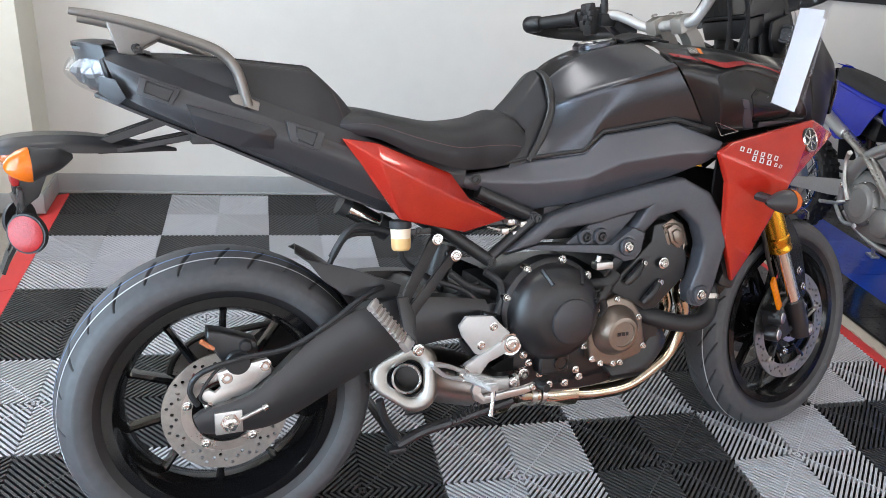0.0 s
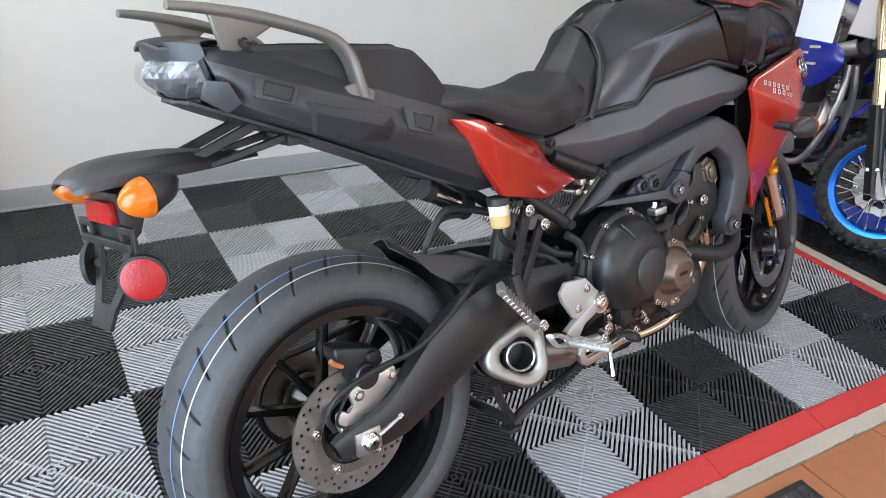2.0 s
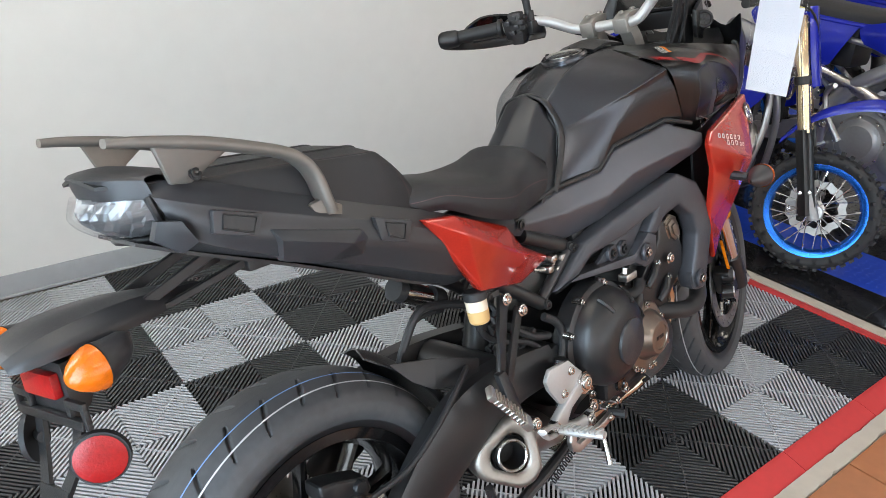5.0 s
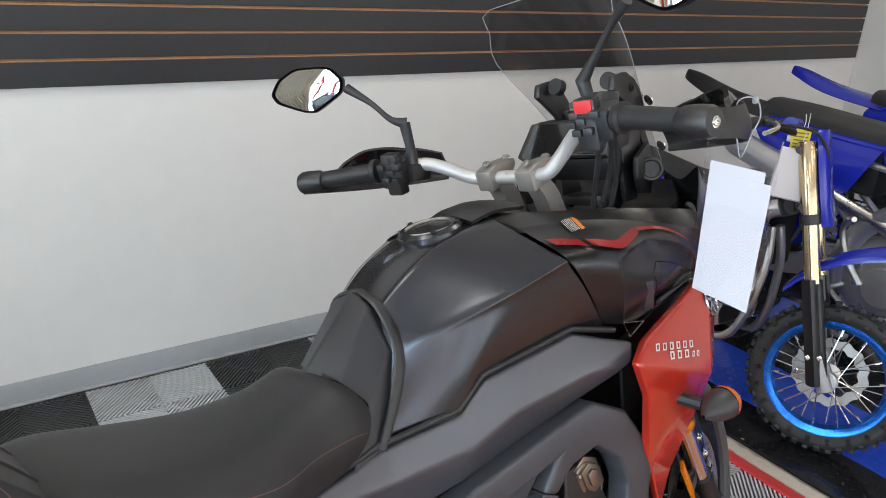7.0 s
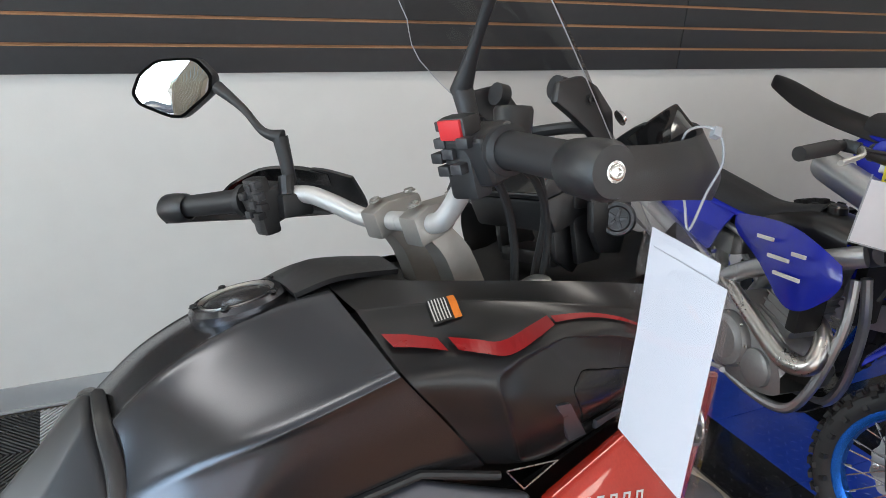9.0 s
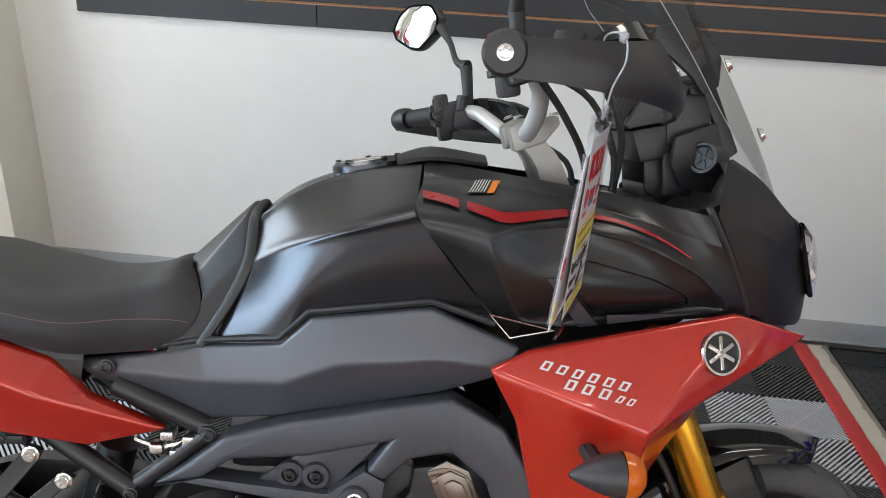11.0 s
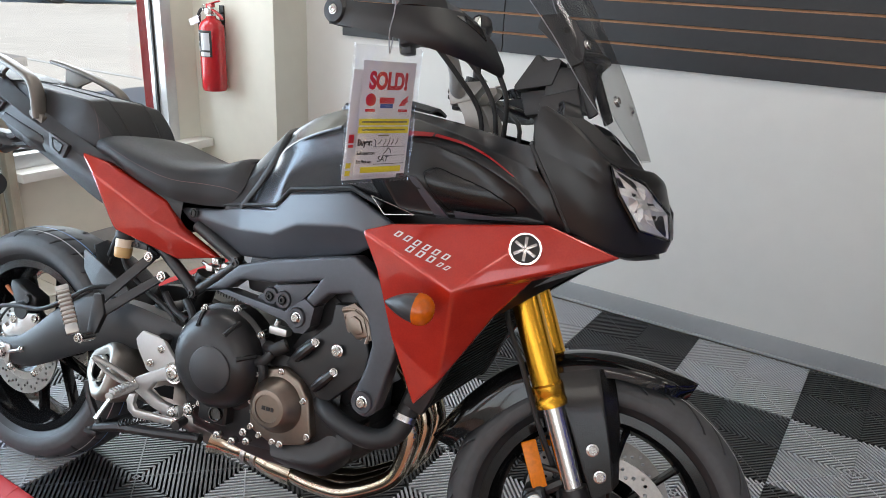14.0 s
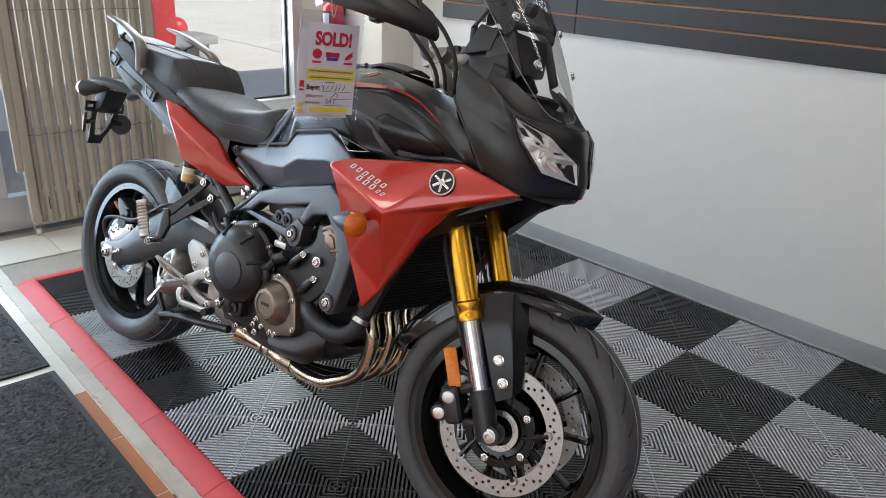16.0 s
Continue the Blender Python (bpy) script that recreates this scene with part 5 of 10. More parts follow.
# grey side panels
side_pts = [(0.474, -0.097, 0.763), (0.588, -0.100, 0.776), (0.649, -0.104, 0.789), (0.768, -0.142, 0.806), (0.809, -0.154, 0.846), (0.967, -0.190, 0.872), (1.078, -0.218, 0.830),
            (0.490, -0.101, 0.752), (0.600, -0.113, 0.748), (0.665, -0.122, 0.745), (0.775, -0.153, 0.755), (0.845, -0.175, 0.788), (0.975, -0.208, 0.808), (1.064, -0.227, 0.806),
            (0.506, -0.097, 0.738), (0.600, -0.098, 0.710), (0.668, -0.104, 0.683), (0.770, -0.124, 0.697), (0.860, -0.136, 0.716), (0.985, -0.167, 0.752), (1.044, -0.207, 0.785)]
side_faces = [(i, i + 1, i + 8, i + 7) for i in range(6)] + [(i + 7, i + 8, i + 15, i + 14) for i in range(6)]
for flip in (False, True):
    b = facets(side_pts, side_faces, 0.016, 0.006, 3)
    sp = part("side_panel", mirrored(b) if flip else b, "side_grey", moto, "matt grey side panel", angle=50)
seal = [(0.60, -0.096, 0.786), (0.649, -0.100, 0.796), (0.766, -0.138, 0.813), (0.806, -0.150, 0.853), (0.966, -0.186, 0.880), (1.046, -0.206, 0.858)]
for flip in (False, True):
    b = tube(seal, 0.0048, 8, 1, smooth=False)
    part("tank_seal", mirrored(b) if flip else b, "black_ink", moto)
part("panel_screw", bolt((0.527, -0.108, 0.757), (0, -1, 0), 0.009, 0.005), "dark_bolt", moto)

# seats
def boxy(rows):
    """A saddle with a flat top, a firm edge and upright flanks."""
    out = []
    for x, zt, w, zb, lean_x in rows:
        h = zt - zb
        out.append(creased([(x, -w, zb), (x, -w * 0.98, zb + 0.50 * h), (x, -w * 0.91, zb + 0.88 * h), (x, -w * 0.84, zt - 0.006), (x, -w * 0.42, zt + 0.001), (x, 0, zt + 0.002)], (3,), 0.25))
    return whole(out)


def saddle(rows):
    out = []
    for x, zt, w, zb, lean_x in rows:
        h = zt - zb
        half = [(x + lean_x * 1.0, -w * 0.96, zb), (x + lean_x * 0.8, -w * 1.02, zb + 0.35 * h), (x + lean_x * 0.45, -w * 0.93, zb + 0.72 * h), (x + lean_x * 0.1, -w * 0.62, zb + 0.95 * h), (x, 0, zt)]
        out.append(half)
    return whole(out)


rider_rows = saddle([(0.215, 0.893, 0.100, 0.862, 0.0), (0.245, 0.902, 0.130, 0.855, 0.0), (0.30, 0.902, 0.148, 0.850, 0.0), (0.387, 0.884, 0.150, 0.812, 0.0), (0.477, 0.870, 0.140, 0.784, 0.0), (0.557, 0.877, 0.114, 0.779, -0.01), (0.604, 0.894, 0.100, 0.782, -0.015), (0.628, 0.892, 0.096, 0.784, -0.020)])
rider_rows = rider_rows[:-2] + whole([[(0.588, -0.101, 0.782), (0.606, -0.106, 0.815), (0.612, -0.100, 0.852), (0.610, -0.070, 0.886), (0.602, 0, 0.894)], [(0.606, -0.098, 0.784), (0.636, -0.099, 0.812), (0.650, -0.090, 0.846), (0.638, -0.058, 0.876), (0.618, 0, 0.892)]])
rider = part("rider_seat", loft(rider_rows, 6, 4, 0.006), "seat", moto, "black stitched vinyl rider seat", angle=70)
rs = surface(rider_rows)
part("seat_stitching", decal(rs, [(0.06 + 0.9 * k / 40, 0.155 + 0.02 * math.sin(k / 40 * math.pi)) for k in range(41)], 0.004, 0.0008), "stitch", rider, keep=True)
part("seat_front", loft([[(0.610, -0.094, 0.785), (0.620, -0.090, 0.840), (0.626, -0.05, 0.886), (0.628, 0, 0.892), (0.626, 0.05, 0.886), (0.620, 0.090, 0.840), (0.610, 0.094, 0.785)], [(0.60, -0.04, 0.79), (0.60, -0.03, 0.81), (0.60, -0.02, 0.83), (0.60, 0, 0.84), (0.60, 0.02, 0.83), (0.60, 0.03, 0.81), (0.60, 0.04, 0.79)]], 2, 2, 0), "seat", rider)
pill_rows = boxy([(-0.135, 0.990, 0.060, 0.972, 0.0), (-0.10, 1.000, 0.098, 0.950, 0.0), (-0.02, 0.998, 0.120, 0.922, 0.0), (0.077, 0.990, 0.130, 0.896, 0.0), (0.155, 0.983, 0.134, 0.876, 0.0), (0.184, 0.980, 0.133, 0.870, 0.0), (0.200, 0.970, 0.131, 0.866, 0.0), (0.236, 0.936, 0.124, 0.862, 0.0), (0.264, 0.902, 0.114, 0.860, 0.0)])
pill = part("pillion_seat", loft(pill_rows, 6, 4, 0.006), "seat", moto, "black stitched vinyl pillion seat", angle=70)
ps = surface(pill_rows)
part("seat_stitching", decal(ps, [(0.1 + 0.80 * k / 40, 0.27 - 0.22 * (k / 40) ** 5) for k in range(41)], 0.005, 0.0008), "stitch", pill, keep=True)
for sy in (-1, 1):
    part("piping", tube([(r[6][0], sy * abs(r[6][1]) * 1.03, r[6][2] + 0.0005) for r in pill_rows[1:]], 0.0022, 6, 4), "plastic", pill, "raised edge piping")
    # black tube painted in for the shade under the seat's edge
    part("seat_gap_shade", tube([(r[0][0], sy * (abs(r[0][1]) + 0.004), r[0][2] + 0.002) for r in pill_rows[1:]], 0.0055, 6, 4), "black_shade", pill)
part("pillion_end", loft([[(-0.135, -0.058, 0.972), (-0.14, 0, 0.990), (-0.135, 0.058, 0.972)], [(-0.10, -0.05, 0.95), (-0.11, 0, 0.955), (-0.10, 0.05, 0.95)]], 2, 3, 0), "seat", pill)

# tail
tail_rows = [[(-0.172, -0.078, 1.008), (-0.166, -0.098, 0.990), (-0.158, -0.104, 0.968), (-0.150, -0.092, 0.942), (-0.152, -0.052, 0.926)],
             [(-0.110, -0.100, 0.999), (-0.110, -0.128, 0.966), (-0.112, -0.136, 0.942), (-0.120, -0.124, 0.916), (-0.126, -0.070, 0.903)],
             [(0.0, -0.124, 0.956), (0.0, -0.150, 0.926), (0.0, -0.158, 0.888), (0.0, -0.136, 0.860), (0.005, -0.075, 0.850)],
             [(0.127, -0.132, 0.908), (0.13, -0.156, 0.880), (0.135, -0.162, 0.846), (0.14, -0.136, 0.802), (0.146, -0.080, 0.783)]]
tail_rows += [[(0.25, -0.134, 0.864), (0.255, -0.152, 0.830), (0.262, -0.158, 0.80), (0.27, -0.136, 0.745), (0.275, -0.080, 0.718)],
             [(0.36, -0.128, 0.822), (0.360, -0.142, 0.792), (0.362, -0.146, 0.76), (0.366, -0.120, 0.712), (0.366, -0.070, 0.688)],
             [(0.50, -0.112, 0.790), (0.50, -0.116, 0.768), (0.495, -0.112, 0.742), (0.49, -0.098, 0.716), (0.49, -0.060, 0.700)]]
tail_rows = [creased(r, (1, 3), 0.16) for r in tail_rows]
for flip in (False, True):
    b = loft(tail_rows, 4, 3, 0)
    t = part("tail_cover", mirrored(b) if flip else b, "plastic_grey", moto, "dark grey grained plastic tail cover", angle=40)
    # pannier sockets: a raised frame, the recess's shade a flat darker quad
    for rim_pts, inner in ((((-0.112, -0.143, 0.962), (-0.048, -0.153, 0.941), (-0.064, -0.156, 0.914), (-0.120, -0.146, 0.932)), ((-0.102, -0.147, 0.954), (-0.060, -0.154, 0.939), (-0.070, -0.156, 0.921), (-0.108, -0.149, 0.936))), (((0.125, -0.166, 0.888), (0.196, -0.169, 0.864), (0.183, -0.170, 0.832), (0.132, -0.166, 0.849)), ((0.142, -0.168, 0.876), (0.180, -0.170, 0.863), (0.172, -0.171, 0.842), (0.146, -0.168, 0.853)))):
        house = facets(rim_pts, [(0, 1, 2, 3)], 0.012, 0.003, 2)
        house_ob = part("socket_housing", mirrored(house) if flip else house, "plastic_grey", t, "moulded pannier socket frame")
        b = tube([Vector(p) + Vector((0, -0.0004, 0)) for p in inner], 0.0016, 6, 1, closed=True, smooth=False)
        part("socket_rim", mirrored(b) if flip else b, "black_ink", house_ob)
        b = facets(inner, [(0, 1, 2, 3)], 0.003, 0.0)
        part("socket_recess", mirrored(b) if flip else b, "plastic", house_ob)
    # faceted lower flank
    fl = facets([(-0.043, -0.154, 0.917), (0.100, -0.166, 0.876), (0.114, -0.160, 0.858), (0.104, -0.152, 0.836), (0.040, -0.142, 0.840), (-0.025, -0.140, 0.864), (-0.036, -0.166, 0.900), (0.070, -0.178, 0.866)], [(0, 1, 7, 6), (6, 7, 4, 5), (1, 2, 7), (2, 3, 7), (7, 3, 4), (0, 6, 5)], 0.015, 0.0022)
    part("flank_step", mirrored(fl) if flip else fl, "plastic_grey", t)
    fl = facets([(-0.175, -0.118, 0.962), (-0.150, -0.132, 0.957), (-0.135, -0.134, 0.925), (-0.150, -0.116, 0.912), (-0.178, -0.100, 0.935)], [(0, 1, 2, 4), (2, 3, 4)], 0.015, 0.002)
    part("flank_wedge", mirrored(fl) if flip else fl, "plastic_grey", t)
part("tail_top", loft([[(-0.215, -0.055, 1.012), (-0.22, 0, 1.022), (-0.215, 0.055, 1.012)], [(-0.16, -0.085, 1.006), (-0.16, 0, 1.014), (-0.16, 0.085, 1.006)], [(-0.10, -0.100, 0.996), (-0.10, 0, 1.000), (-0.10, 0.100, 0.996)], [(-0.04, -0.112, 0.955), (-0.04, 0, 0.955), (-0.04, 0.112, 0.955)]], 4, 5, 0.005), "plastic", moto)
part("tail_underside", loft([[(-0.185, -0.06, 0.932), (-0.185, 0.06, 0.932)], [(-0.12, -0.085, 0.902), (-0.12, 0.085, 0.902)], [(0.0, -0.09, 0.850), (0.0, 0.09, 0.850)], [(0.146, -0.09, 0.783), (0.146, 0.09, 0.783)], [(0.30, -0.09, 0.715), (0.30, 0.09, 0.715)], [(0.45, -0.08, 0.70), (0.45, 0.08, 0.70)]], 3, 3, 0.005), "plastic", moto)
# tail lamp
lamp_rows = [[(-0.168, -0.090, 0.990), (-0.208, -0.058, 0.992), (-0.226, 0.0, 0.994), (-0.208, 0.058, 0.992), (-0.168, 0.090, 0.990)], [(-0.162, -0.092, 0.966), (-0.212, -0.058, 0.966), (-0.236, 0.0, 0.968), (-0.212, 0.058, 0.966), (-0.162, 0.092, 0.966)], [(-0.154, -0.082, 0.944), (-0.194, -0.048, 0.943), (-0.214, 0.0, 0.944), (-0.194, 0.048, 0.943), (-0.154, 0.082, 0.944)], [(-0.150, -0.062, 0.930), (-0.176, -0.036, 0.930), (-0.188, 0.0, 0.931), (-0.176, 0.036, 0.930), (-0.150, 0.062, 0.930)]]
lamp = part("tail_lamp", loft(lamp_rows, 5, 6, 0.0), "lens", moto, "clear tail lamp with bright facets", angle=50)
inner_rows = [[(x + 0.008, y * 0.95, z) for x, y, z in r] for r in lamp_rows]
bowl_at = surface(inner_rows)
bm = bmesh.new()
rng = random.Random(11)
cells = [[bm.verts.new(Vector(bowl_at(i / 9, j / 25)[0]) + Vector((rng.uniform(0.001, 0.009), 0, 0))) for j in range(26)] for i in range(10)]
for i in range(9):
    for j in range(25):
        bm.faces.new((cells[i][j], cells[i][j + 1], cells[i + 1][j + 1]))
        bm.faces.new((cells[i][j], cells[i + 1][j + 1], cells[i + 1][j]))
part("lamp_bowl", bm, "lamp_crystal", lamp, "pale grey faceted lamp bowl", angle=1)
part("lamp_surround", join(*[tube([lamp_rows[k][e] for k in range(4)], 0.006, 8, 3) for e in (0, -1)], tube([(-0.160, -0.050, 0.928), (-0.184, 0, 0.927), (-0.166, 0.052, 0.928)], 0.006, 8, 3)), "plastic", lamp)
hood_half = [[(-0.162, -0.096, 0.987), (-0.198, -0.062, 0.990), (-0.214, 0, 0.992)], [(-0.166, -0.096, 1.004), (-0.204, -0.060, 1.010), (-0.218, 0, 1.012)], [(-0.166, -0.092, 1.014), (-0.204, -0.058, 1.021), (-0.216, 0, 1.023)], [(-0.140, -0.096, 1.014), (-0.156, -0.050, 1.023), (-0.160, 0, 1.025)], [(-0.090, -0.106, 0.997), (-0.090, -0.055, 1.004), (-0.090, 0, 1.006)]]
part("tail_hood", loft(whole(hood_half), 3, 3, 0), "plastic_grey", moto, "dark grey hood over the tail lamp", angle=24)

# red tail panels
red_tail = [(0.229, -0.160, 0.853), (0.30, -0.157, 0.842), (0.462, -0.128, 0.775), (0.505, -0.124, 0.722), (0.605, -0.108, 0.668), (0.50, -0.116, 0.646), (0.345, -0.156, 0.690), (0.297, -0.186, 0.812), (0.445, -0.158, 0.735)]
for flip in (False, True):
    b = facets(red_tail, [(0, 1, 7), (1, 2, 8, 7), (2, 3, 8), (3, 4, 8), (8, 4, 5), (7, 8, 5, 6), (0, 7, 6)], 0.02, 0.005, 3)
    part("red_tail_panel", mirrored(b) if flip else b, "red", moto, "glossy metallic red tail panel", angle=28)

# grab rails
for flip in (False, True):
    run = spline([(-0.212, -0.110, 1.066), (-0.17, -0.116, 1.060), (-0.10, -0.124, 1.045), (-0.03, -0.131, 1.024), (0.02, -0.136, 1.004), (0.046, -0.140, 0.975), (0.058, -0.141, 0.935), (0.064, -0.140, 0.912)], 4)
    rows = []
    for k, p in enumerate(run):
        t = (Vector(run[min(k + 1, len(run) - 1)]) - Vector(run[max(k - 1, 0)])).normalized()
        nv = t.cross(Vector((0, 1, 0))).normalized()
        f = min(1.0, k / 8)
        wide, thin = 0.010 + 0.010 * f, 0.006 + 0.003 * f
        rows.append([tuple(Vector(p) + Vector((0, 1, 0)) * wide * math.copysign(abs(math.cos(a)) ** 0.8, math.cos(a)) + nv * thin * math.copysign(abs(math.sin(a)) ** 0.8, math.sin(a))) for a in np.linspace(0, 2 * math.pi, 15)[:-1]])
    b = loft(rows, 1, 1, 0, close=True)
    bmesh.ops.holes_fill(b, edges=[e for e in b.edges if len(e.link_faces) == 1])
    g = facets([(-0.160, -0.119, 1.056), (-0.062, -0.134, 1.032), (-0.098, -0.124, 1.012), (-0.116, -0.112, 0.996), (-0.142, -0.108, 1.000)], [(0, 1, 2, 3, 4)], 0.010, 0.003)
    foot = facets([(0.030, -0.146, 0.930), (0.052, -0.149, 0.934), (0.084, -0.150, 0.918), (0.080, -0.150, 0.900), (0.040, -0.150, 0.912)], [(0, 1, 2, 3, 4)], 0.014, 0.003)
    b = join(b, g, foot)
    r = part("grab_rail", mirrored(b) if flip else b, "rail", moto, "satin titanium grey pillion grab rail", angle=50)
    bb = bolt((-0.112, -0.118, 1.008), (0, -1, 0.3), 0.007, 0.005)
    part("rail_bolt", mirrored(bb) if flip else bb, "dark_bolt", r)

# number plate bracket and rear indicators
part("bracket_arm", join(*[plate(q, sy * 0.036 - 0.004, sy * 0.036 + 0.004, 0.0015, 1) for sy in (-1, 1) for q in ([(-0.215, 0.842), (-0.075, 0.890), (-0.045, 0.890), (-0.066, 0.876), (-0.196, 0.832)], [(-0.200, 0.834), (-0.150, 0.836), (0.020, 0.868), (0.028, 0.858), (0.0, 0.850), (-0.148, 0.826), (-0.19, 0.824)])], box(-0.205, -0.165, -0.040, 0.040, 0.826, 0.838, 0.003), box(-0.03, 0.06, -0.05, 0.05, 0.838, 0.856, 0.004)), "plastic", moto, "black two-strut tail bracket")
cover_half = [[(x, -w, z - h), (x, -w * 0.98, z - 0.55 * h), (x, -w * 0.62, z - 0.12 * h), (x, 0, z)] for x, w, z, h in ((-0.398, 0.034, 0.842, 0.014), (-0.385, 0.050, 0.852, 0.022), (-0.345, 0.066, 0.863, 0.030), (-0.290, 0.068, 0.866, 0.034), (-0.230, 0.058, 0.862, 0.034), (-0.165, 0.036, 0.850, 0.026), (-0.105, 0.014, 0.836, 0.014), (-0.070, 0.003, 0.826, 0.006))]
cover_half = [creased(r, (2,), 0.18) for r in cover_half]
part("tail_bracket_cover", loft(whole(cover_half), 4, 3, 0.004), "plastic_grey", moto, "smooth dark grey tail bracket cover", angle=40)
part("plate_lamp", box(-0.385, -0.34, -0.032, 0.032, 0.812, 0.832, 0.006), "lens", moto)
part("tail_reflector", box(-0.357, -0.345, -0.036, 0.036, 0.775, 0.808, 0.003), "red_lens", moto, "small square red reflector")
pb = part("plate_bracket", plate([(-0.345, 0.82), (-0.290, 0.82), (-0.318, 0.755), (-0.345, 0.735)], -0.044, 0.044, 0.004), "plastic", moto)
for y0, y1 in ((-0.082, -0.040), (0.040, 0.082)):
    part("bracket_ear", join(box(-0.352, -0.344, y0, y1, 0.738, 0.748, 0.003), box(-0.352, -0.344, y0, y1, 0.763, 0.775, 0.003), box(-0.352, -0.344, y0, y0 + 0.010, 0.744, 0.768, 0.003), box(-0.352, -0.344, y1 - 0.010, y1, 0.744, 0.768, 0.003)), "plastic", pb)
part("bracket_bar", box(-0.355, -0.345, -0.075, 0.075, 0.738, 0.752, 0.003), "plastic", pb)
for sy in (-1, 1):
    part("bracket_tongue", loft([[(-0.345, sy * 0.056, 0.742), (-0.345, sy * 0.036, 0.742)], [(-0.358, sy * 0.046, 0.690), (-0.358, sy * 0.028, 0.690)], [(-0.378, sy * 0.030, 0.645), (-0.378, sy * 0.008, 0.645)]], 3, 2, 0.006), "plastic", pb)
part("bracket_foot", loft([[(-0.374, -0.033, 0.656), (-0.374, 0.033, 0.656)], [(-0.388, -0.028, 0.622), (-0.388, 0.028, 0.622)]], 2, 2, 0.006), "plastic", pb)
for sy in (-1, 1):
    ind = part("rear_indicator", loft([[(-0.262, sy * (0.072 + 0.002 * math.cos(a)), 0.826 + 0.004 * math.sin(a)) for a in np.linspace(0, 2 * math.pi, 9)[:-1]], [(-0.285, sy * 0.088 + 0.020 * math.cos(a), 0.824 + 0.018 * math.sin(a)) for a in np.linspace(0, 2 * math.pi, 9)[:-1]], [(-0.315, sy * 0.097 + 0.028 * math.cos(a), 0.820 + 0.025 * math.sin(a)) for a in np.linspace(0, 2 * math.pi, 9)[:-1]], [(-0.330, sy * 0.100 + 0.0300 * math.cos(a), 0.818 + 0.0295 * math.sin(a)) for a in np.linspace(0, 2 * math.pi, 9)[:-1]]], 4, 3, 0, close=True), "plastic_grey", moto, "teardrop rear indicator with amber lens", angle=60)
    part("lens", lathe([(0.0295, 0.0), (0.0290, 0.006), (0.0255, 0.017), (0.0170, 0.030), (0.0075, 0.038), (0.0, 0.040)], toward((-0.330, sy * 0.100, 0.818), (-1, 0, -0.05)), 20), "amber_solid", ind, "ribbed amber lens")
    part("stalk", tube([(-0.28, sy * 0.05, 0.83), (-0.285, sy * 0.09, 0.827)], 0.010, 8, 1), "hose", ind)
    refl = part("side_reflector", lathe([(0, 0.004), (0.030, 0.004), (0.033, 0.002), (0.035, 0.002), (0.036, -0.006), (0, -0.006)], toward((-0.346, sy * 0.078, 0.699), (-0.62, sy * 0.78, 0.0)), 28), "hose", moto)
    part("lens", lathe([(0, 0.0062), (0.015, 0.006), (0.029, 0.0045), (0.0315, 0.0035)], toward((-0.346, sy * 0.078, 0.699), (-0.62, sy * 0.78, 0.0)), 28), "red_lens", refl, "round red reflector lens")
    part("reflector_arm", tube([(-0.352, sy * 0.036, 0.708), (-0.342, sy * 0.070, 0.701)], 0.008, 8, 1), "plastic", refl)

# the tail bracket sits a little askew
askew = Matrix.Translation((-0.182, 0, 0)) @ Matrix.Rotation(radians(11), 4, "Z") @ Matrix.Translation((0.2, 0, 0))
for ob in list(moto.children):
    if ob.name.split(".")[0] in ("tail_bracket_cover", "plate_lamp", "tail_reflector", "plate_bracket", "rear_indicator", "side_reflector"):
        ob.matrix_basis = askew

# red side wings
wing = [(1.036, -0.254, 0.812), (1.086, -0.238, 0.832), (1.362, -0.197, 0.875), (1.486, -0.150, 0.835), (1.234, -0.268, 0.738), (1.072, -0.246, 0.745), (1.104, -0.216, 0.620), (1.160, -0.198, 0.496), (1.204, -0.196, 0.552), (1.285, -0.190, 0.690), (1.345, -0.184, 0.770)]
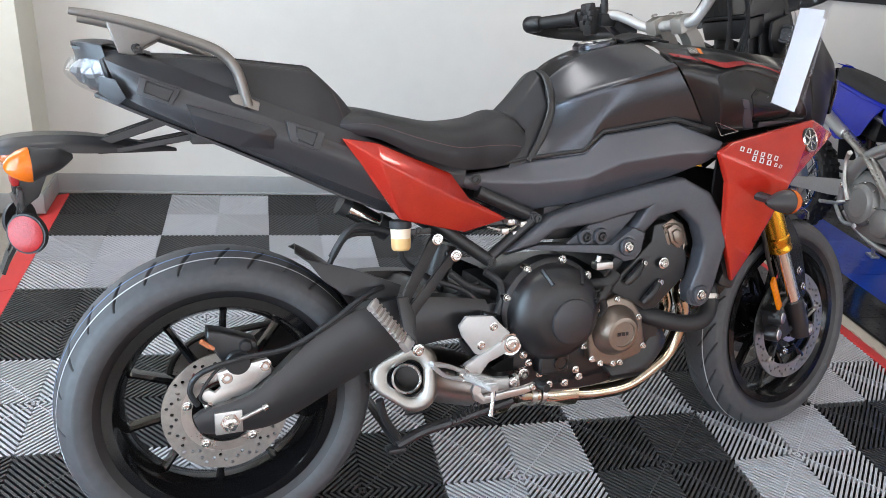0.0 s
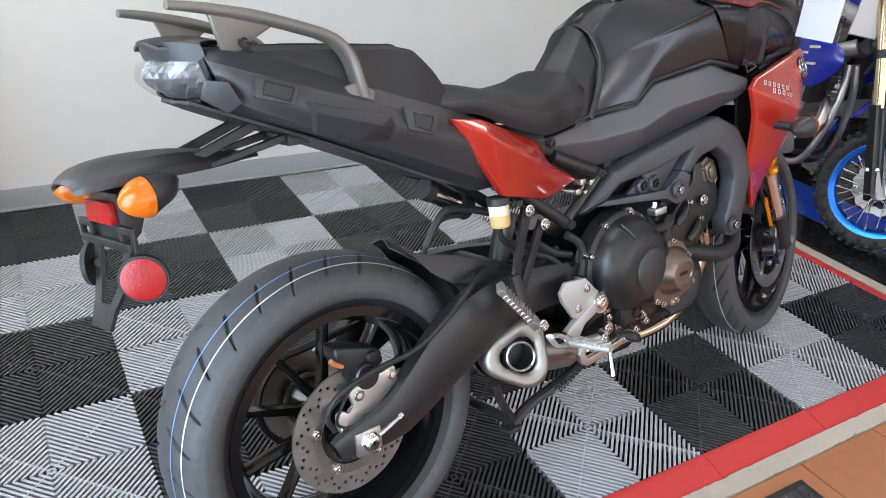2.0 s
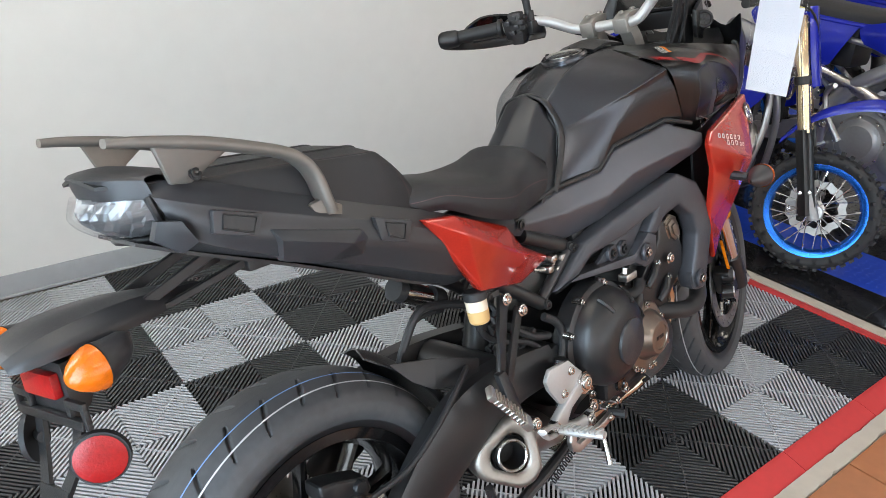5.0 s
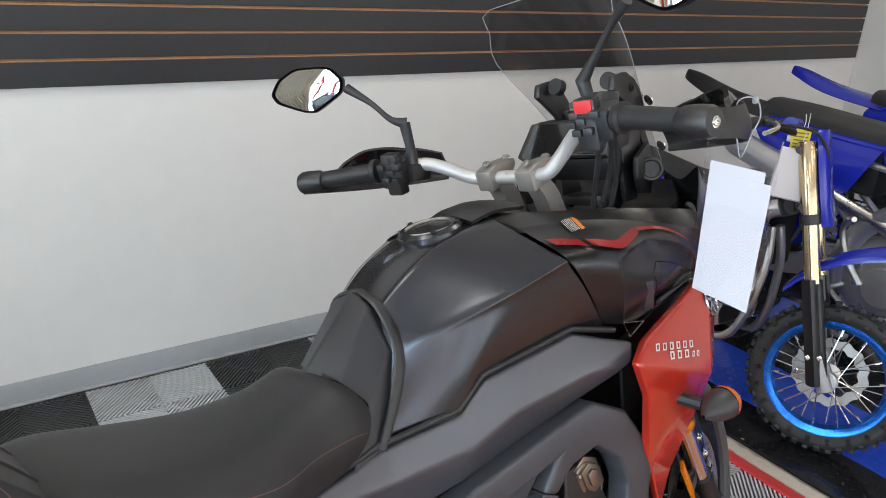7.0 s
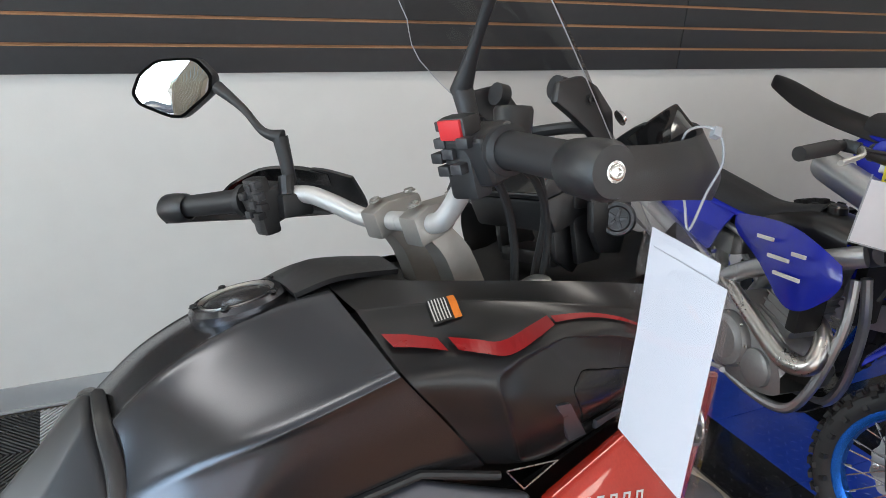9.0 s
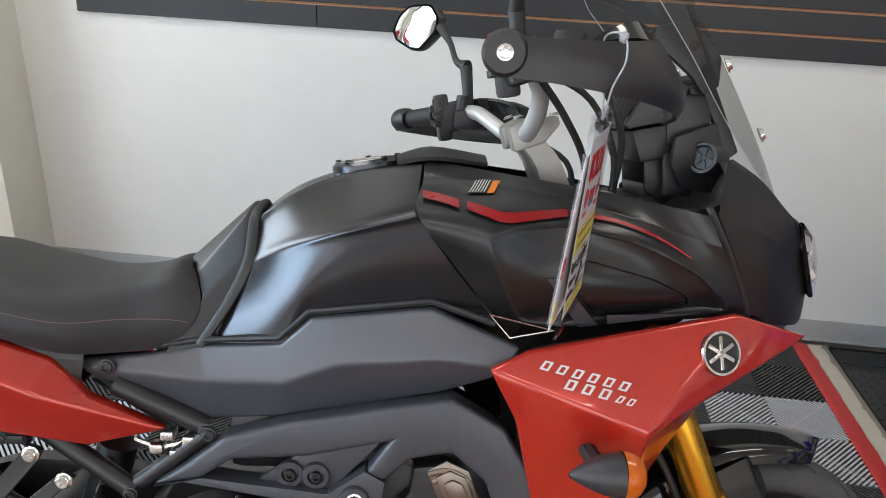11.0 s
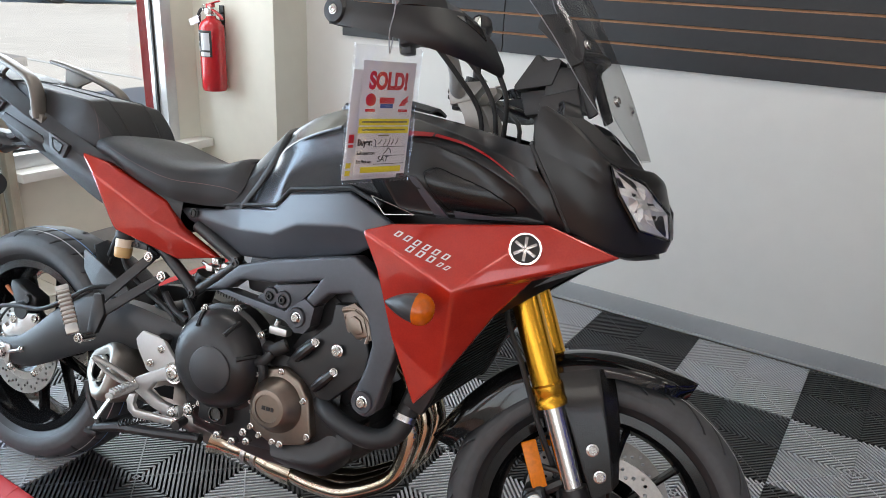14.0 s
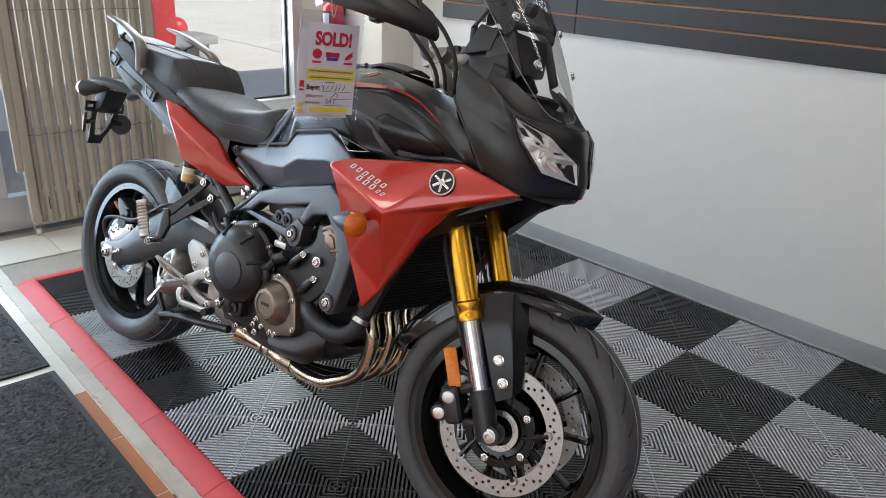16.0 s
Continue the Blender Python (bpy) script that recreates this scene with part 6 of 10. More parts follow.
for flip in (False, True):
    b = facets(wing, [(0, 1, 4), (1, 2, 4), (2, 3, 4), (3, 10, 4), (0, 4, 5), (5, 4, 8, 6), (6, 8, 7), (4, 9, 8), (4, 10, 9)], 0.016, 0.006, 3)
    w = part("side_wing", mirrored(b) if flip else b, "red", moto, "glossy metallic red side fairing wing", angle=28)
    if not flip:
        # badge and model marks
        A, B_, C = Vector(wing[1]), Vector(wing[2]), Vector(wing[4])
        nrm = (B_ - A).cross(C - A).normalized()
        nrm = nrm if nrm.y < 0 else -nrm
        ex = (B_ - A).normalized()
        def on_wing(x, z):
            t = ((x - A.x) * (C.z - A.z) - (z - A.z) * (C.x - A.x)) / ((B_.x - A.x) * (C.z - A.z) - (B_.z - A.z) * (C.x - A.x))
            s = ((x - A.x) - t * (B_.x - A.x)) / (C.x - A.x)
            return A + t * (B_ - A) + s * (C - A)
        c = on_wing(1.334, 0.828)
        c.y = -0.2125
        n2 = (Vector(wing[3]) - Vector(wing[2])).cross(Vector(wing[4]) - Vector(wing[2])).normalized()
        n2 = n2 if n2.y < 0 else -n2
        nb = (n2 + nrm).normalized()
        badge = part("badge", lathe([(0, 0.004), (0.0245, 0.0045), (0.0255, 0.006), (0.028, 0.006), (0.029, 0.002), (0.029, -0.008), (0, -0.008)], toward(c, nb), 36), "black_ink", w, "round black and chrome emblem")
        part("badge_ring", lathe([(0.0245, 0.0045), (0.0252, 0.0072), (0.0282, 0.0072), (0.029, 0.004)], toward(c, nb), 36), "chrome", badge)
        for k in range(3):
            part("badge_bar", moved(box(-0.0215, 0.0215, -0.0028, 0.0028, 0.004, 0.0062, 0.0008), toward(c, nb) @ Matrix.Rotation(radians(30 + 60 * k), 4, "Z")), "chrome", badge)
        # plain slanted bars in place of the model name
        for row, (x0, z0, n, wd, hg) in enumerate(((1.106, 0.8165, 6, 0.0172, 0.0095), (1.136, 0.7950, 3, 0.0188, 0.0105), (1.198, 0.7785, 2, 0.0120, 0.0070))):
            slope = -0.24
            for k in range(n):
                x = x0 + k * wd * 1.14
                z = z0 + (x - x0) * slope
                for dx, sw, top, low in ((-0.22, 0.09, 1, -1), (0.24, 0.09, 1, -1), (0.02, 0.30, 1, 0.62), (0.0, 0.30, -0.62, -1)):
                    q = [on_wing(x + (dx + sx * sw) * wd + sz * 0.004, z + sz * hg / 2 + slope * (dx + sx * sw) * wd) + nrm * 0.0012 for sx, sz in ((-1, low), (1, low), (1, top), (-1, top))]
                    bm = bmesh.new()
                    bm.faces.new([bm.verts.new(p) for p in q])
                    part("mark_bar", bm, "white_ink", w, keep=True)
    inner = facets([(1.10, -0.180, 0.82), (1.36, -0.165, 0.86), (1.47, -0.11, 0.825), (1.34, -0.165, 0.755), (1.27, -0.175, 0.67), (1.19, -0.185, 0.53), (1.15, -0.185, 0.50), (1.08, -0.190, 0.66)], [(0, 1, 2, 3), (0, 3, 4, 7), (7, 4, 5, 6)], 0.006, 0.0)
    part("wing_liner", mirrored(inner) if flip else inner, "plastic", moto)

# front indicators
for sy in (-1, 1):
    rings = []
    for x, r, zz in ((1.128, 0.003, 0.705), (1.145, 0.014, 0.7055), (1.168, 0.024, 0.7055), (1.190, 0.028, 0.705)):
        rings.append([(x, sy * 0.305 + r * math.cos(a), zz + 0.95 * r * math.sin(a)) for a in np.linspace(0, 2 * math.pi, 13)[:-1]])
    ind = part("front_indicator", loft(rings, 4, 3, 0, close=True), "plastic_grey", moto, "teardrop front indicator with amber lens", angle=60)
    part("lens", lathe([(0.0285, 0.0), (0.028, 0.009), (0.024, 0.019), (0.015, 0.026), (0, 0.030)], toward((1.190, sy * 0.305, 0.705), (1, 0, -0.03)), 24), "amber_solid", ind, "ribbed amber lens")
    part("stalk", tube([(1.162, sy * 0.235, 0.712), (1.168, sy * 0.282, 0.706)], 0.011, 8, 1), "hose", ind)

# nose cowl
nose_half = [[(1.394, -0.164, 0.868), (1.360, -0.188, 0.935), (1.320, -0.205, 1.003), (1.318, -0.211, 1.042), (1.322, -0.210, 1.072)],
             [(1.438, -0.148, 0.853), (1.424, -0.168, 0.905), (1.386, -0.188, 0.980), (1.374, -0.192, 1.016), (1.376, -0.188, 1.044)],
             [(1.486, -0.112, 0.842), (1.482, -0.126, 0.900), (1.454, -0.155, 0.950), (1.447, -0.165, 0.978), (1.441, -0.166, 0.996)],
             [(1.530, -0.048, 0.844), (1.530, -0.052, 0.882), (1.512, -0.070, 0.940), (1.500, -0.080, 0.970), (1.484, -0.082, 0.990)],
             [(1.545, 0.0, 0.848), (1.552, 0.0, 0.885), (1.532, 0.0, 0.945), (1.520, 0.0, 0.974), (1.502, 0.0, 0.988)]]
nose_half = [creased(r, (2,), 0.16) for r in nose_half]
nose_rows = nose_half + [[(x, -y, z) for x, y, z in r] for r in nose_half[-2::-1]]
part("nose_cowl", loft(nose_rows, 6, 4, 0), "fairing", moto, "satin black nose cowl with twin headlights", angle=50)
part("nose_chin", loft([[(1.40, -0.155, 0.862), (1.42, 0, 0.845), (1.40, 0.155, 0.862)], [(1.472, -0.100, 0.842), (1.480, 0, 0.830), (1.472, 0.100, 0.842)], [(1.520, -0.03, 0.848), (1.532, 0, 0.842), (1.520, 0.03, 0.848)]], 4, 5, 0.010), "plastic", moto)
for flip in (False, True):
    # seam between cheek and upper fairing, and the edge of the centre cowl under the screen
    b = tube([(1.392, -0.160, 0.866), (1.356, -0.184, 0.935), (1.317, -0.199, 1.000), (1.314, -0.190, 1.010)], 0.0052, 8, 4)
    part("cheek_seam", mirrored(b) if flip else b, "black_ink", moto)
    b = loft([[(1.322, -0.210, 1.072), (1.376, -0.188, 1.044), (1.441, -0.166, 0.996), (1.484, -0.082, 0.990), (1.502, 0, 0.988)], [(1.334, -0.198, 1.073), (1.386, -0.176, 1.045), (1.440, -0.150, 0.999), (1.478, -0.078, 0.993), (1.496, 0, 0.991)], [(1.345, -0.160, 1.050), (1.388, -0.138, 1.030), (1.430, -0.110, 1.004), (1.462, -0.060, 0.995), (1.480, 0, 0.992)], [(1.345, -0.120, 1.075), (1.385, -0.100, 1.062), (1.425, -0.080, 1.035), (1.448, -0.045, 1.024), (1.458, 0, 1.020)]], 4, 4, 0)
    part("screen_base", mirrored(b) if flip else b, "plastic", moto, "black plastic trim at the foot of the screen")
for sy in (-1, 1):
    H = [Vector(p) for p in ((1.443, sy * 0.166, 0.990), (1.461, sy * 0.152, 0.944), (1.499, sy * 0.110, 0.884), (1.544, sy * 0.022, 0.870), (1.536, sy * 0.026, 0.918), (1.494, sy * 0.100, 0.966))]
    out = Vector((0.62, sy * 0.72, 0.30)).normalized()
    H = [p + out * 0.0045 for p in H]
    bm = bmesh.new()
    ctr = sum(H, Vector()) / 6 + out * 0.012
    vs = [bm.verts.new(p + out * 0.007) for p in H]
    cc = bm.verts.new(ctr + out * 0.004)
    for i in range(6):
        bm.faces.new((vs[i], vs[(i + 1) % 6], cc))
    bmesh.ops.subdivide_edges(bm, edges=bm.edges, cuts=1, use_grid_fill=True)
    hl = part("headlight", bm, "lens", moto, "clear headlight with chrome facets", angle=80)
    part("bezel", tube([p + out * 0.001 for p in H], 0.0036, 8, 1, closed=True, smooth=False), "gloss_black", hl)
    # chrome reflector: rings of uneven facets
    bm = bmesh.new()
    rng = random.Random(9)
    rim_line = [H[i].lerp(H[(i + 1) % 6], f) for i in range(6) for f in (0.0, 0.33, 0.67)]
    rings = [[bm.verts.new(p + out * 0.002) for p in rim_line]]
    for f in (0.30, 0.58, 0.82):
        rings.append([bm.verts.new(p.lerp(ctr, min(0.95, f + rng.uniform(-0.08, 0.08))) - out * (0.004 + rng.uniform(-0.009, 0.009))) for p in rim_line])
    for A_, B2 in zip(rings, rings[1:]):
        for i in range(18):
            j = (i + 1) % 18
            bm.faces.new((A_[i], A_[j], B2[i]))
            bm.faces.new((A_[j], B2[j], B2[i]))
    bm.faces.new(rings[-1])
    part("reflector", bm, "lamp_inner", hl, angle=1)
    for f in (0.35, 0.68):
        q = H[0] * (1 - f) + H[3] * f + out * 0.004
        part("lamp_bulb", lathe([(0, 0.003), (0.007, 0.002), (0.009, -0.002), (0.009, -0.006)], toward(q, out), 16), "dark_bolt", hl)

# windscreen
screen_rows = []
for zc, xc, w, xe, ze in ((1.405, 1.232, 0.120, 1.186, 1.392), (1.365, 1.272, 0.138, 1.200, 1.350), (1.310, 1.316, 0.148, 1.222, 1.295), (1.220, 1.376, 0.122, 1.298, 1.205), (1.140, 1.424, 0.104, 1.358, 1.125), (1.070, 1.460, 0.088, 1.414, 1.060), (1.010, 1.488, 0.058, 1.464, 1.006)):
    screen_rows.append([(xe, -w, ze), (xc - (xc - xe) * 0.28, -w * 0.55, zc - (zc - ze) * 0.3), (xc, 0, zc), (xc - (xc - xe) * 0.28, w * 0.55, zc - (zc - ze) * 0.3), (xe, w, ze)])
ws = part("windscreen", loft(screen_rows, 5, 5, 0.0), "screen", moto, "lightly tinted clear windscreen", angle=60)
# rim highlight of the screen, drawn as a thin pale line
part("screen_edge", tube([Vector(r[0]) for r in screen_rows] + [Vector(r[-1]) for r in screen_rows[::-1]], 0.0007, 6, 3, closed=True), "seam", ws)
for y, z, x in ((-0.098, 1.196, 1.350), (-0.080, 1.105, 1.415), (0.098, 1.196, 1.350), (0.080, 1.105, 1.415)):
    part("screen_screw", bolt((x + 0.006, y, z), (0.8, y * 3, 0.4), 0.008, 0.006), "chrome", ws)
# cockpit
part("instrument_hood", plate([(1.227, 1.112), (1.232, 1.106), (1.300, 1.122), (1.312, 1.166), (1.304, 1.172), (1.280, 1.164), (1.267, 1.176), (1.262, 1.174)], -0.088, 0.088, 0.005), "plastic", moto, "black instrument hood")
for sy in (-1, 1):
    # uprights that carry the screen, each with a knob
    b = plate([(1.256, 1.222), (1.262, 1.246), (1.300, 1.252), (1.326, 1.238), (1.352, 1.206), (1.352, 1.168), (1.330, 1.156), (1.312, 1.180), (1.282, 1.204)], sy * 0.078, sy * 0.092, 0.004)
    up_ = part("screen_upright", b, "plastic", moto, "black upright that carries the screen")
    part("upright_bolt", bolt((1.312, sy * 0.092, 1.222), (0, sy, 0), 0.006, 0.004), "dark_bolt", up_)
    part("height_knob", tube([(1.300, sy * 0.060, 1.236), (1.284, sy * 0.060, 1.240)], 0.016, 16, 1), "hose", up_)
part("screen_crossbar", join(tube([(1.345, -0.085, 1.180), (1.372, 0, 1.186), (1.345, 0.085, 1.180)], 0.009, 10, 4), box(1.318, 1.345, -0.075, 0.075, 1.155, 1.170, 0.004)), "plastic", moto)
part("side_display", facets([(1.240, 0.122, 1.108), (1.262, 0.096, 1.172), (1.284, 0.062, 1.178), (1.268, 0.050, 1.100), (1.246, 0.090, 1.090)], [(0, 1, 2, 3, 4)], 0.012, 0.004, 2), "plastic", moto)
part("instrument_face", moved(box(-0.002, 0.002, -0.080, 0.080, -0.032, 0.032, 0.0015), pose(1.2435, 0, 1.142, 0, 30, 0)), "gloss_black", moto)
part("instrument_body", join(box(1.285, 1.350, -0.085, 0.085, 1.085, 1.158, 0.012), plate([(1.238, 1.104), (1.300, 1.118), (1.345, 1.104), (1.318, 1.076), (1.255, 1.060)], -0.080, 0.080, 0.006)), "plastic", moto)
part("instrument_stay", join(plate([(1.268, 1.064), (1.318, 1.074), (1.335, 1.03), (1.300, 1.0), (1.272, 1.02)], -0.060, -0.050, 0.003), plate([(1.268, 1.064), (1.318, 1.074), (1.335, 1.03), (1.300, 1.0), (1.272, 1.02)], 0.050, 0.060, 0.003), box(1.27, 1.32, -0.05, 0.05, 1.01, 1.03, 0.003)), "plastic", moto)
part("cockpit_shelf", loft([[(1.06, -0.14, 1.015), (1.06, 0, 0.99), (1.06, 0.14, 1.015)], [(1.20, -0.15, 1.005), (1.20, 0, 0.98), (1.20, 0.15, 1.005)], [(1.33, -0.16, 1.00), (1.34, 0, 0.99), (1.33, 0.16, 1.00)], [(1.38, -0.13, 1.04), (1.42, 0, 1.04), (1.38, 0.13, 1.04)]], 4, 5, 0.008), "plastic", moto)
for sy in (-1, 1):
    part("screen_bracket", plate([(1.322, 1.190), (1.330, 1.193), (1.347, 1.178), (1.392, 1.080), (1.376, 1.068), (1.330, 1.168)], sy * 0.070, sy * 0.084, 0.004), "plastic", moto, "black screen adjuster bracket")
    part("cockpit_brace", plate([(1.285, 1.080), (1.318, 1.098), (1.345, 1.060), (1.330, 1.015), (1.290, 1.015)], sy * 0.080, sy * 0.070, 0.004), "plastic", moto)
SOCKET = (1.338, -0.106, 1.070)
part("socket_panel", facets([(1.290, -0.112, 1.098), (1.352, -0.098, 1.120), (1.372, -0.094, 1.060), (1.352, -0.096, 1.022), (1.306, -0.106, 1.030), (1.288, -0.112, 1.060)], [(0, 1, 2, 3, 4, 5)], 0.012, 0.003), "plastic", moto, "black cockpit side panel")
sock = part("power_socket", lathe([(0, 0.010), (0.015, 0.010), (0.017, 0.013), (0.021, 0.013), (0.023, 0.009), (0.023, -0.02)], toward(SOCKET, (-0.75, -0.62, 0.15)), 24), "plastic", moto)
part("socket_flap", join(*[moved(box(0.003, 0.013, -0.002, 0.002, 0.0095, 0.012, 0.0006), toward(SOCKET, (-0.75, -0.62, 0.15)) @ Matrix.Rotation(radians(72 * k), 4, "Z")) for k in range(5)]), "plastic_grey", sock)

# ---- chassis ----
def flare(bm, x0, x1, y0, y1):
    """Shears a plate so that its side runs from y0 at x0 to y1 at x1."""
    for v in bm.verts:
        v.co.y += y0 + (y1 - y0) * (v.co.x - x0) / (x1 - x0)
    return bm


frame_top = [(0.590, 0.594), (0.640, 0.630), (0.692, 0.673), (0.780, 0.701), (0.920, 0.735), (0.998, 0.752), (1.066, 0.717), (1.106, 0.655), (1.117, 0.590), (1.100, 0.513), (1.086, 0.462), (1.066, 0.447), (1.042, 0.455), (1.035, 0.490), (1.054, 0.543), (1.062, 0.592), (1.044, 0.641), (0.999, 0.678), (0.945, 0.664), (0.912, 0.630), (0.886, 0.640), (0.918, 0.686), (0.809, 0.656), (0.702, 0.642), (0.662, 0.612)]
frame_low = [(0.592, 0.592), (0.662, 0.611), (0.835, 0.604), (0.885, 0.641), (0.912, 0.628), (0.906, 0.588), (0.892, 0.570), (0.868, 0.566), (0.839, 0.584), (0.635, 0.603)]
for flip in (False, True):
    b = flare(plate(frame_top, 0.0, 0.045, 0.008, 3), 0.6, 1.08, -0.130, -0.208)
    fr = part("frame_spar", mirrored(b) if flip else b, "frame", moto, "grey cast aluminium frame spar", angle=40)
    b = flare(plate(frame_low, 0.0015, 0.040, 0.007, 3), 0.6, 1.08, -0.130, -0.208)
    part("frame_lower_arm", mirrored(b) if flip else b, "frame", fr)
    b = flare(plate([(0.735, 0.606), (0.79, 0.648), (0.905, 0.676), (0.84, 0.602)], 0.020, 0.030, 0.002), 0.6, 1.08, -0.130, -0.208)
    part("frame_web", mirrored(b) if flip else b, "frame", fr)
    for x, z, r, dy, m_ in ((0.782, 0.622, 0.011, 0.018, "engine"), (0.818, 0.622, 0.011, 0.018, "engine"), (0.872, 0.600, 0.012, -0.002, "chrome"), (1.060, 0.478, 0.013, -0.003, "chrome")):
        y = -0.130 - 0.078 * (x - 0.6) / 0.48 + dy
        b = bolt((x, y, z), (0, -1, 0), r * 0.72, 0.009)
        part("frame_bolt", mirrored(b) if flip else b, m_, fr)
        b = lathe([(r * 1.05, 0.0), (r * 1.05, 0.004), (r * 1.6, 0.004), (r * 1.75, 0.001), (r * 1.75, -0.004)], toward((x, y - 0.001, z), (0, -1, 0)), 22)
        part("bolt_seat", mirrored(b) if flip else b, "frame", fr)
    b = flare(join(tube([(1.060, 0.020, 0.478), (1.060, 0.005, 0.478)], 0.030, 18, 1)), 0.6, 1.08, -0.130, -0.208)
    part("frame_boss", mirrored(b) if flip else b, "frame", fr)
    # subframe tubes
    for a, c, r in (((0.535, -0.098, 0.730), (0.662, -0.104, 0.672), 0.015), ((0.430, -0.105, 0.672), (0.560, -0.112, 0.580), 0.014), ((0.555, -0.108, 0.580), (0.668, -0.112, 0.668), 0.012)):
        b = join(tube([a, c], r, 12, 1), bolt((c[0], c[1] - r, c[2]), (0, -1, 0), 0.008, 0.006))
        part("subframe_tube", mirrored(b) if flip else b, "swing", fr)

# swingarm
def arm(sy):
    rows = []
    for x, z, h, y, w in ((-0.060, 0.313, 0.016, 0.128, 0.010), (-0.03, 0.316, 0.026, 0.128, 0.013), (0.05, 0.326, 0.036, 0.128, 0.018), (0.10, 0.348, 0.044, 0.126, 0.020), (0.20, 0.412, 0.058, 0.124, 0.022), (0.30, 0.455, 0.060, 0.122, 0.024), (0.42, 0.470, 0.050, 0.115, 0.026), (0.56, 0.455, 0.044, 0.110, 0.026)):
        s = -0.35
        rows.append([(x + s * dz * h, sy * (y + dy * w), z + dz * h) for dy, dz in ((-1, -0.7), (-0.7, -1), (0.7, -1), (1, -0.7), (1.05, 0), (1, 0.7), (0.7, 1), (-0.7, 1), (-1, 0.7), (-1.0, 0))])
    return loft(rows, 5, 1, 0, close=True)


swing = part("swingarm", join(arm(-1), arm(1), tube([(0.42, -0.10, 0.47), (0.42, 0.10, 0.47)], 0.045, 14, 1), lathe([(0.0, -0.135), (0.036, -0.135), (0.036, 0.135), (0.0, 0.135)], pose(0.56, 0, 0.455) @ AXES_Y, 20)), "swing", moto, "satin black cast swingarm", angle=40)
for sy in (-1, 1):
    adj = part("chain_adjuster", join(box(-0.028, 0.024, sy * 0.143 - 0.005, sy * 0.143 + 0.006, 0.292, 0.338, 0.003), tube([(0.02, sy * 0.146, 0.318), (0.068, sy * 0.146, 0.336)], 0.0045, 8, 1)), "alloy", swing, "bright alloy chain adjuster block")
    part("axle_nut", join(lathe([(0, 0.0), (0.019, 0.0), (0.019, 0.004), (0.0145, 0.004), (0.0145, 0.014), (0.010, 0.016), (0.006, 0.016), (0.006, 0.002)], toward((0, sy * 0.148, 0.316), (0, sy, 0)), 6)), "chrome", adj)
    part("adjuster_nut", bolt((0.064, sy * 0.146, 0.335), (0.94, 0, 0.34), 0.007, 0.010), "chrome", adj)
# rear caliper, bracket and hose
cal = part("rear_caliper", join(
    plate([(-0.030, 0.494), (0.002, 0.486), (0.062, 0.462), (0.066, 0.437), (0.044, 0.420), (0.058, 0.396), (0.041, 0.381), (0.012, 0.392), (-0.008, 0.432), (-0.032, 0.470)], -0.116, -0.070, 0.008, 3),
    lathe([(0, 0.0), (0.022, 0.0), (0.025, -0.004), (0.025, -0.022)], toward((0.024, -0.126, 0.424), (0, -1, 0)), 24),
    lathe([(0, 0.0), (0.010, 0.0), (0.012, -0.004), (0.012, -0.022)], toward((0.040, -0.124, 0.456), (0, -1, 0)), 18)), "engine", moto, "dark grey rear brake caliper")
part("caliper_bracket", plate([(0.080, 0.426), (0.087, 0.395), (0.058, 0.375), (0.036, 0.357), (0.009, 0.355), (-0.008, 0.342), (-0.018, 0.329), (-0.040, 0.330), (-0.048, 0.354), (-0.045, 0.373), (-0.033, 0.378), (-0.023, 0.370), (-0.011, 0.378), (-0.018, 0.409), (0.001, 0.414)], -0.124, -0.112, 0.003), "alloy", cal, "bright alloy caliper bracket")
for x, z, r in ((0.001, 0.397, 0.011), (0.074, 0.412, 0.010), (-0.034, 0.345, 0.008)):
    part("caliper_bolt", bolt((x, -0.118, z), (0, -1, 0), r, 0.010), "chrome", cal)
part("bleed_cap", tube([(-0.018, -0.112, 0.456), (-0.030, -0.114, 0.464), (-0.042, -0.116, 0.475)], 0.005, 8, 2), "copper_cap", cal, "small copper brown bleed nipple cap")
part("brake_hose", tube([(-0.055, -0.125, 0.350), (-0.068, -0.130, 0.385), (-0.045, -0.138, 0.420), (0.03, -0.140, 0.440), (0.12, -0.146, 0.452), (0.20, -0.146, 0.492), (0.27, -0.138, 0.535), (0.32, -0.115, 0.545)], 0.0055, 8, 6), "hose", moto)
part("sensor_wire", tube([(-0.03, -0.125, 0.345), (-0.05, -0.128, 0.37), (0.0, -0.132, 0.43), (0.10, -0.140, 0.443), (0.20, -0.142, 0.484), (0.27, -0.134, 0.527)], 0.003, 6, 6), "hose", moto)
# chain and rear sprocket on the far side
chain = part("drive_chain", tube([(0.10 * math.cos(a), 0.098, 0.315 + 0.10 * math.sin(a)) for a in np.linspace(radians(80), radians(285), 12)] + [(0.30, 0.098, 0.29), (0.58, 0.098, 0.405), (0.61, 0.098, 0.44), (0.58, 0.098, 0.475), (0.30, 0.098, 0.44)], 0.008, 8, 4, closed=True), "dark_bolt", moto)
part("sprocket", plate([(r * math.cos(radians(a)), 0.315 + r * math.sin(radians(a))) for a, r in [(2.0 * k, 0.101 if k % 4 < 2 else 0.092) for k in range(180)]], 0.0945, 0.0995, 0), "steel", moto)
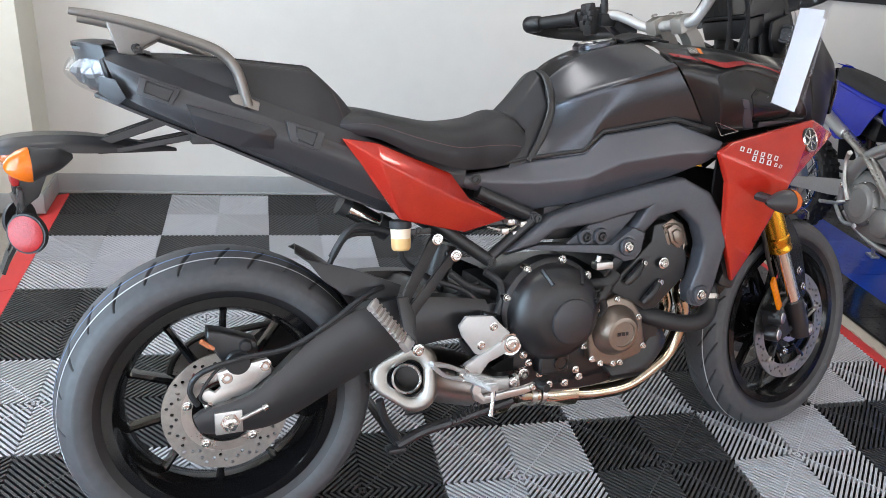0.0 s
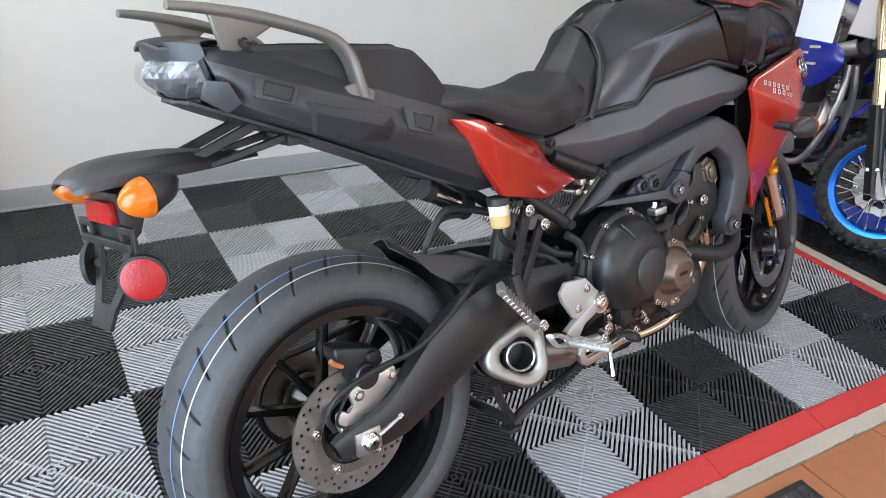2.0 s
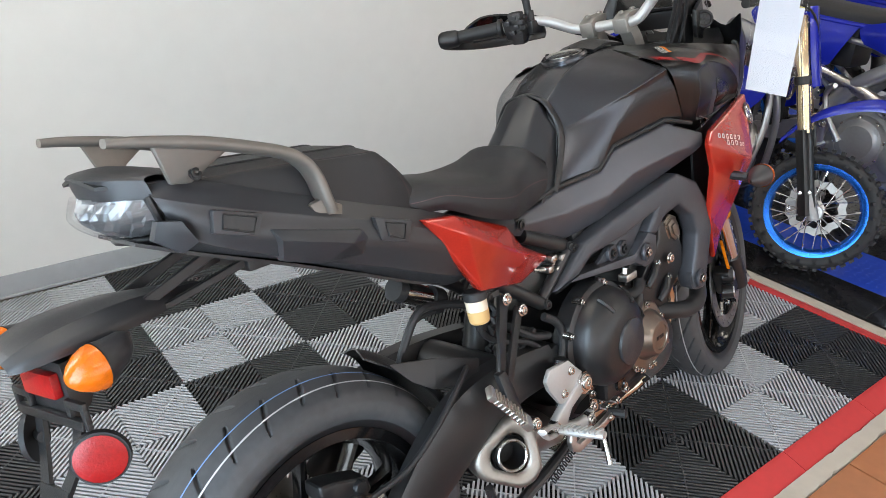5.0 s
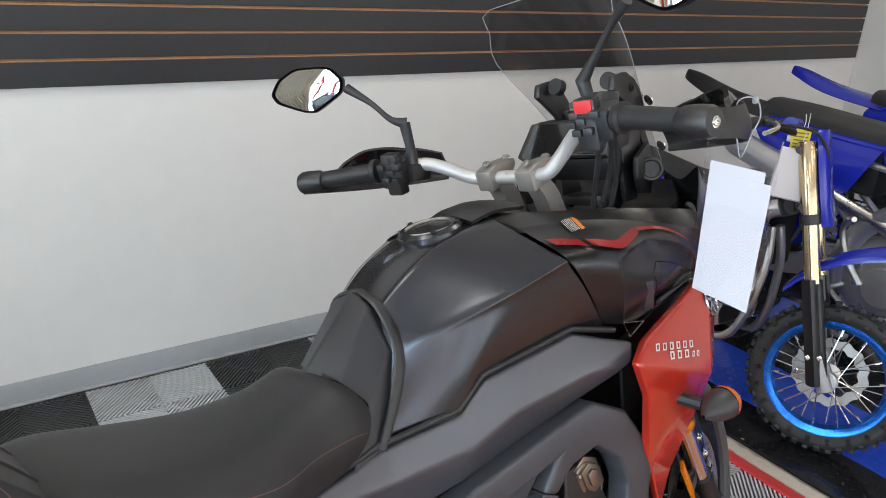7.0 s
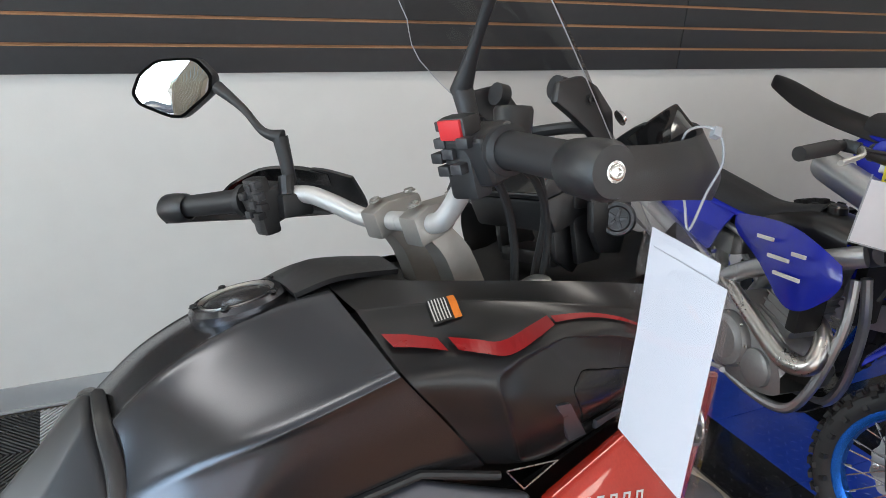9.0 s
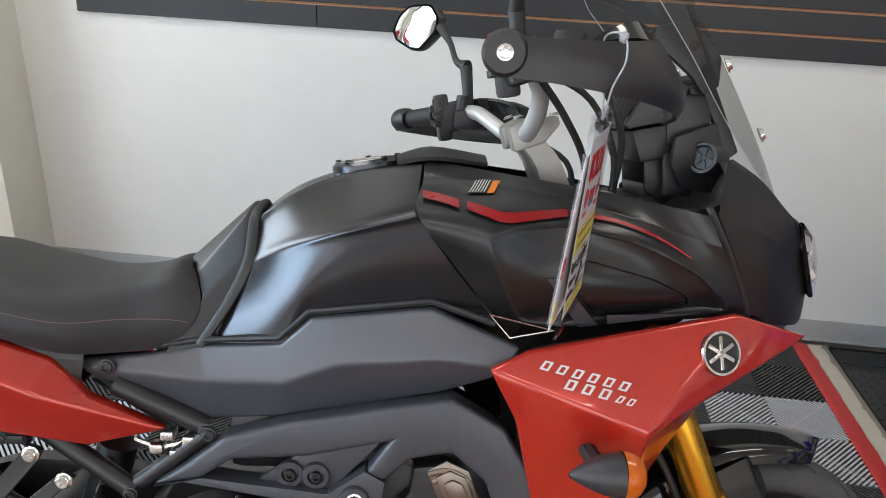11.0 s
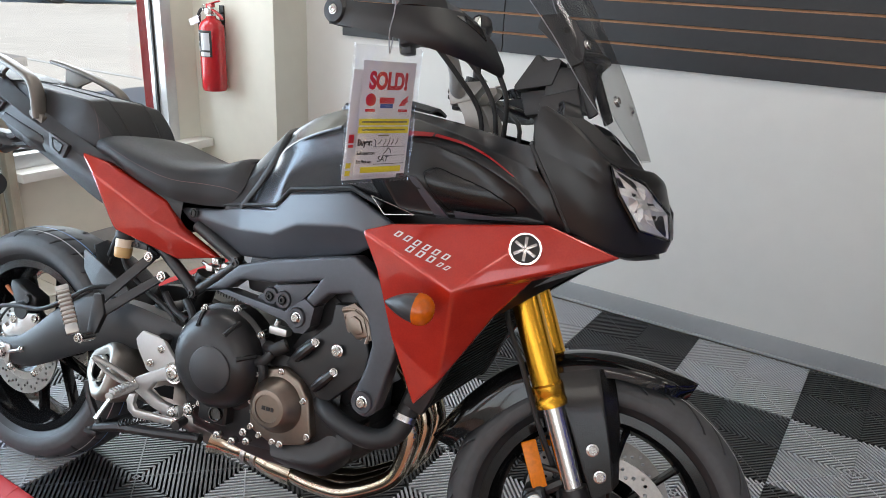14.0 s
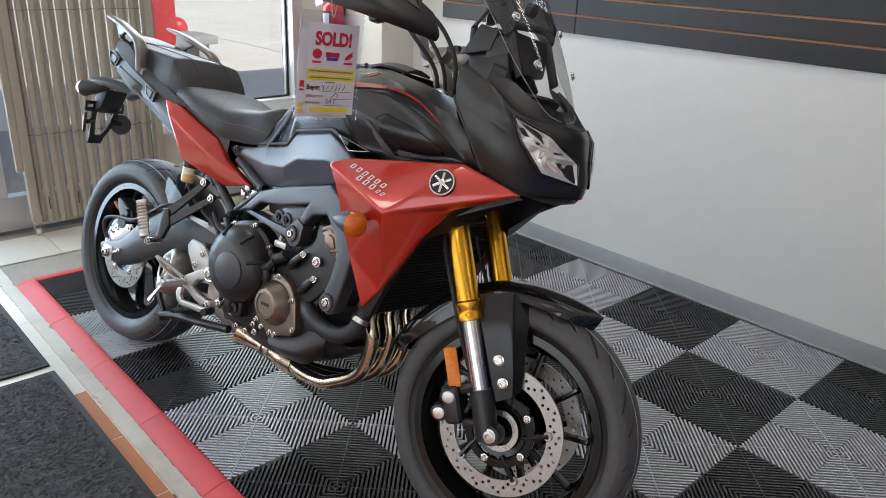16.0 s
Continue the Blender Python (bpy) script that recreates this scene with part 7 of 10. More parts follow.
# hugger over the rear tyre
def hugger(a0, a1, r, w):
    rows = []
    for a in np.linspace(radians(a0), radians(a1), 7):
        f = (a - radians(a0)) / radians(a1 - a0)
        ww = w * (0.35 + 0.65 * min(1, f * 2.2))
        rows.append([(rr * math.cos(a), y, 0.315 + rr * math.sin(a)) for y, rr in ((-ww * 1.04, r - 0.035 * f), (-ww * 0.85, r), (0, r + 0.012), (ww * 0.85, r), (ww * 1.04, r - 0.035 * f))])
    return loft(rows, 4, 4, 0.003)


part("rear_hugger", hugger(62, 18, 0.338, 0.092), "plastic", moto, "black plastic rear hugger")
part("hugger_wing", facets([(0.172, -0.078, 0.606), (0.26, -0.100, 0.585), (0.36, -0.112, 0.545), (0.345, -0.118, 0.505), (0.24, -0.110, 0.535), (0.20, -0.100, 0.565)], [(0, 1, 4, 5), (1, 2, 3, 4)], 0.006, 0.002), "plastic", moto)
# shock adjuster, linkage, reservoir
shk = part("shock_absorber", tube([(0.50, 0.0, 0.60), (0.47, 0.0, 0.50), (0.44, 0.0, 0.42)], 0.030, 14, 2), "dark_bolt", moto)
part("shock_spring", tube([(0.50 - 0.05 * k / 90, 0.040 * math.cos(k * 0.5), 0.585 - 0.15 * k / 90 + 0.012 * math.sin(k * 0.5)) for k in range(91)], 0.006, 6, 1, smooth=False), "hose", shk)
pre = part("preload_adjuster", tube([(0.272, -0.022, 0.698), (0.345, -0.022, 0.654)], 0.021, 18, 1), "chrome", moto, "polished remote preload adjuster")
part("adjuster_knob", tube([(0.256, -0.022, 0.707), (0.273, -0.022, 0.697)], 0.0225, 18, 1), "hose", pre)
part("adjuster_collar", tube([(0.335, -0.022, 0.660), (0.36, -0.022, 0.645)], 0.026, 14, 1), "hose", pre)
res = part("brake_reservoir", lathe([(0, -0.024), (0.016, -0.024), (0.019, -0.020), (0.0205, 0.018), (0.0205, 0.020)], toward((0.353, -0.130, 0.648), (0, 0.1, 1)), 24), "fluid", moto, "translucent rear brake fluid reservoir")
part("fluid_level", lathe([(0.0162, -0.0242), (0.0193, -0.0200), (0.0204, 0.000), (0.0190, 0.0005)], toward((0.353, -0.130, 0.648), (0, 0.1, 1)), 24), "brake_fluid", res, "amber brake fluid in the cup")
part("reservoir_cap", lathe([(0.0205, 0.0), (0.0225, 0.002), (0.0225, 0.014), (0.020, 0.017), (0, 0.017)], toward((0.353, -0.129, 0.668), (0, 0.1, 1)), 24), "hose", res)
part("reservoir_bracket", join(box(0.37, 0.42, -0.128, -0.122, 0.652, 0.664, 0.002), bolt((0.392, -0.128, 0.660), (0, -1, 0), 0.006, 0.004)), "swing", res)
part("reservoir_hose", tube([(0.353, -0.128, 0.624), (0.365, -0.122, 0.595), (0.42, -0.115, 0.555), (0.50, -0.118, 0.52), (0.535, -0.125, 0.485)], 0.0065, 8, 5), "hose", moto)
part("wiring_tail", join(tube([(0.23, -0.05, 0.60), (0.27, -0.06, 0.66), (0.33, -0.06, 0.655), (0.40, -0.07, 0.63)], 0.008, 8, 5), tube([(0.22, -0.04, 0.57), (0.26, -0.05, 0.64), (0.32, -0.05, 0.645)], 0.006, 8, 5)), "hose", moto)
# pillion footrest on its bracket
br = part("pillion_bracket", join(
    facets([(0.424, -0.124, 0.650), (0.444, -0.124, 0.642), (0.438, -0.130, 0.628), (0.354, -0.176, 0.522), (0.334, -0.182, 0.528), (0.342, -0.178, 0.544)], [(0, 1, 2, 3, 4, 5)], 0.010, 0.003),
    facets([(0.470, -0.124, 0.612), (0.486, -0.124, 0.602), (0.474, -0.130, 0.591), (0.366, -0.180, 0.494), (0.348, -0.184, 0.503), (0.352, -0.182, 0.516)], [(0, 1, 2, 3, 4, 5)], 0.010, 0.003),
    facets([(0.328, -0.184, 0.540), (0.350, -0.182, 0.540), (0.366, -0.184, 0.500), (0.362, -0.204, 0.452), (0.338, -0.204, 0.454)], [(0, 1, 2, 3, 4)], 0.014, 0.003)), "swing", moto, "black pillion footrest bracket")
for x, z in ((0.432, 0.640), (0.474, 0.602)):
    part("bracket_bolt", bolt((x, -0.132, z), (0, -1, 0), 0.009, 0.007), "chrome", br)
peg_a, peg_b = Vector((0.266, -0.217, 0.544)), Vector((0.332, -0.236, 0.458))
pd = (peg_b - peg_a).normalized()
pu = pd.cross(Vector((0.62, -0.70, 0.30))).normalized()
pn = pu.cross(pd).normalized()
PEG = Matrix(((pd.x, pn.x, pu.x, peg_a.x), (pd.y, pn.y, pu.y, peg_a.y), (pd.z, pn.z, pu.z, peg_a.z), (0, 0, 0, 1)))
peg = part("pillion_peg", moved(join(box(0.0, 0.104, -0.006, 0.004, -0.013, 0.013, 0.003), box(-0.004, 0.008, -0.007, 0.007, -0.014, 0.014, 0.003), box(0.094, 0.116, -0.008, 0.008, -0.014, 0.014, 0.004)), PEG), "alloy", moto, "folded ribbed alloy pillion footpeg", angle=30)
for k in range(8):
    part("peg_rib", moved(box(0.012 + 0.0105 * k, 0.017 + 0.0105 * k, -0.004, 0.007, -0.015, 0.015, 0.0012, 1), PEG), "cap_alloy", peg)
part("peg_pivot", join(bolt((0.352, -0.236, 0.447), (0, -1, 0), 0.009, 0.008), tube([(0.352, -0.200, 0.447), (0.352, -0.238, 0.447)], 0.011, 12, 1)), "chrome", peg)

# rider footrest hanger
hang = part("footrest_hanger", join(
    plate([(0.462, 0.462), (0.478, 0.483), (0.540, 0.478), (0.566, 0.450), (0.590, 0.428), (0.570, 0.402), (0.530, 0.388), (0.500, 0.398), (0.470, 0.440)], -0.181, -0.170, 0.004),
    plate([(0.560, 0.420), (0.578, 0.432), (0.602, 0.424), (0.602, 0.398), (0.570, 0.392), (0.530, 0.376), (0.512, 0.352), (0.548, 0.338), (0.578, 0.334), (0.604, 0.338), (0.608, 0.312), (0.588, 0.302), (0.530, 0.318), (0.480, 0.340), (0.462, 0.356), (0.476, 0.376), (0.512, 0.396)], -0.186, -0.168, 0.005, 3),
    tube([(0.470, -0.186, 0.366), (0.425, -0.205, 0.392), (0.384, -0.222, 0.408)], [0.009, 0.008, 0.009], 10, 4, flat=0.6),
    tube([(0.466, -0.186, 0.350), (0.420, -0.205, 0.372), (0.384, -0.222, 0.408)], [0.008, 0.007, 0.008], 10, 4, flat=0.6)), "silver", moto, "bright cast alloy footrest hanger", angle=40)
# black patch on the casting stands for its shaded opening
part("hanger_window", plate([(0.532, 0.364), (0.560, 0.378), (0.588, 0.382), (0.588, 0.352), (0.552, 0.352)], -0.1868, -0.1855, 0.0005), "black_shade", hang)
for x, z, y, r in ((0.582, 0.411, -0.186, 0.014), (0.540, 0.455, -0.181, 0.007), (0.512, 0.417, -0.181, 0.007), (0.589, 0.321, -0.186, 0.009), (0.620, 0.334, -0.172, 0.009), (0.473, 0.359, -0.186, 0.009)):
    part("hanger_bolt", join(bolt((x, y - 0.001, z), (0, -1, 0), r, 0.007), lathe([(r * 1.3, 0), (r * 1.75, 0.001), (r * 1.75, -0.012), (r, -0.012)], toward((x, y + 0.001, z), (0, -1, 0)), 18)), "chrome", hang)
rp = part("rider_peg", tube([(0.478, -0.188, 0.356), (0.488, -0.23, 0.358), (0.498, -0.280, 0.360)], [0.012, 0.0125, 0.010], 10, 4, flat=0.75), "silver", moto, "ribbed alloy rider footpeg with feeler", angle=30)
for k in range(7):
    part("peg_rib", moved(box(-0.012, 0.012, -0.0028, 0.0028, 0.004, 0.011, 0.001), pose(0.482 + 0.0024 * k, -0.205 - 0.0105 * k, 0.357 + 0.0004 * k, 0, 0, -13)), "silver", rp)
part("peg_feeler", tube([(0.498, -0.276, 0.354), (0.491, -0.286, 0.334), (0.483, -0.296, 0.311)], [0.005, 0.0045, 0.006], 8, 3), "chrome", rp)
bp_ = part("brake_pedal", join(plate([(0.486, 0.345), (0.505, 0.350), (0.500, 0.325), (0.508, 0.314), (0.60, 0.320), (0.640, 0.328), (0.644, 0.314), (0.600, 0.304), (0.505, 0.296), (0.486, 0.308), (0.480, 0.330)], -0.212, -0.200, 0.003)), "alloy", moto, "bent alloy rear brake pedal")
part("pedal_tip", tube([(0.636, -0.200, 0.321), (0.644, -0.236, 0.321)], 0.010, 10, 1), "hose", bp_)
part("pedal_bolt", bolt((0.622, -0.213, 0.318), (0, -1, 0), 0.006, 0.005), "chrome", bp_)
part("master_cylinder", join(tube([(0.52, -0.165, 0.415), (0.535, -0.165, 0.48)], 0.015, 12, 1), tube([(0.505, -0.165, 0.36), (0.52, -0.165, 0.415)], 0.006, 8, 1)), "engine", moto)
part("pedal_spring", tube([(0.44 + 0.10 * k / 60, -0.185 + 0.008 * math.cos(k * 1.05), 0.256 + 0.040 * k / 60 + 0.008 * math.sin(k * 1.05)) for k in range(61)], 0.0017, 5, 1, smooth=False), "hose", moto)

# stands
part("centre_stand", join(tube([(0.62, -0.12, 0.250), (0.48, -0.135, 0.232), (0.40, -0.140, 0.222), (0.335, -0.150, 0.205)], 0.012, 10, 4), tube([(0.62, 0.12, 0.250), (0.48, 0.135, 0.232), (0.335, 0.150, 0.205)], 0.012, 10, 4), tube([(0.34, -0.15, 0.208), (0.34, 0.15, 0.208)], 0.011, 10, 1), tube([(0.345, -0.145, 0.21), (0.31, -0.15, 0.27), (0.298, -0.152, 0.315)], 0.009, 8, 3), box(0.312, 0.352, -0.166, -0.136, 0.192, 0.204, 0.004)), "swing", moto, "black folded centre stand")
part("side_stand", join(tube([(0.640, 0.115, 0.285), (0.585, 0.185, 0.180), (0.540, 0.262, 0.083)], [0.014, 0.012, 0.012], 10, 3), moved(box(-0.035, 0.035, -0.022, 0.022, -0.004, 0.004, 0.003), pose(0.533, 0.272, 0.0722, 14.0, 0, 0))), "swing", moto, "black side stand")

# ---- engine ----
eng = part("engine_block", join(loft([[(x, y, z) for y, z in ((-0.145, 0.30 + a), (-0.155, 0.36 + a), (-0.155, 0.47), (-0.12, 0.53), (0.12, 0.53), (0.155, 0.47), (0.155, 0.36 + a), (0.145, 0.30 + a), (0.08, 0.265 + a), (-0.08, 0.265 + a))] for x, a in ((0.585, 0.06), (0.62, 0.0), (0.75, -0.01), (0.90, 0.0), (0.985, 0.03))], 3, 2, 0, close=True), box(0.60, 0.97, -0.14, 0.14, 0.28, 0.50, 0.02)), "engine", moto, "black painted triple cylinder engine block", angle=45)
part("cylinder_head", moved(join(box(-0.09, 0.09, -0.135, 0.135, -0.10, 0.12, 0.015), box(-0.095, 0.10, -0.14, 0.14, 0.055, 0.066, 0.003)), pose(0.965, 0, 0.555, 0, 32, 0)), "engine", eng)
hc = part("cam_chain_cover", flare(plate([(0.846, 0.492), (0.868, 0.530), (0.946, 0.604), (0.950, 0.644), (0.985, 0.650), (1.022, 0.618), (1.044, 0.560), (1.040, 0.515), (0.952, 0.430), (0.918, 0.452)], 0.0, 0.03, 0.006, 3), 0.85, 1.05, -0.158, -0.172), "engine", eng, "black cam chain cover with ribs")
for (x0, z0), (x1, z1) in (((0.878, 0.513), (0.918, 0.555)), ((0.928, 0.462), (0.968, 0.505))):
    part("cover_rib", tube([(x0, -0.168, z0), ((x0 + x1) / 2, -0.174, (z0 + z1) / 2), (x1, -0.170, z1)], [0.009, 0.011, 0.008], 10, 3), "engine", hc)
    part("cover_bolt", bolt((x1 + 0.002, -0.172, z1 + 0.002), (0.3, -1, 0.3), 0.0065, 0.007), "chrome", hc)
part("plug_bolt", bolt((0.974, -0.174, 0.553), (0, -1, 0), 0.010, 0.008), "chrome", hc)
for y, k in ((-0.168, 1.0), (-0.173, 0.72), (-0.178, 0.46)):
    step = [(1.010 + (x - 1.010) * k, 0.612 + (z - 0.612) * k) for x, z in ((0.968, 0.640), (0.995, 0.655), (1.026, 0.640), (1.046, 0.590), (1.014, 0.574), (0.986, 0.594))]
    part("cam_end_step", plate(step, y, y + 0.006, 0.003, 2), "bronze", hc)
for r in (0.030, 0.042):
    part("cam_arch", tube([(0.992 + r * math.cos(a), -0.165, 0.598 + r * math.sin(a)) for a in np.linspace(radians(-25), radians(120), 8)], 0.006, 8, 3), "bronze", hc)
# clutch cover
CC = toward((0.690, -0.140, 0.468), (0, -1, 0))
cl = part("clutch_cover", join(lathe([(0.118, -0.02), (0.118, 0.016), (0.114, 0.020), (0.108, 0.022), (0.106, 0.044), (0.100, 0.056), (0.088, 0.070), (0.072, 0.079), (0.055, 0.083), (0, 0.083)], CC, 56), box(0.655, 0.730, -0.185, -0.14, 0.325, 0.40, 0.012, 3)), "engine", eng, "matt black domed clutch cover")
part("cover_disc", lathe([(0.0, 0.0), (0.047, 0.0), (0.0495, -0.0015), (0.0505, -0.005), (0.0505, -0.02)], toward((0.708, -0.2275, 0.459), (0.05, -1, -0.02)), 44), "plastic_grey", cl)
for a in (38, 78, 122, 160, 198, 236, 330):
    c, s = math.cos(radians(a)), math.sin(radians(a))
    part("cover_bolt", join(bolt((0.690 + 0.114 * c, -0.162, 0.468 + 0.114 * s), (0, -1, 0), 0.0054, 0.007), lathe([(0.0, -0.002), (0.010, -0.002), (0.010, -0.02), (0, -0.02)], toward((0.690 + 0.114 * c, -0.162, 0.468 + 0.114 * s), (0, -1, 0)), 12)), "chrome", cl)
part("oil_window", join(lathe([(0, 0.0), (0.012, 0.0), (0.0135, 0.003), (0.0165, 0.003), (0.018, -0.004)], toward((0.706, -0.188, 0.352), (0, -1, 0)), 24)), "gloss_black", cl)
part("cable_fitting", join(tube([(0.772, -0.172, 0.486), (0.806, -0.180, 0.492), (0.826, -0.178, 0.515)], [0.013, 0.012, 0.009], 12, 3), tube([(0.800, -0.178, 0.494), (0.812, -0.182, 0.470), (0.806, -0.176, 0.446)], [0.011, 0.010, 0.008], 12, 3)), "hose", cl, "black cable fitting beside the clutch cover")
for a in (112, 60, 18):
    part("cover_ridge", tube([(0.690 + r * math.cos(radians(a)), -0.140 - y, 0.468 + r * math.sin(radians(a))) for r, y in ((0.108, 0.046), (0.098, 0.060), (0.080, 0.077))], 0.005, 6, 3), "engine", cl)
# bronze starter cover
bz = part("starter_cover", join(plate([(0.793, 0.472), (0.852, 0.488), (0.896, 0.470), (0.924, 0.432), (0.938, 0.362), (0.925, 0.340), (0.850, 0.318), (0.788, 0.340), (0.780, 0.400)], -0.176, -0.140, 0.006, 3), lathe([(0.060, 0.0), (0.058, 0.010), (0.050, 0.018), (0.046, 0.028), (0.038, 0.036), (0.030, 0.037), (0.029, 0.034), (0.0, 0.034)], toward((0.850, -0.174, 0.408), (0, -1, 0)), 44)), "bronze", eng, "bronze painted starter clutch cover", angle=35)
for x, z in ((0.797, 0.462), (0.852, 0.480), (0.912, 0.432), (0.930, 0.360), (0.850, 0.327), (0.868, 0.327), (0.792, 0.345), (0.815, 0.332)):
    part("cover_bolt", bolt((x, -0.177, z), (0, -1, 0), 0.0054, 0.007), "chrome", bz)
part("cover_mark", moved(join(box(-0.014, -0.006, -0.004, 0.004, 0, 0.001), box(-0.003, 0.005, -0.004, 0.004, 0, 0.001), box(0.008, 0.014, -0.004, 0.004, 0, 0.001)), toward((0.850, -0.2086, 0.408), (0, -1, 0))), "engine", bz)
part("sump", join(loft([[(x, -w, z + 0.075), (x, -w * 0.9, z + 0.02), (x, -w * 0.5, z), (x, w * 0.5, z), (x, w * 0.9, z + 0.02), (x, w, z + 0.075)] for x, z, w in ((0.60, 0.285, 0.12), (0.70, 0.245, 0.135), (0.85, 0.240, 0.145), (0.97, 0.275, 0.14), (1.03, 0.325, 0.10))], 3, 2, 0.006), box(0.62, 1.0, -0.12, 0.12, 0.30, 0.36)), "engine", eng)
part("sump_mark", box(0.93, 0.985, -0.1465, -0.143, 0.300, 0.306, 0.001), "plastic_grey", eng)
for x, z in ((0.640, 0.352), (0.668, 0.322), (0.694, 0.292), (0.735, 0.290), (0.772, 0.300), (0.782, 0.372), (0.776, 0.392), (0.762, 0.318), (0.625, 0.395)):
    part("case_bolt", join(bolt((x, -0.160, z), (0, -1, 0), 0.0054, 0.007), tube([(x, -0.14, z), (x, -0.160, z)], 0.009, 10, 1)), "chrome", eng)
part("coolant_union", join(tube([(0.795, -0.150, 0.515), (0.826, -0.172, 0.520), (0.850, -0.165, 0.535)], 0.014, 12, 3), tube([(0.80, -0.13, 0.50), (0.80, -0.16, 0.512)], 0.012, 10, 1)), "hose", eng)
part("temperature_sensor", join(box(0.800, 0.845, -0.165, -0.140, 0.548, 0.566, 0.005), tube([(0.81, -0.152, 0.565), (0.815, -0.152, 0.578)], 0.006, 8, 1)), "alloy", eng)
part("water_hose", tube([(0.925, -0.130, 0.432), (0.97, -0.168, 0.420), (1.035, -0.178, 0.402), (1.09, -0.178, 0.402), (1.125, -0.165, 0.425), (1.135, -0.150, 0.470), (1.14, -0.13, 0.51)], 0.021, 14, 5), "hose", moto, "thick black coolant hose")
part("hose_clip", lathe([(0.0215, -0.006), (0.0235, -0.006), (0.0235, 0.006), (0.0215, 0.006)], toward((1.132, -0.157, 0.452), (0.15, 0.3, 0.9)), 20, closed=True), "steel", moto)
part("breather_hose", join(tube([(0.545, -0.125, 0.56), (0.575, -0.135, 0.535), (0.580, -0.140, 0.50), (0.565, -0.145, 0.468)], 0.009, 10, 5), tube([(0.47, -0.11, 0.56), (0.51, -0.12, 0.53), (0.555, -0.125, 0.515)], 0.008, 10, 5), tube([(0.43, -0.09, 0.52), (0.48, -0.10, 0.505), (0.54, -0.10, 0.53)], 0.006, 8, 5)), "hose", moto)
part("throttle_body", join(*[lathe([(0.028, 0.0), (0.030, 0.02), (0.026, 0.03), (0.028, 0.05)], toward((0.80, y, 0.63), (-0.6, 0, 1)), 20) for y in (-0.07, 0, 0.07)], box(0.69, 0.86, -0.11, 0.11, 0.61, 0.70, 0.02)), "engine", moto)
part("loom_plug", join(*[box(x, x + 0.018, -0.120, -0.095, z, z + 0.014, 0.003) for x, z in ((0.585, 0.636), (0.612, 0.628), (0.60, 0.655), (0.63, 0.648))], tube([(0.56, -0.10, 0.65), (0.60, -0.108, 0.642), (0.65, -0.10, 0.655)], 0.004, 6, 3)), "steel", moto)
part("engine_guard", loft([[(0.835, -0.162, 0.318), (0.850, -0.176, 0.296), (0.862, -0.150, 0.272)], [(0.930, -0.160, 0.340), (0.945, -0.172, 0.300), (0.950, -0.145, 0.270)], [(0.985, -0.150, 0.384), (1.000, -0.158, 0.335), (0.985, -0.135, 0.290)], [(1.010, -0.140, 0.388), (1.020, -0.145, 0.345), (1.005, -0.125, 0.310)]], 4, 4, 0.008), "plastic", moto, "black plastic lower engine guard")
part("airbox", box(0.74, 0.98, -0.10, 0.10, 0.70, 0.90, 0.03), "plastic", moto)
part("inner_fairing", join(box(0.98, 1.30, -0.13, 0.13, 0.78, 0.97, 0.03)), "plastic", moto)

# exhaust
for y in (-0.080, -0.010, 0.060):
    part("header_pipe", tube([(1.020, y, 0.545), (1.076, y, 0.532), (1.106, y, 0.490), (1.104, y - 0.006, 0.440), (1.120, y - 0.004, 0.390), (1.106, y * 0.95, 0.320), (1.080, y * 0.92, 0.276), (1.020, y * 0.85 - 0.005, 0.236), (0.965, y * 0.7 - 0.015, 0.212), (0.885, y * 0.4 - 0.03, 0.204), (0.82, -0.04 + y * 0.12, 0.206)], 0.0190, 14, 6), "exhaust", moto, "heat tinted stainless header pipe")
part("header_link", join(tube([(1.104, -0.076, 0.35), (1.104, -0.010, 0.35)], 0.010, 10, 1), tube([(1.104, -0.010, 0.35), (1.104, 0.058, 0.35)], 0.010, 10, 1)), "exhaust", moto)
part("collector", tube([(0.83, -0.04, 0.206), (0.77, -0.045, 0.212), (0.72, -0.05, 0.220), (0.66, -0.055, 0.228), (0.62, -0.065, 0.24)], [0.034, 0.033, 0.024, 0.030, 0.045], 16, 5), "exhaust", moto, "bronze tinted exhaust collector")
for x in (0.735, 0.708):
    part("collector_clip", lathe([(0.026, -0.006), (0.029, -0.006), (0.029, 0.006), (0.026, 0.006)], toward((x, -0.05, 0.221), (1, 0, -0.1)), 20, closed=True), "steel", moto)
# silencer with a three-cornered end
E0 = Vector((0.350, -0.172, 0.362))
ax = Vector((0.40, 0.87, -0.26)).normalized()
sidev = ax.cross(Vector((0, 0, 1))).normalized()
upv = sidev.cross(ax).normalized()


def tri_ring(o, r, n=27, k=0.46, stretch=1.04):
    """A rounded three-cornered ring round the outlet's axis, one corner to the rear."""
    out = []
    for i in range(n):
        a = 2 * math.pi * (i + 0.5) / n
        c = math.pi + 2 * math.pi / 3 * round((a - math.pi) / (2 * math.pi / 3))
        p, q = k * r * math.cos(c) + (1.12 - k) * r * math.cos(a), k * r * math.sin(c) + (1.12 - k) * r * math.sin(a)
        out.append(tuple(o + sidev * stretch * p + upv * q))
    return out


def oval_ring(c, d, ry, rz, n=20):
    """An oval ring square to d."""
    d = Vector(d).normalized()
    u = d.cross(Vector((0, 0, 1))).normalized()
    v = u.cross(d)
    return [tuple(Vector(c) + u * ry * math.cos(2 * math.pi * i / n) + v * rz * math.sin(2 * math.pi * i / n)) for i in range(n)]


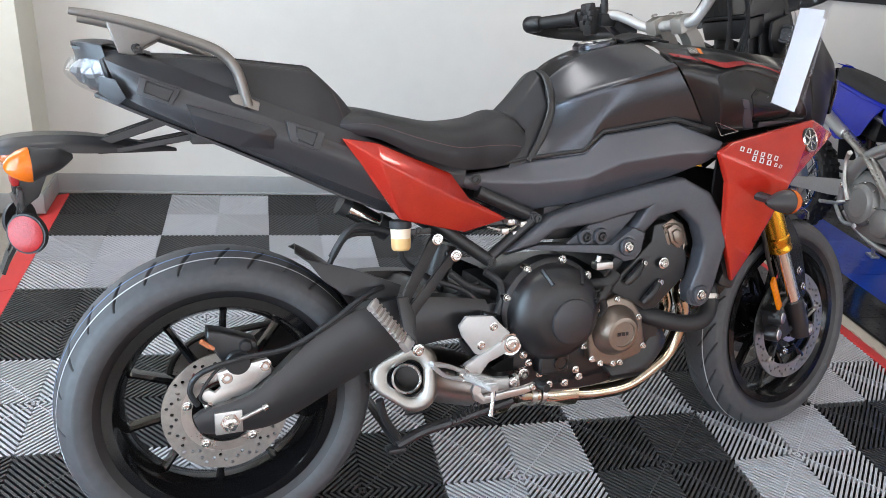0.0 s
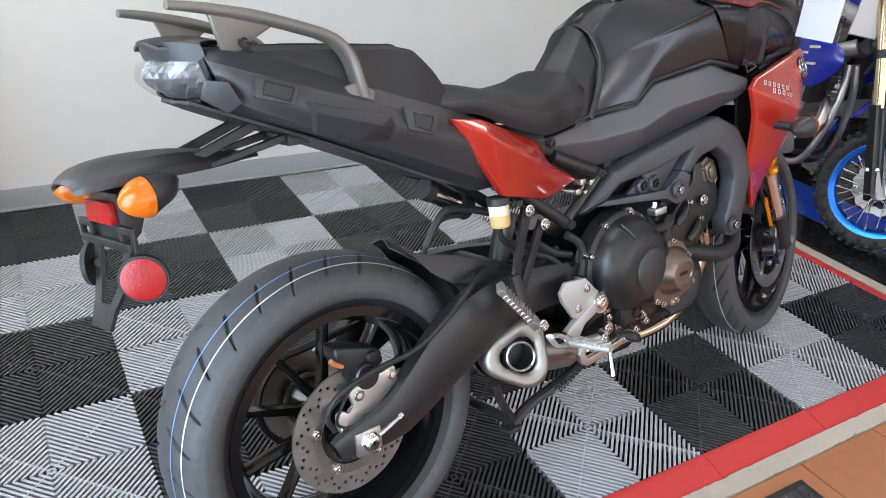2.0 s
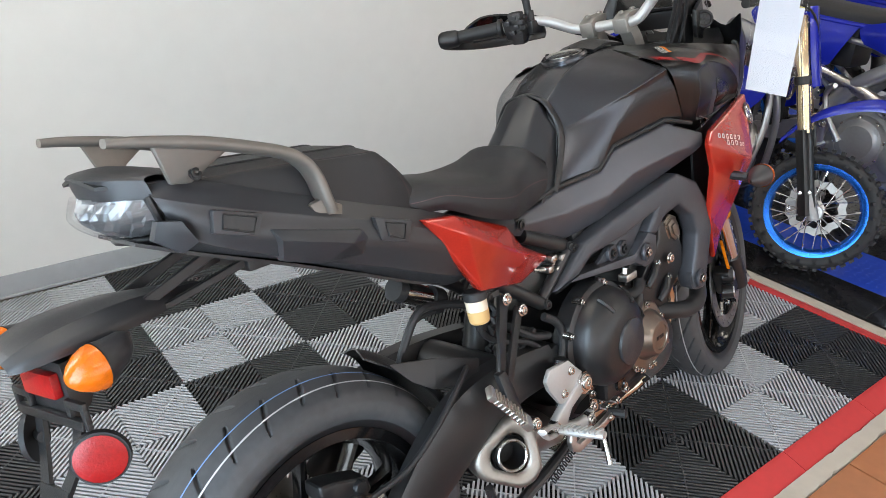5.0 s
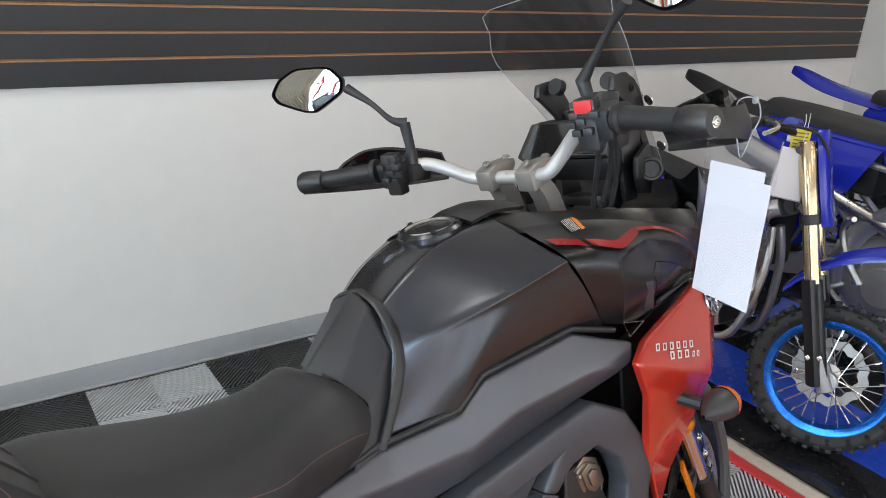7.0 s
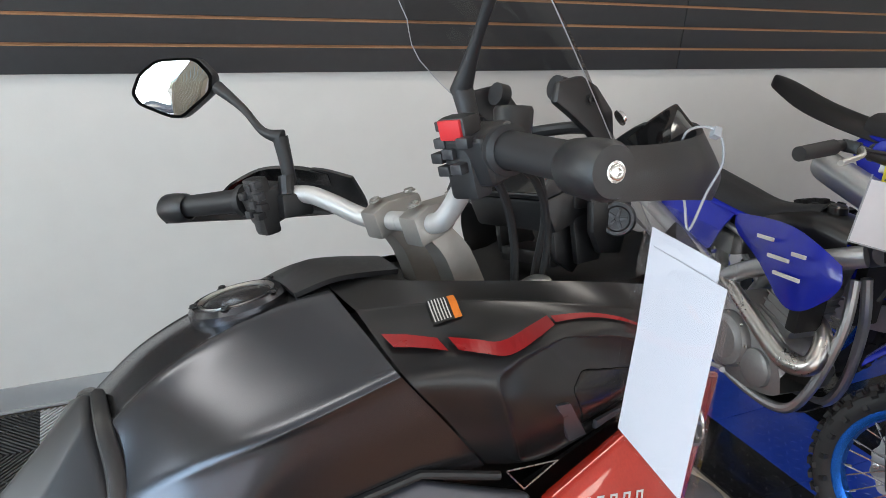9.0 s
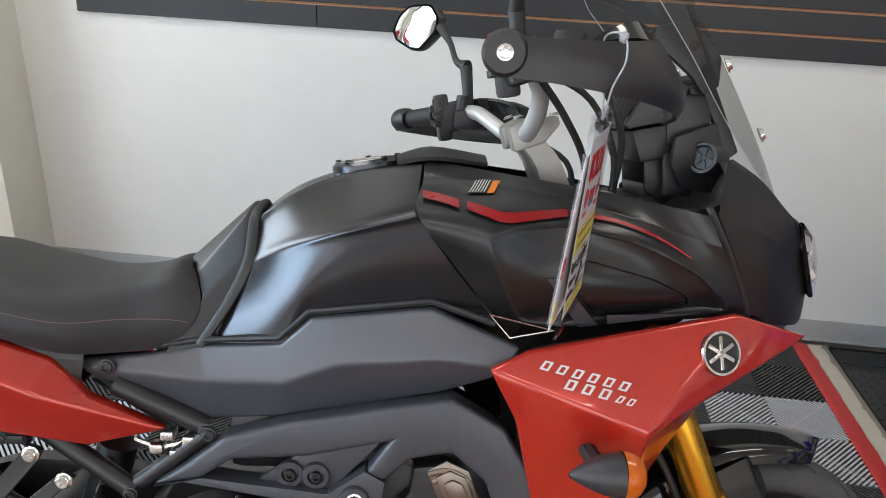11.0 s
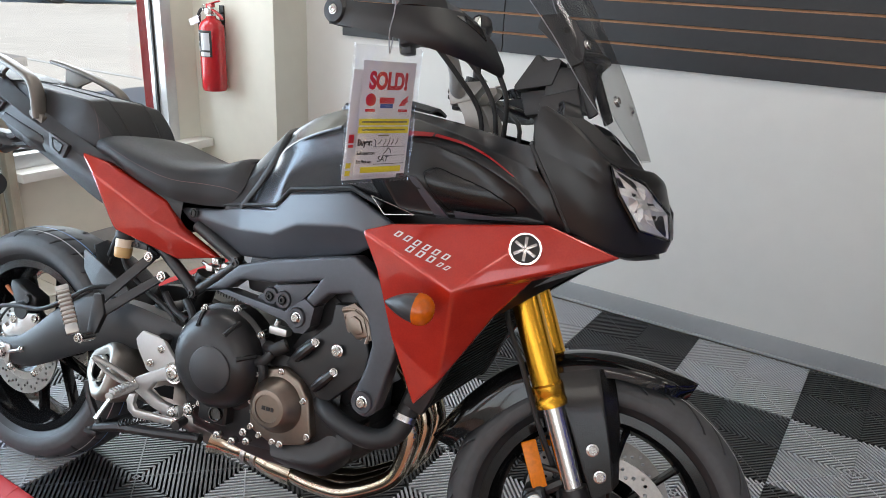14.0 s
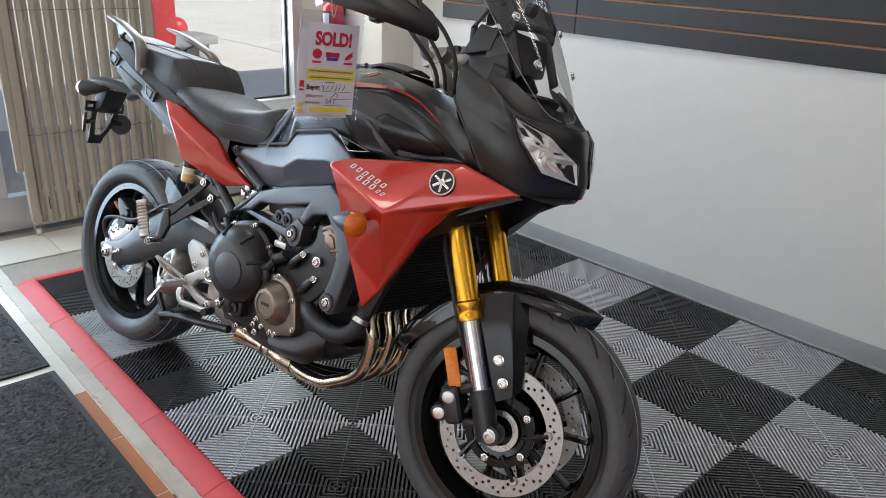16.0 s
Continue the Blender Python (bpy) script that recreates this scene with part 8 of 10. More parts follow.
sil = part("silencer", loft([oval_ring(c, d, a, b) for c, d, a, b in (((0.368, -0.075, 0.335), (0.6, 0.7, -0.3), 0.050, 0.056), ((0.40, -0.040, 0.320), (0.8, 0.4, -0.4), 0.066, 0.062), ((0.47, -0.005, 0.292), (1, 0, -0.4), 0.080, 0.064), ((0.56, -0.010, 0.262), (1, -0.1, -0.3), 0.078, 0.056), ((0.63, -0.040, 0.240), (1, -0.2, -0.2), 0.048, 0.040))], 4, 1, 0, close=True), "silencer", moto, "dull steel silencer box under the engine", angle=50)
cap_ = part("end_cap", loft([tri_ring(E0 + ax * d, r) for d, r in ((0.105, 0.052), (0.080, 0.060), (0.045, 0.066), (0.016, 0.066), (0.005, 0.062), (0.000, 0.054), (0.003, 0.042), (0.008, 0.036))], 3, 1, 0, close=True), "cap_alloy", sil, "pale brushed alloy three-cornered end cap", angle=50)
OUT = Matrix.Translation(E0) @ ax.to_track_quat("Z", "Y").to_matrix().to_4x4()
part("outlet", lathe([(0.026, 0.05), (0.026, -0.003), (0.0285, -0.005), (0.031, -0.003), (0.0315, 0.012)], OUT, 32), "steel", cap_, "bright steel outlet ring")
# black ring in place of the shade round the outlet
part("outlet_seat_shade", lathe([(0.0315, 0.010), (0.0370, 0.008)], OUT, 32), "black_shade", cap_)
part("outlet_throat", lathe([(0.0255, 0.0), (0.0255, 0.055), (0, 0.055)], OUT, 28), "dark_bolt", cap_)

# radiator
rad = part("radiator", moved(join(box(-0.018, 0.018, -0.165, 0.165, -0.135, 0.135, 0.004), box(-0.024, 0.024, -0.185, -0.160, -0.14, 0.14, 0.010), box(-0.024, 0.024, 0.160, 0.185, -0.14, 0.14, 0.010)), pose(1.205, 0, 0.610, 0, 22, 0)), "plastic", moto, "black radiator behind the forks")
for k in range(26):
    part("fin", moved(box(0.018, 0.021, -0.158, 0.158, -0.0022, 0.0022), pose(1.205, 0, 0.610, 0, 22, 0) @ pose(0, 0, -0.125 + 0.01 * k)), "radiator", rad)
for sy in (-1, 1):
    part("radiator_shroud", facets([(1.285, sy * 0.186, 0.69), (1.345, sy * 0.178, 0.775), (1.42, sy * 0.10, 0.80), (1.32, sy * 0.12, 0.72)], [(0, 1, 2, 3)], -sy * 0.004, 0.0), "plastic", moto)

# ---- front end ----
def on_fork(s, y=0.0, off=0.0):
    """A point on the fork's centre line, s metres up from the axle."""
    return Vector((WB, y, 0.300)) + AXIS * s + Vector((math.cos(radians(RAKE)), 0, math.sin(radians(RAKE)))) * off


fork = part("front_fork", moved(tube([on_fork(0.56, -0.125, -0.012), on_fork(0.555, 0, -0.03), on_fork(0.56, 0.125, -0.012)], [0.034, 0.03, 0.034], 12, 3, flat=0.7), STEER), "engine", moto, "gold upside-down front fork")
for sy in (-1, 1):
    part("fork_bottom", moved(join(tube([on_fork(-0.01, sy * 0.108, -0.014), on_fork(0.06, sy * 0.108, -0.012), on_fork(0.10, sy * 0.108, -0.012)], [0.026, 0.027, 0.026], 16, 2), lathe([(0, -0.02), (0.022, -0.02), (0.024, -0.014), (0.024, 0.014), (0.022, 0.02), (0, 0.02)], pose(WB, sy * 0.108, 0.300) @ AXES_Y, 24)), STEER), "engine", fork)
for sy in (-1, 1):
    part("slider", moved(tube([on_fork(0.09, sy * 0.108, -0.012), on_fork(0.27, sy * 0.108, -0.012)], 0.0205, 20, 1), STEER), "chrome", fork, "chrome fork slider")
    part("outer_tube", moved(join(lathe([(0.0275, 0.0), (0.0275, 0.30), (0.026, 0.305), (0.026, 0.48)], toward(on_fork(0.285, sy * 0.108, -0.012), AXIS), 28), lathe([(0.022, -0.032), (0.030, -0.030), (0.0305, -0.020), (0.029, -0.016), (0.029, -0.006), (0.0305, -0.003), (0.0305, 0.010), (0.0275, 0.014)], toward(on_fork(0.285, sy * 0.108, -0.012), AXIS), 28)), STEER), "gold", fork, "gold anodised fork tube")
    part("axle_bolt", moved(join(bolt(on_fork(0.0, sy * 0.130), (0, sy, 0), 0.012, 0.006)), STEER), "steel", fork)
part("top_yoke", moved(join(tube([on_fork(0.765, -0.115, -0.015), on_fork(0.765, 0, -0.045), on_fork(0.765, 0.115, -0.015)], [0.034, 0.030, 0.034], 12, 3, flat=0.45), *[lathe([(0, 0.012), (0.012, 0.012), (0.020, 0.008), (0.024, 0.004), (0.026, -0.01)], toward(on_fork(0.77, sy * 0.108, -0.012), AXIS), 24) for sy in (-1, 1)]), STEER), "alloy", fork)
# front mudguard
def fender_rows():
    rows = []
    for a, r, w in ((64, 0.329, 0.005), (67, 0.328, 0.026), (72, 0.326, 0.050), (81, 0.324, 0.068), (95, 0.324, 0.070), (110, 0.326, 0.070), (130, 0.330, 0.066), (148, 0.337, 0.058), (160, 0.345, 0.044), (166, 0.352, 0.020)):
        c, s = math.cos(radians(a)), math.sin(radians(a))
        q = 0.030 + 0.022 * max(0.0, min(1.0, (a - 95) / 25)) * (1 if a < 150 else 0.4)
        rows.append([(WB + rr * c, y, 0.300 + rr * s) for y, rr in ((-w, r - q), (-w * 0.9, r - 0.008), (-w * 0.45, r + 0.004), (0, r + 0.009), (w * 0.45, r + 0.004), (w * 0.9, r - 0.008), (w, r - q))])
    return rows


fend = part("front_mudguard", moved(loft(fender_rows(), 5, 4, 0.004), STEER), "gloss_black", moto, "gloss black front mudguard", angle=50)
for sy in (-1, 1):
    b = loft([creased([tuple(on_fork(s, sy * y, o)) for s, o, y in row], (1, 2), 0.2) for row in (
        ((0.300, -0.026, 0.080), (0.310, -0.010, 0.088), (0.300, 0.085, 0.078), (0.285, 0.110, 0.050)),
        ((0.235, -0.010, 0.090), (0.245, 0.010, 0.104), (0.238, 0.080, 0.098), (0.225, 0.106, 0.066)),
        ((0.150, 0.000, 0.092), (0.150, 0.014, 0.106), (0.150, 0.070, 0.102), (0.146, 0.088, 0.074)),
        ((0.072, 0.002, 0.092), (0.068, 0.016, 0.104), (0.076, 0.056, 0.100), (0.082, 0.070, 0.080)))], 4, 3, 0.006)
    st = part("mudguard_stay", moved(b, STEER), "duct_pane", fend, angle=40)
    part("stay_bolt", moved(bolt(on_fork(0.159, sy * 0.106, 0.040), (0.2, sy, 0), 0.009, 0.007), STEER), "chrome", st)
    part("stay_bolt", moved(bolt(on_fork(0.108, sy * 0.106, 0.041), (0.2, sy, 0), 0.009, 0.007), STEER), "chrome", st)
    cb = part("front_caliper", moved(join(moved(box(-0.028, 0.028, -0.022, 0.022, -0.044, 0.044, 0.015, 3), toward(on_fork(0.072, sy * 0.098, -0.085), AXIS)), tube([on_fork(0.11, sy * 0.098, -0.02), on_fork(0.10, sy * 0.098, -0.07)], 0.012, 8, 1), tube([on_fork(0.02, sy * 0.098, -0.02), on_fork(0.03, sy * 0.098, -0.07)], 0.012, 8, 1)), STEER), "engine", moto, "black radial front brake caliper")
    for s, o in ((0.058, -0.116), (0.091, -0.086)):
        part("piston_cap", moved(lathe([(0, 0.004), (0.010, 0.004), (0.0135, 0.003), (0.0150, 0.0), (0.0150, -0.02)], toward(on_fork(s, sy * 0.126, o), (0.25, sy, 0)), 22), STEER), "alloy", cb)
        part("piston_housing", moved(lathe([(0.0150, 0.001), (0.0185, 0.0), (0.0200, -0.004), (0.0200, -0.030), (0, -0.030)], toward(on_fork(s, sy * 0.126, o), (0.25, sy, 0)), 22), STEER), "engine", cb)
    nf = Vector((0.36, sy * 0.93, 0.05)).normalized()
    xf = nf.cross(AXIS).normalized()
    ff = Matrix(((xf.x, nf.x, AXIS.x, 0), (xf.y, nf.y, AXIS.y, 0), (xf.z, nf.z, AXIS.z, 0), (0, 0, 0, 1)))
    rf = part("fork_reflector", moved(moved(box(-0.0145, 0.0145, -0.004, 0.005, -0.045, 0.045, 0.003), Matrix.Translation(on_fork(0.155, sy * 0.112, -0.072)) @ ff), STEER), "fork_amber", moto, "rectangular amber fork reflector")
    part("reflector_stay", moved(tube([on_fork(0.150, sy * 0.100, -0.070), on_fork(0.130, sy * 0.104, -0.030)], 0.006, 8, 1), STEER), "dark_bolt", rf)
    part("caliper_hose", moved(tube([on_fork(0.05, sy * 0.105, -0.06), on_fork(0.10, sy * 0.090, -0.040), on_fork(0.22, sy * 0.094, -0.048), on_fork(0.34, sy * 0.100, -0.050), on_fork(0.44, sy * 0.090, -0.055), on_fork(0.55, sy * 0.06, -0.03)], 0.0055, 8, 5), STEER), "hose", moto)
    part("wheel_sensor_ring", moved(lathe([(0.034, 0.0), (0.047, 0.0), (0.047, 0.003), (0.034, 0.003)], pose(WB, sy * 0.075, 0.300) @ AXES_Y, 40, closed=True), STEER), "steel", moto)

# handlebar: the bars are turned left, so the left side sits further back and lower
LEFT = Matrix.Translation((1.006, 0.230, 1.120)) @ Matrix.Rotation(radians(12.8), 4, "Z") @ Matrix.Translation((-1.060, -0.200, -1.184))


def left_of(bm):
    return moved(mirrored(bm), LEFT)


def bar_parts(side):
    do = (lambda b: b) if side < 0 else left_of
    run = [(1.100, 0.030, 1.091), (1.100, -0.021, 1.093), (1.099, -0.058, 1.098), (1.105, -0.084, 1.124), (1.101, -0.114, 1.153), (1.080, -0.155, 1.176), (1.060, -0.200, 1.184), (1.050, -0.240, 1.183), (1.022, -0.372, 1.174)]
    if side > 0:
        run = [(1.100, 0.031, 1.091), (1.098, 0.073, 1.090), (1.088, 0.115, 1.093), (1.065, 0.152, 1.112), (1.046, 0.185, 1.124), (1.020, 0.220, 1.123), (0.995, 0.265, 1.119)]
    bar = part("handlebar_half", tube(run, 0.0125, 16, 6), "silver", moto, "silver painted tapered handlebar")
    grip = part("grip", do(tube([(1.053, -0.238, 1.183), (1.048, -0.262, 1.182), (1.025, -0.362, 1.174)], [0.0185, 0.0170, 0.0165], 18, 3)), "hose", bar, "black rubber grip")
    part("grip_flange", do(lathe([(0.018, -0.006), (0.023, -0.005), (0.0235, 0.004), (0.018, 0.008)], toward((1.052, -0.242, 1.183), (-0.21, -0.97, -0.06)), 24)), "hose", grip)
    part("bar_end", do(join(lathe([(0.017, -0.03), (0.0215, -0.022), (0.023, 0.0), (0.0225, 0.016), (0.019, 0.023), (0, 0.024)], toward((1.018, -0.380, 1.172), (-0.16, -0.98, -0.05)), 24))), "plastic", bar)
    part("bar_end_bolt", do(bolt((1.0145, -0.4035, 1.171), (-0.16, -0.98, -0.05), 0.006, 0.003)), "chrome", bar)
    sw = part("switch_block", do(join(moved(box(-0.024, 0.024, -0.028, 0.028, -0.026, 0.024, 0.008, 3), pose(1.058, -0.198, 1.180, 0, -20, 8)), moved(box(-0.014, 0.010, -0.018, 0.018, -0.040, 0.040, 0.006), pose(1.045, -0.190, 1.178, 0, -10, 8)))), "plastic", bar, "black switch housing")
    for dz, dy, m_ in ((0.022, 0.0, "red_ink" if side < 0 else "plastic_grey"), (0.0, 0.006, "plastic_grey"), (-0.014, -0.006, "plastic_grey"), (0.010, 0.018, "plastic_grey"), (0.010, -0.018, "plastic_grey"), (-0.004, 0.024, "hose"), (-0.016, 0.014, "hose"), (0.026, 0.014, "plastic_grey")):
        big = 1.9 if m_ == "red_ink" else 1.0
        part("switch_button", do(moved(box(-0.006, 0.006, -0.0075 * big, 0.0075 * big, -0.005 * big, 0.005 * big, 0.0015), pose(1.030, -0.192 + dy, 1.182 + dz, 0, -10, 8))), m_, sw)
    lever = part("brake_lever" if side < 0 else "clutch_lever", do(tube([(1.095, -0.185, 1.172), (1.108, -0.225, 1.166), (1.100, -0.29, 1.160), (1.085, -0.345, 1.158)], [0.010, 0.007, 0.006, 0.008], 10, 5, flat=0.6)), "hose", bar, "black lever")
    part("lever_perch", do(join(moved(box(-0.022, 0.024, -0.022, 0.022, -0.015, 0.018, 0.006), pose(1.078, -0.172, 1.174, 0, 0, 10)), tube([(1.068, -0.165, 1.19), (1.072, -0.168, 1.215)], 0.011, 10, 1))), "plastic", lever)
    if side < 0:
        part("brake_master_cup", do(lathe([(0, 0.016), (0.019, 0.016), (0.021, 0.012), (0.019, -0.014), (0, -0.016)], toward((1.125, -0.165, 1.205), (0.1, 0, 1)), 20)), "plastic", lever)
    # riser clamp
    cy = -0.021 if side < 0 else 0.073
    cap = moved(plate([(-0.026, -0.020), (-0.022, 0.016), (0.004, 0.020), (0.050, 0.008), (0.050, -0.004), (0.020, -0.022)], -0.019, 0.019, 0.004), pose(1.100, cy, 1.095, 0, -22, 0))
    riser = loft([[(x, cy + w, z) for x, z, w in ((xa, za, -0.016), (xb, zb, -0.016), (xb, zb, 0.016), (xa, za, 0.016))] for xa, za, xb, zb in ((1.094, 1.076, 1.128, 1.084), (1.116, 1.048, 1.152, 1.056), (1.136, 0.990, 1.176, 0.998))], 3, 1, 0, close=True)
    part("bar_clamp", join(cap, riser, bolt((1.088, cy, 1.116), (-0.37, 0, 0.93), 0.0065, 0.004), bolt((1.140, cy, 1.122), (-0.2, 0, 0.97), 0.0065, 0.004)), "clamp", bar, "grey machined riser clamp")
    # hand guard
    g = loft([[(1.004, -0.392, 1.150), (0.998, -0.394, 1.170), (1.006, -0.392, 1.190)], [(1.060, -0.402, 1.145), (1.062, -0.404, 1.166), (1.062, -0.400, 1.186)], [(1.130, -0.390, 1.136), (1.136, -0.393, 1.158), (1.132, -0.386, 1.188)], [(1.190, -0.350, 1.126), (1.200, -0.352, 1.150), (1.180, -0.340, 1.196)], [(1.225, -0.285, 1.118), (1.232, -0.284, 1.142), (1.200, -0.270, 1.196)], [(1.240, -0.205, 1.112), (1.244, -0.202, 1.128), (1.218, -0.200, 1.170)]], 5, 5, 0.005)
    brow = loft([[(1.100, -0.382, 1.186), (1.110, -0.375, 1.196)], [(1.150, -0.366, 1.194), (1.150, -0.350, 1.212)], [(1.195, -0.320, 1.188), (1.185, -0.305, 1.206)], [(1.225, -0.255, 1.165), (1.210, -0.245, 1.185)]], 4, 3, 0.008)
    if side > 0:
        # the far guard tilts up towards the middle
        for b in (g, brow):
            for v in b.verts:
                v.co.z += 0.15 * (v.co.y + 0.392)
    hg = part("hand_guard", do(g), "plastic", moto, "black plastic hand guard", angle=45)
    part("guard_brow", do(brow), "gloss_black", hg)
    part("guard_mount", do(tube([(1.115, -0.20, 1.172), (1.17, -0.23, 1.160), (1.215, -0.25, 1.150)], 0.009, 8, 3)), "plastic", hg)
    # mirror on its jointed stem
    if side > 0:
        st = [(1.036, 0.212, 1.128), (1.033, 0.214, 1.165), (1.029, 0.217, 1.204)], [(1.031, 0.214, 1.203), (1.013, 0.236, 1.213), (1.004, 0.276, 1.246), (0.988, 0.326, 1.280)]
        mm = Matrix.Translation((0.949, 0.388, 1.288)) @ Matrix.Rotation(radians(35), 4, "Z") @ Matrix.Rotation(radians(-1), 4, "Y") @ Matrix.Diagonal((1, 0.93, 1, 1))
    else:
        st = [(1.060, -0.190, 1.180), (1.058, -0.182, 1.210), (1.056, -0.174, 1.243)], [(1.056, -0.172, 1.238), (1.052, -0.203, 1.276), (1.047, -0.236, 1.312), (1.040, -0.268, 1.342)]
        mm = Matrix.Translation((1.020, -0.345, 1.362)) @ Matrix(((0.995, -0.10, 0, 0), (-0.10, -0.995, 0, 0), (0, 0, 1, 0), (0, 0, 0, 1))) @ Matrix.Rotation(radians(4), 4, "Y")
    part_m = part("mirror_stem", join(tube(st[0], [0.0095, 0.0095, 0.0110], 12, 3), tube(st[1], [0.0110, 0.0060, 0.0056, 0.0095], 12, 4)), "hose", moto, "black mirror stem")
    out = [(0.087, -0.004), (0.068, 0.022), (0.028, 0.040), (-0.046, 0.036), (-0.072, 0.010), (-0.066, -0.014), (-0.006, -0.046), (0.018, -0.044), (0.076, -0.022)]
    ring = []
    for i in range(len(out)):
        a, b, c = Vector((0, *out[i - 1])), Vector((0, *out[i])), Vector((0, *out[(i + 1) % len(out)]))
        p0, p1 = b.lerp(a, 0.25), b.lerp(c, 0.25)
        ring += [np.array((1 - f) ** 2 * p0 + 2 * f * (1 - f) * b + f * f * p1) for f in (0, 0.33, 0.67, 1)]
    rows = [[(-0.006, *(p[1:] * 1.03)) for p in ring], [(0.010, *(p[1:] * 1.02)) for p in ring], [(0.026, *(p[1:] * 0.8)) for p in ring], [(0.034, *(p[1:] * 0.35)) for p in ring], [(0.035, *(p[1:] * 0.05)) for p in ring]]
    part("mirror", moved(loft(rows, 3, 1, 0, close=True), mm), "plastic", part_m, "black mirror head", angle=50)
    bm = bmesh.new()
    # slightly domed glass
    domes = [[bm.verts.new((-0.0062 - 0.0040 * (1 - f * f), *(p[1:] * 0.93 * f))) for p in ring] for f in (1.0, 0.85, 0.68, 0.5, 0.32, 0.15)]
    for o_, i_ in zip(domes, domes[1:]):
        for k in range(len(ring)):
            bm.faces.new((o_[k], o_[(k + 1) % len(ring)], i_[(k + 1) % len(ring)], i_[k]))
    bm.faces.new(domes[-1])
    part("mirror_glass", moved(bm, mm), "mirror", part_m, "silver mirror glass", angle=80)
    return bar


bar_parts(-1)
bar_parts(1)
part("control_cable", tube([(1.09, -0.165, 1.165), (1.13, -0.14, 1.12), (1.17, -0.10, 1.06), (1.18, -0.08, 0.99)], 0.005, 8, 5), "hose", moto)
part("control_cable", tube([(1.10, -0.175, 1.17), (1.16, -0.155, 1.14), (1.205, -0.12, 1.07), (1.21, -0.09, 0.99)], 0.0045, 8, 5), "hose", moto)
part("control_cable", tube([(1.06, 0.20, 1.12), (1.12, 0.16, 1.09), (1.19, 0.10, 1.05), (1.20, 0.08, 0.98)], 0.005, 8, 5), "hose", moto)
part("brake_line", tube([(1.125, -0.16, 1.19), (1.18, -0.13, 1.16), (1.22, -0.10, 1.09), (1.22, -0.07, 0.99), (1.25, -0.05, 0.86)], 0.005, 8, 5), "hose", moto)

# ---- sale tag on the hand guard ----
def bars(name, parent, material, rows, y=-0.0012):
    """Plain printed bars (x0, x1, z0, z1) on the face of a sheet, each a part."""
    for x0, x1, z0, z1 in rows:
        part(name, box(x0, x1, y - 0.0003, y + 0.0003, z0, z1), material, parent, keep=True)


# local x along the sheet, local y away from the printed face, local z up; hung a little askew
TAG = Matrix.Translation((1.819, 0.197, 1.184)) @ Matrix(((0.24, -0.971, 0, 0), (0.971, 0.24, 0, 0), (0, 0, 1, 0), (0, 0, 0, 1))) @ pose(0, 0, 0, 1.5, 5.5, 0) @ Matrix.Scale(1.06, 4)
tag = thing("sale_tag", TAG, "white sold card in a clear plastic sleeve tied on", "tag")
part("sleeve", box(-0.064, 0.064, -0.0026, -0.0022, -0.205, 0.0), "sleeve", tag, "clear plastic sleeve", keep=True)
part("sleeve_seam", join(box(-0.0650, -0.0638, -0.001, 0.002, -0.207, 0.002, 0.0003), box(0.0638, 0.0650, -0.001, 0.002, -0.207, 0.002, 0.0003), box(-0.064, 0.064, -0.001, 0.002, -0.207, -0.2058, 0.0003)), "sleeve", tag, "clear welded sleeve edge")
sheet = part("sheet", box(-0.061, 0.046, 0.0002, 0.0008, -0.203, -0.036), "paper", tag, "second white paper sheet behind", m=pose(0, 0, -0.02, 2.5, 0, 0) @ pose(0, 0, 0.02))
part("sleeve_back", box(-0.064, 0.064, 0.0022, 0.0026, -0.205, 0.0), "sleeve", tag, "clear plastic back of the sleeve", keep=True, m=pose(0, 0, -0.02, 2.5, 0, 0) @ pose(0, 0, 0.02))
card = part("card", moved(box(-0.046, 0.055, -0.0008, -0.0002, -0.194, -0.022), Matrix.Identity(4)), "paper", tag, "white printed card")
lettering("headline", "SOLD!", 0.034, "red_ink", card, pose(0.0045, -0.0010, -0.062, 90, 0, 0), width=0.78, align="CENTER", bold=0.0016)
# three plain marks with a bar under two of them
for cx, rr in ((-0.027, 0.0095),):
    part("mark_disc", lathe([(0, 0.0004), (rr, 0.0004), (rr, 0)], toward((cx, -0.0009, -0.079), (0, -1, 0)), 28), "red_ink", card)
bars("mark_bar", card, "red_ink", [(-0.036, -0.018, -0.0965, -0.0925), (0.028, 0.046, -0.0965, -0.0925), (-0.010, 0.018, -0.084, -0.075)])
bars("mark_bar", card, "blue_ink", [(-0.008, 0.016, -0.091, -0.0845)])
part("mark_wing", plate([(0.028, -0.088), (0.034, -0.079), (0.046, -0.071), (0.044, -0.078), (0.047, -0.080), (0.040, -0.084), (0.043, -0.086)], -0.0012, -0.0008, 0), "red_ink", card, keep=True)
bars("highlight", card, "yellow_ink", [(-0.045, 0.052, -0.117, -0.107), (-0.045, 0.052, -0.129, -0.119), (-0.034, 0.045, -0.190, -0.181)])
bars("print_bar", card, "grey_ink", [(-0.040, 0.048, -0.113, -0.1105), (-0.038, 0.046, -0.125, -0.1225), (-0.006, 0.014, -0.1335, -0.1315)], -0.0015)
lettering("form_line", "Buyer:", 0.0135, "black_ink", card, pose(-0.044, -0.0010, -0.1475, 90, 0, 0), width=0.8, bold=0.0004)
lettering("form_line", "Salesperson:", 0.0085, "black_ink", card, pose(-0.044, -0.0010, -0.162, 90, 0, 0), width=0.85)
lettering("form_line", "Est Pick-up:", 0.0075, "black_ink", card, pose(-0.044, -0.0010, -0.175, 90, 0, 0), width=0.85)
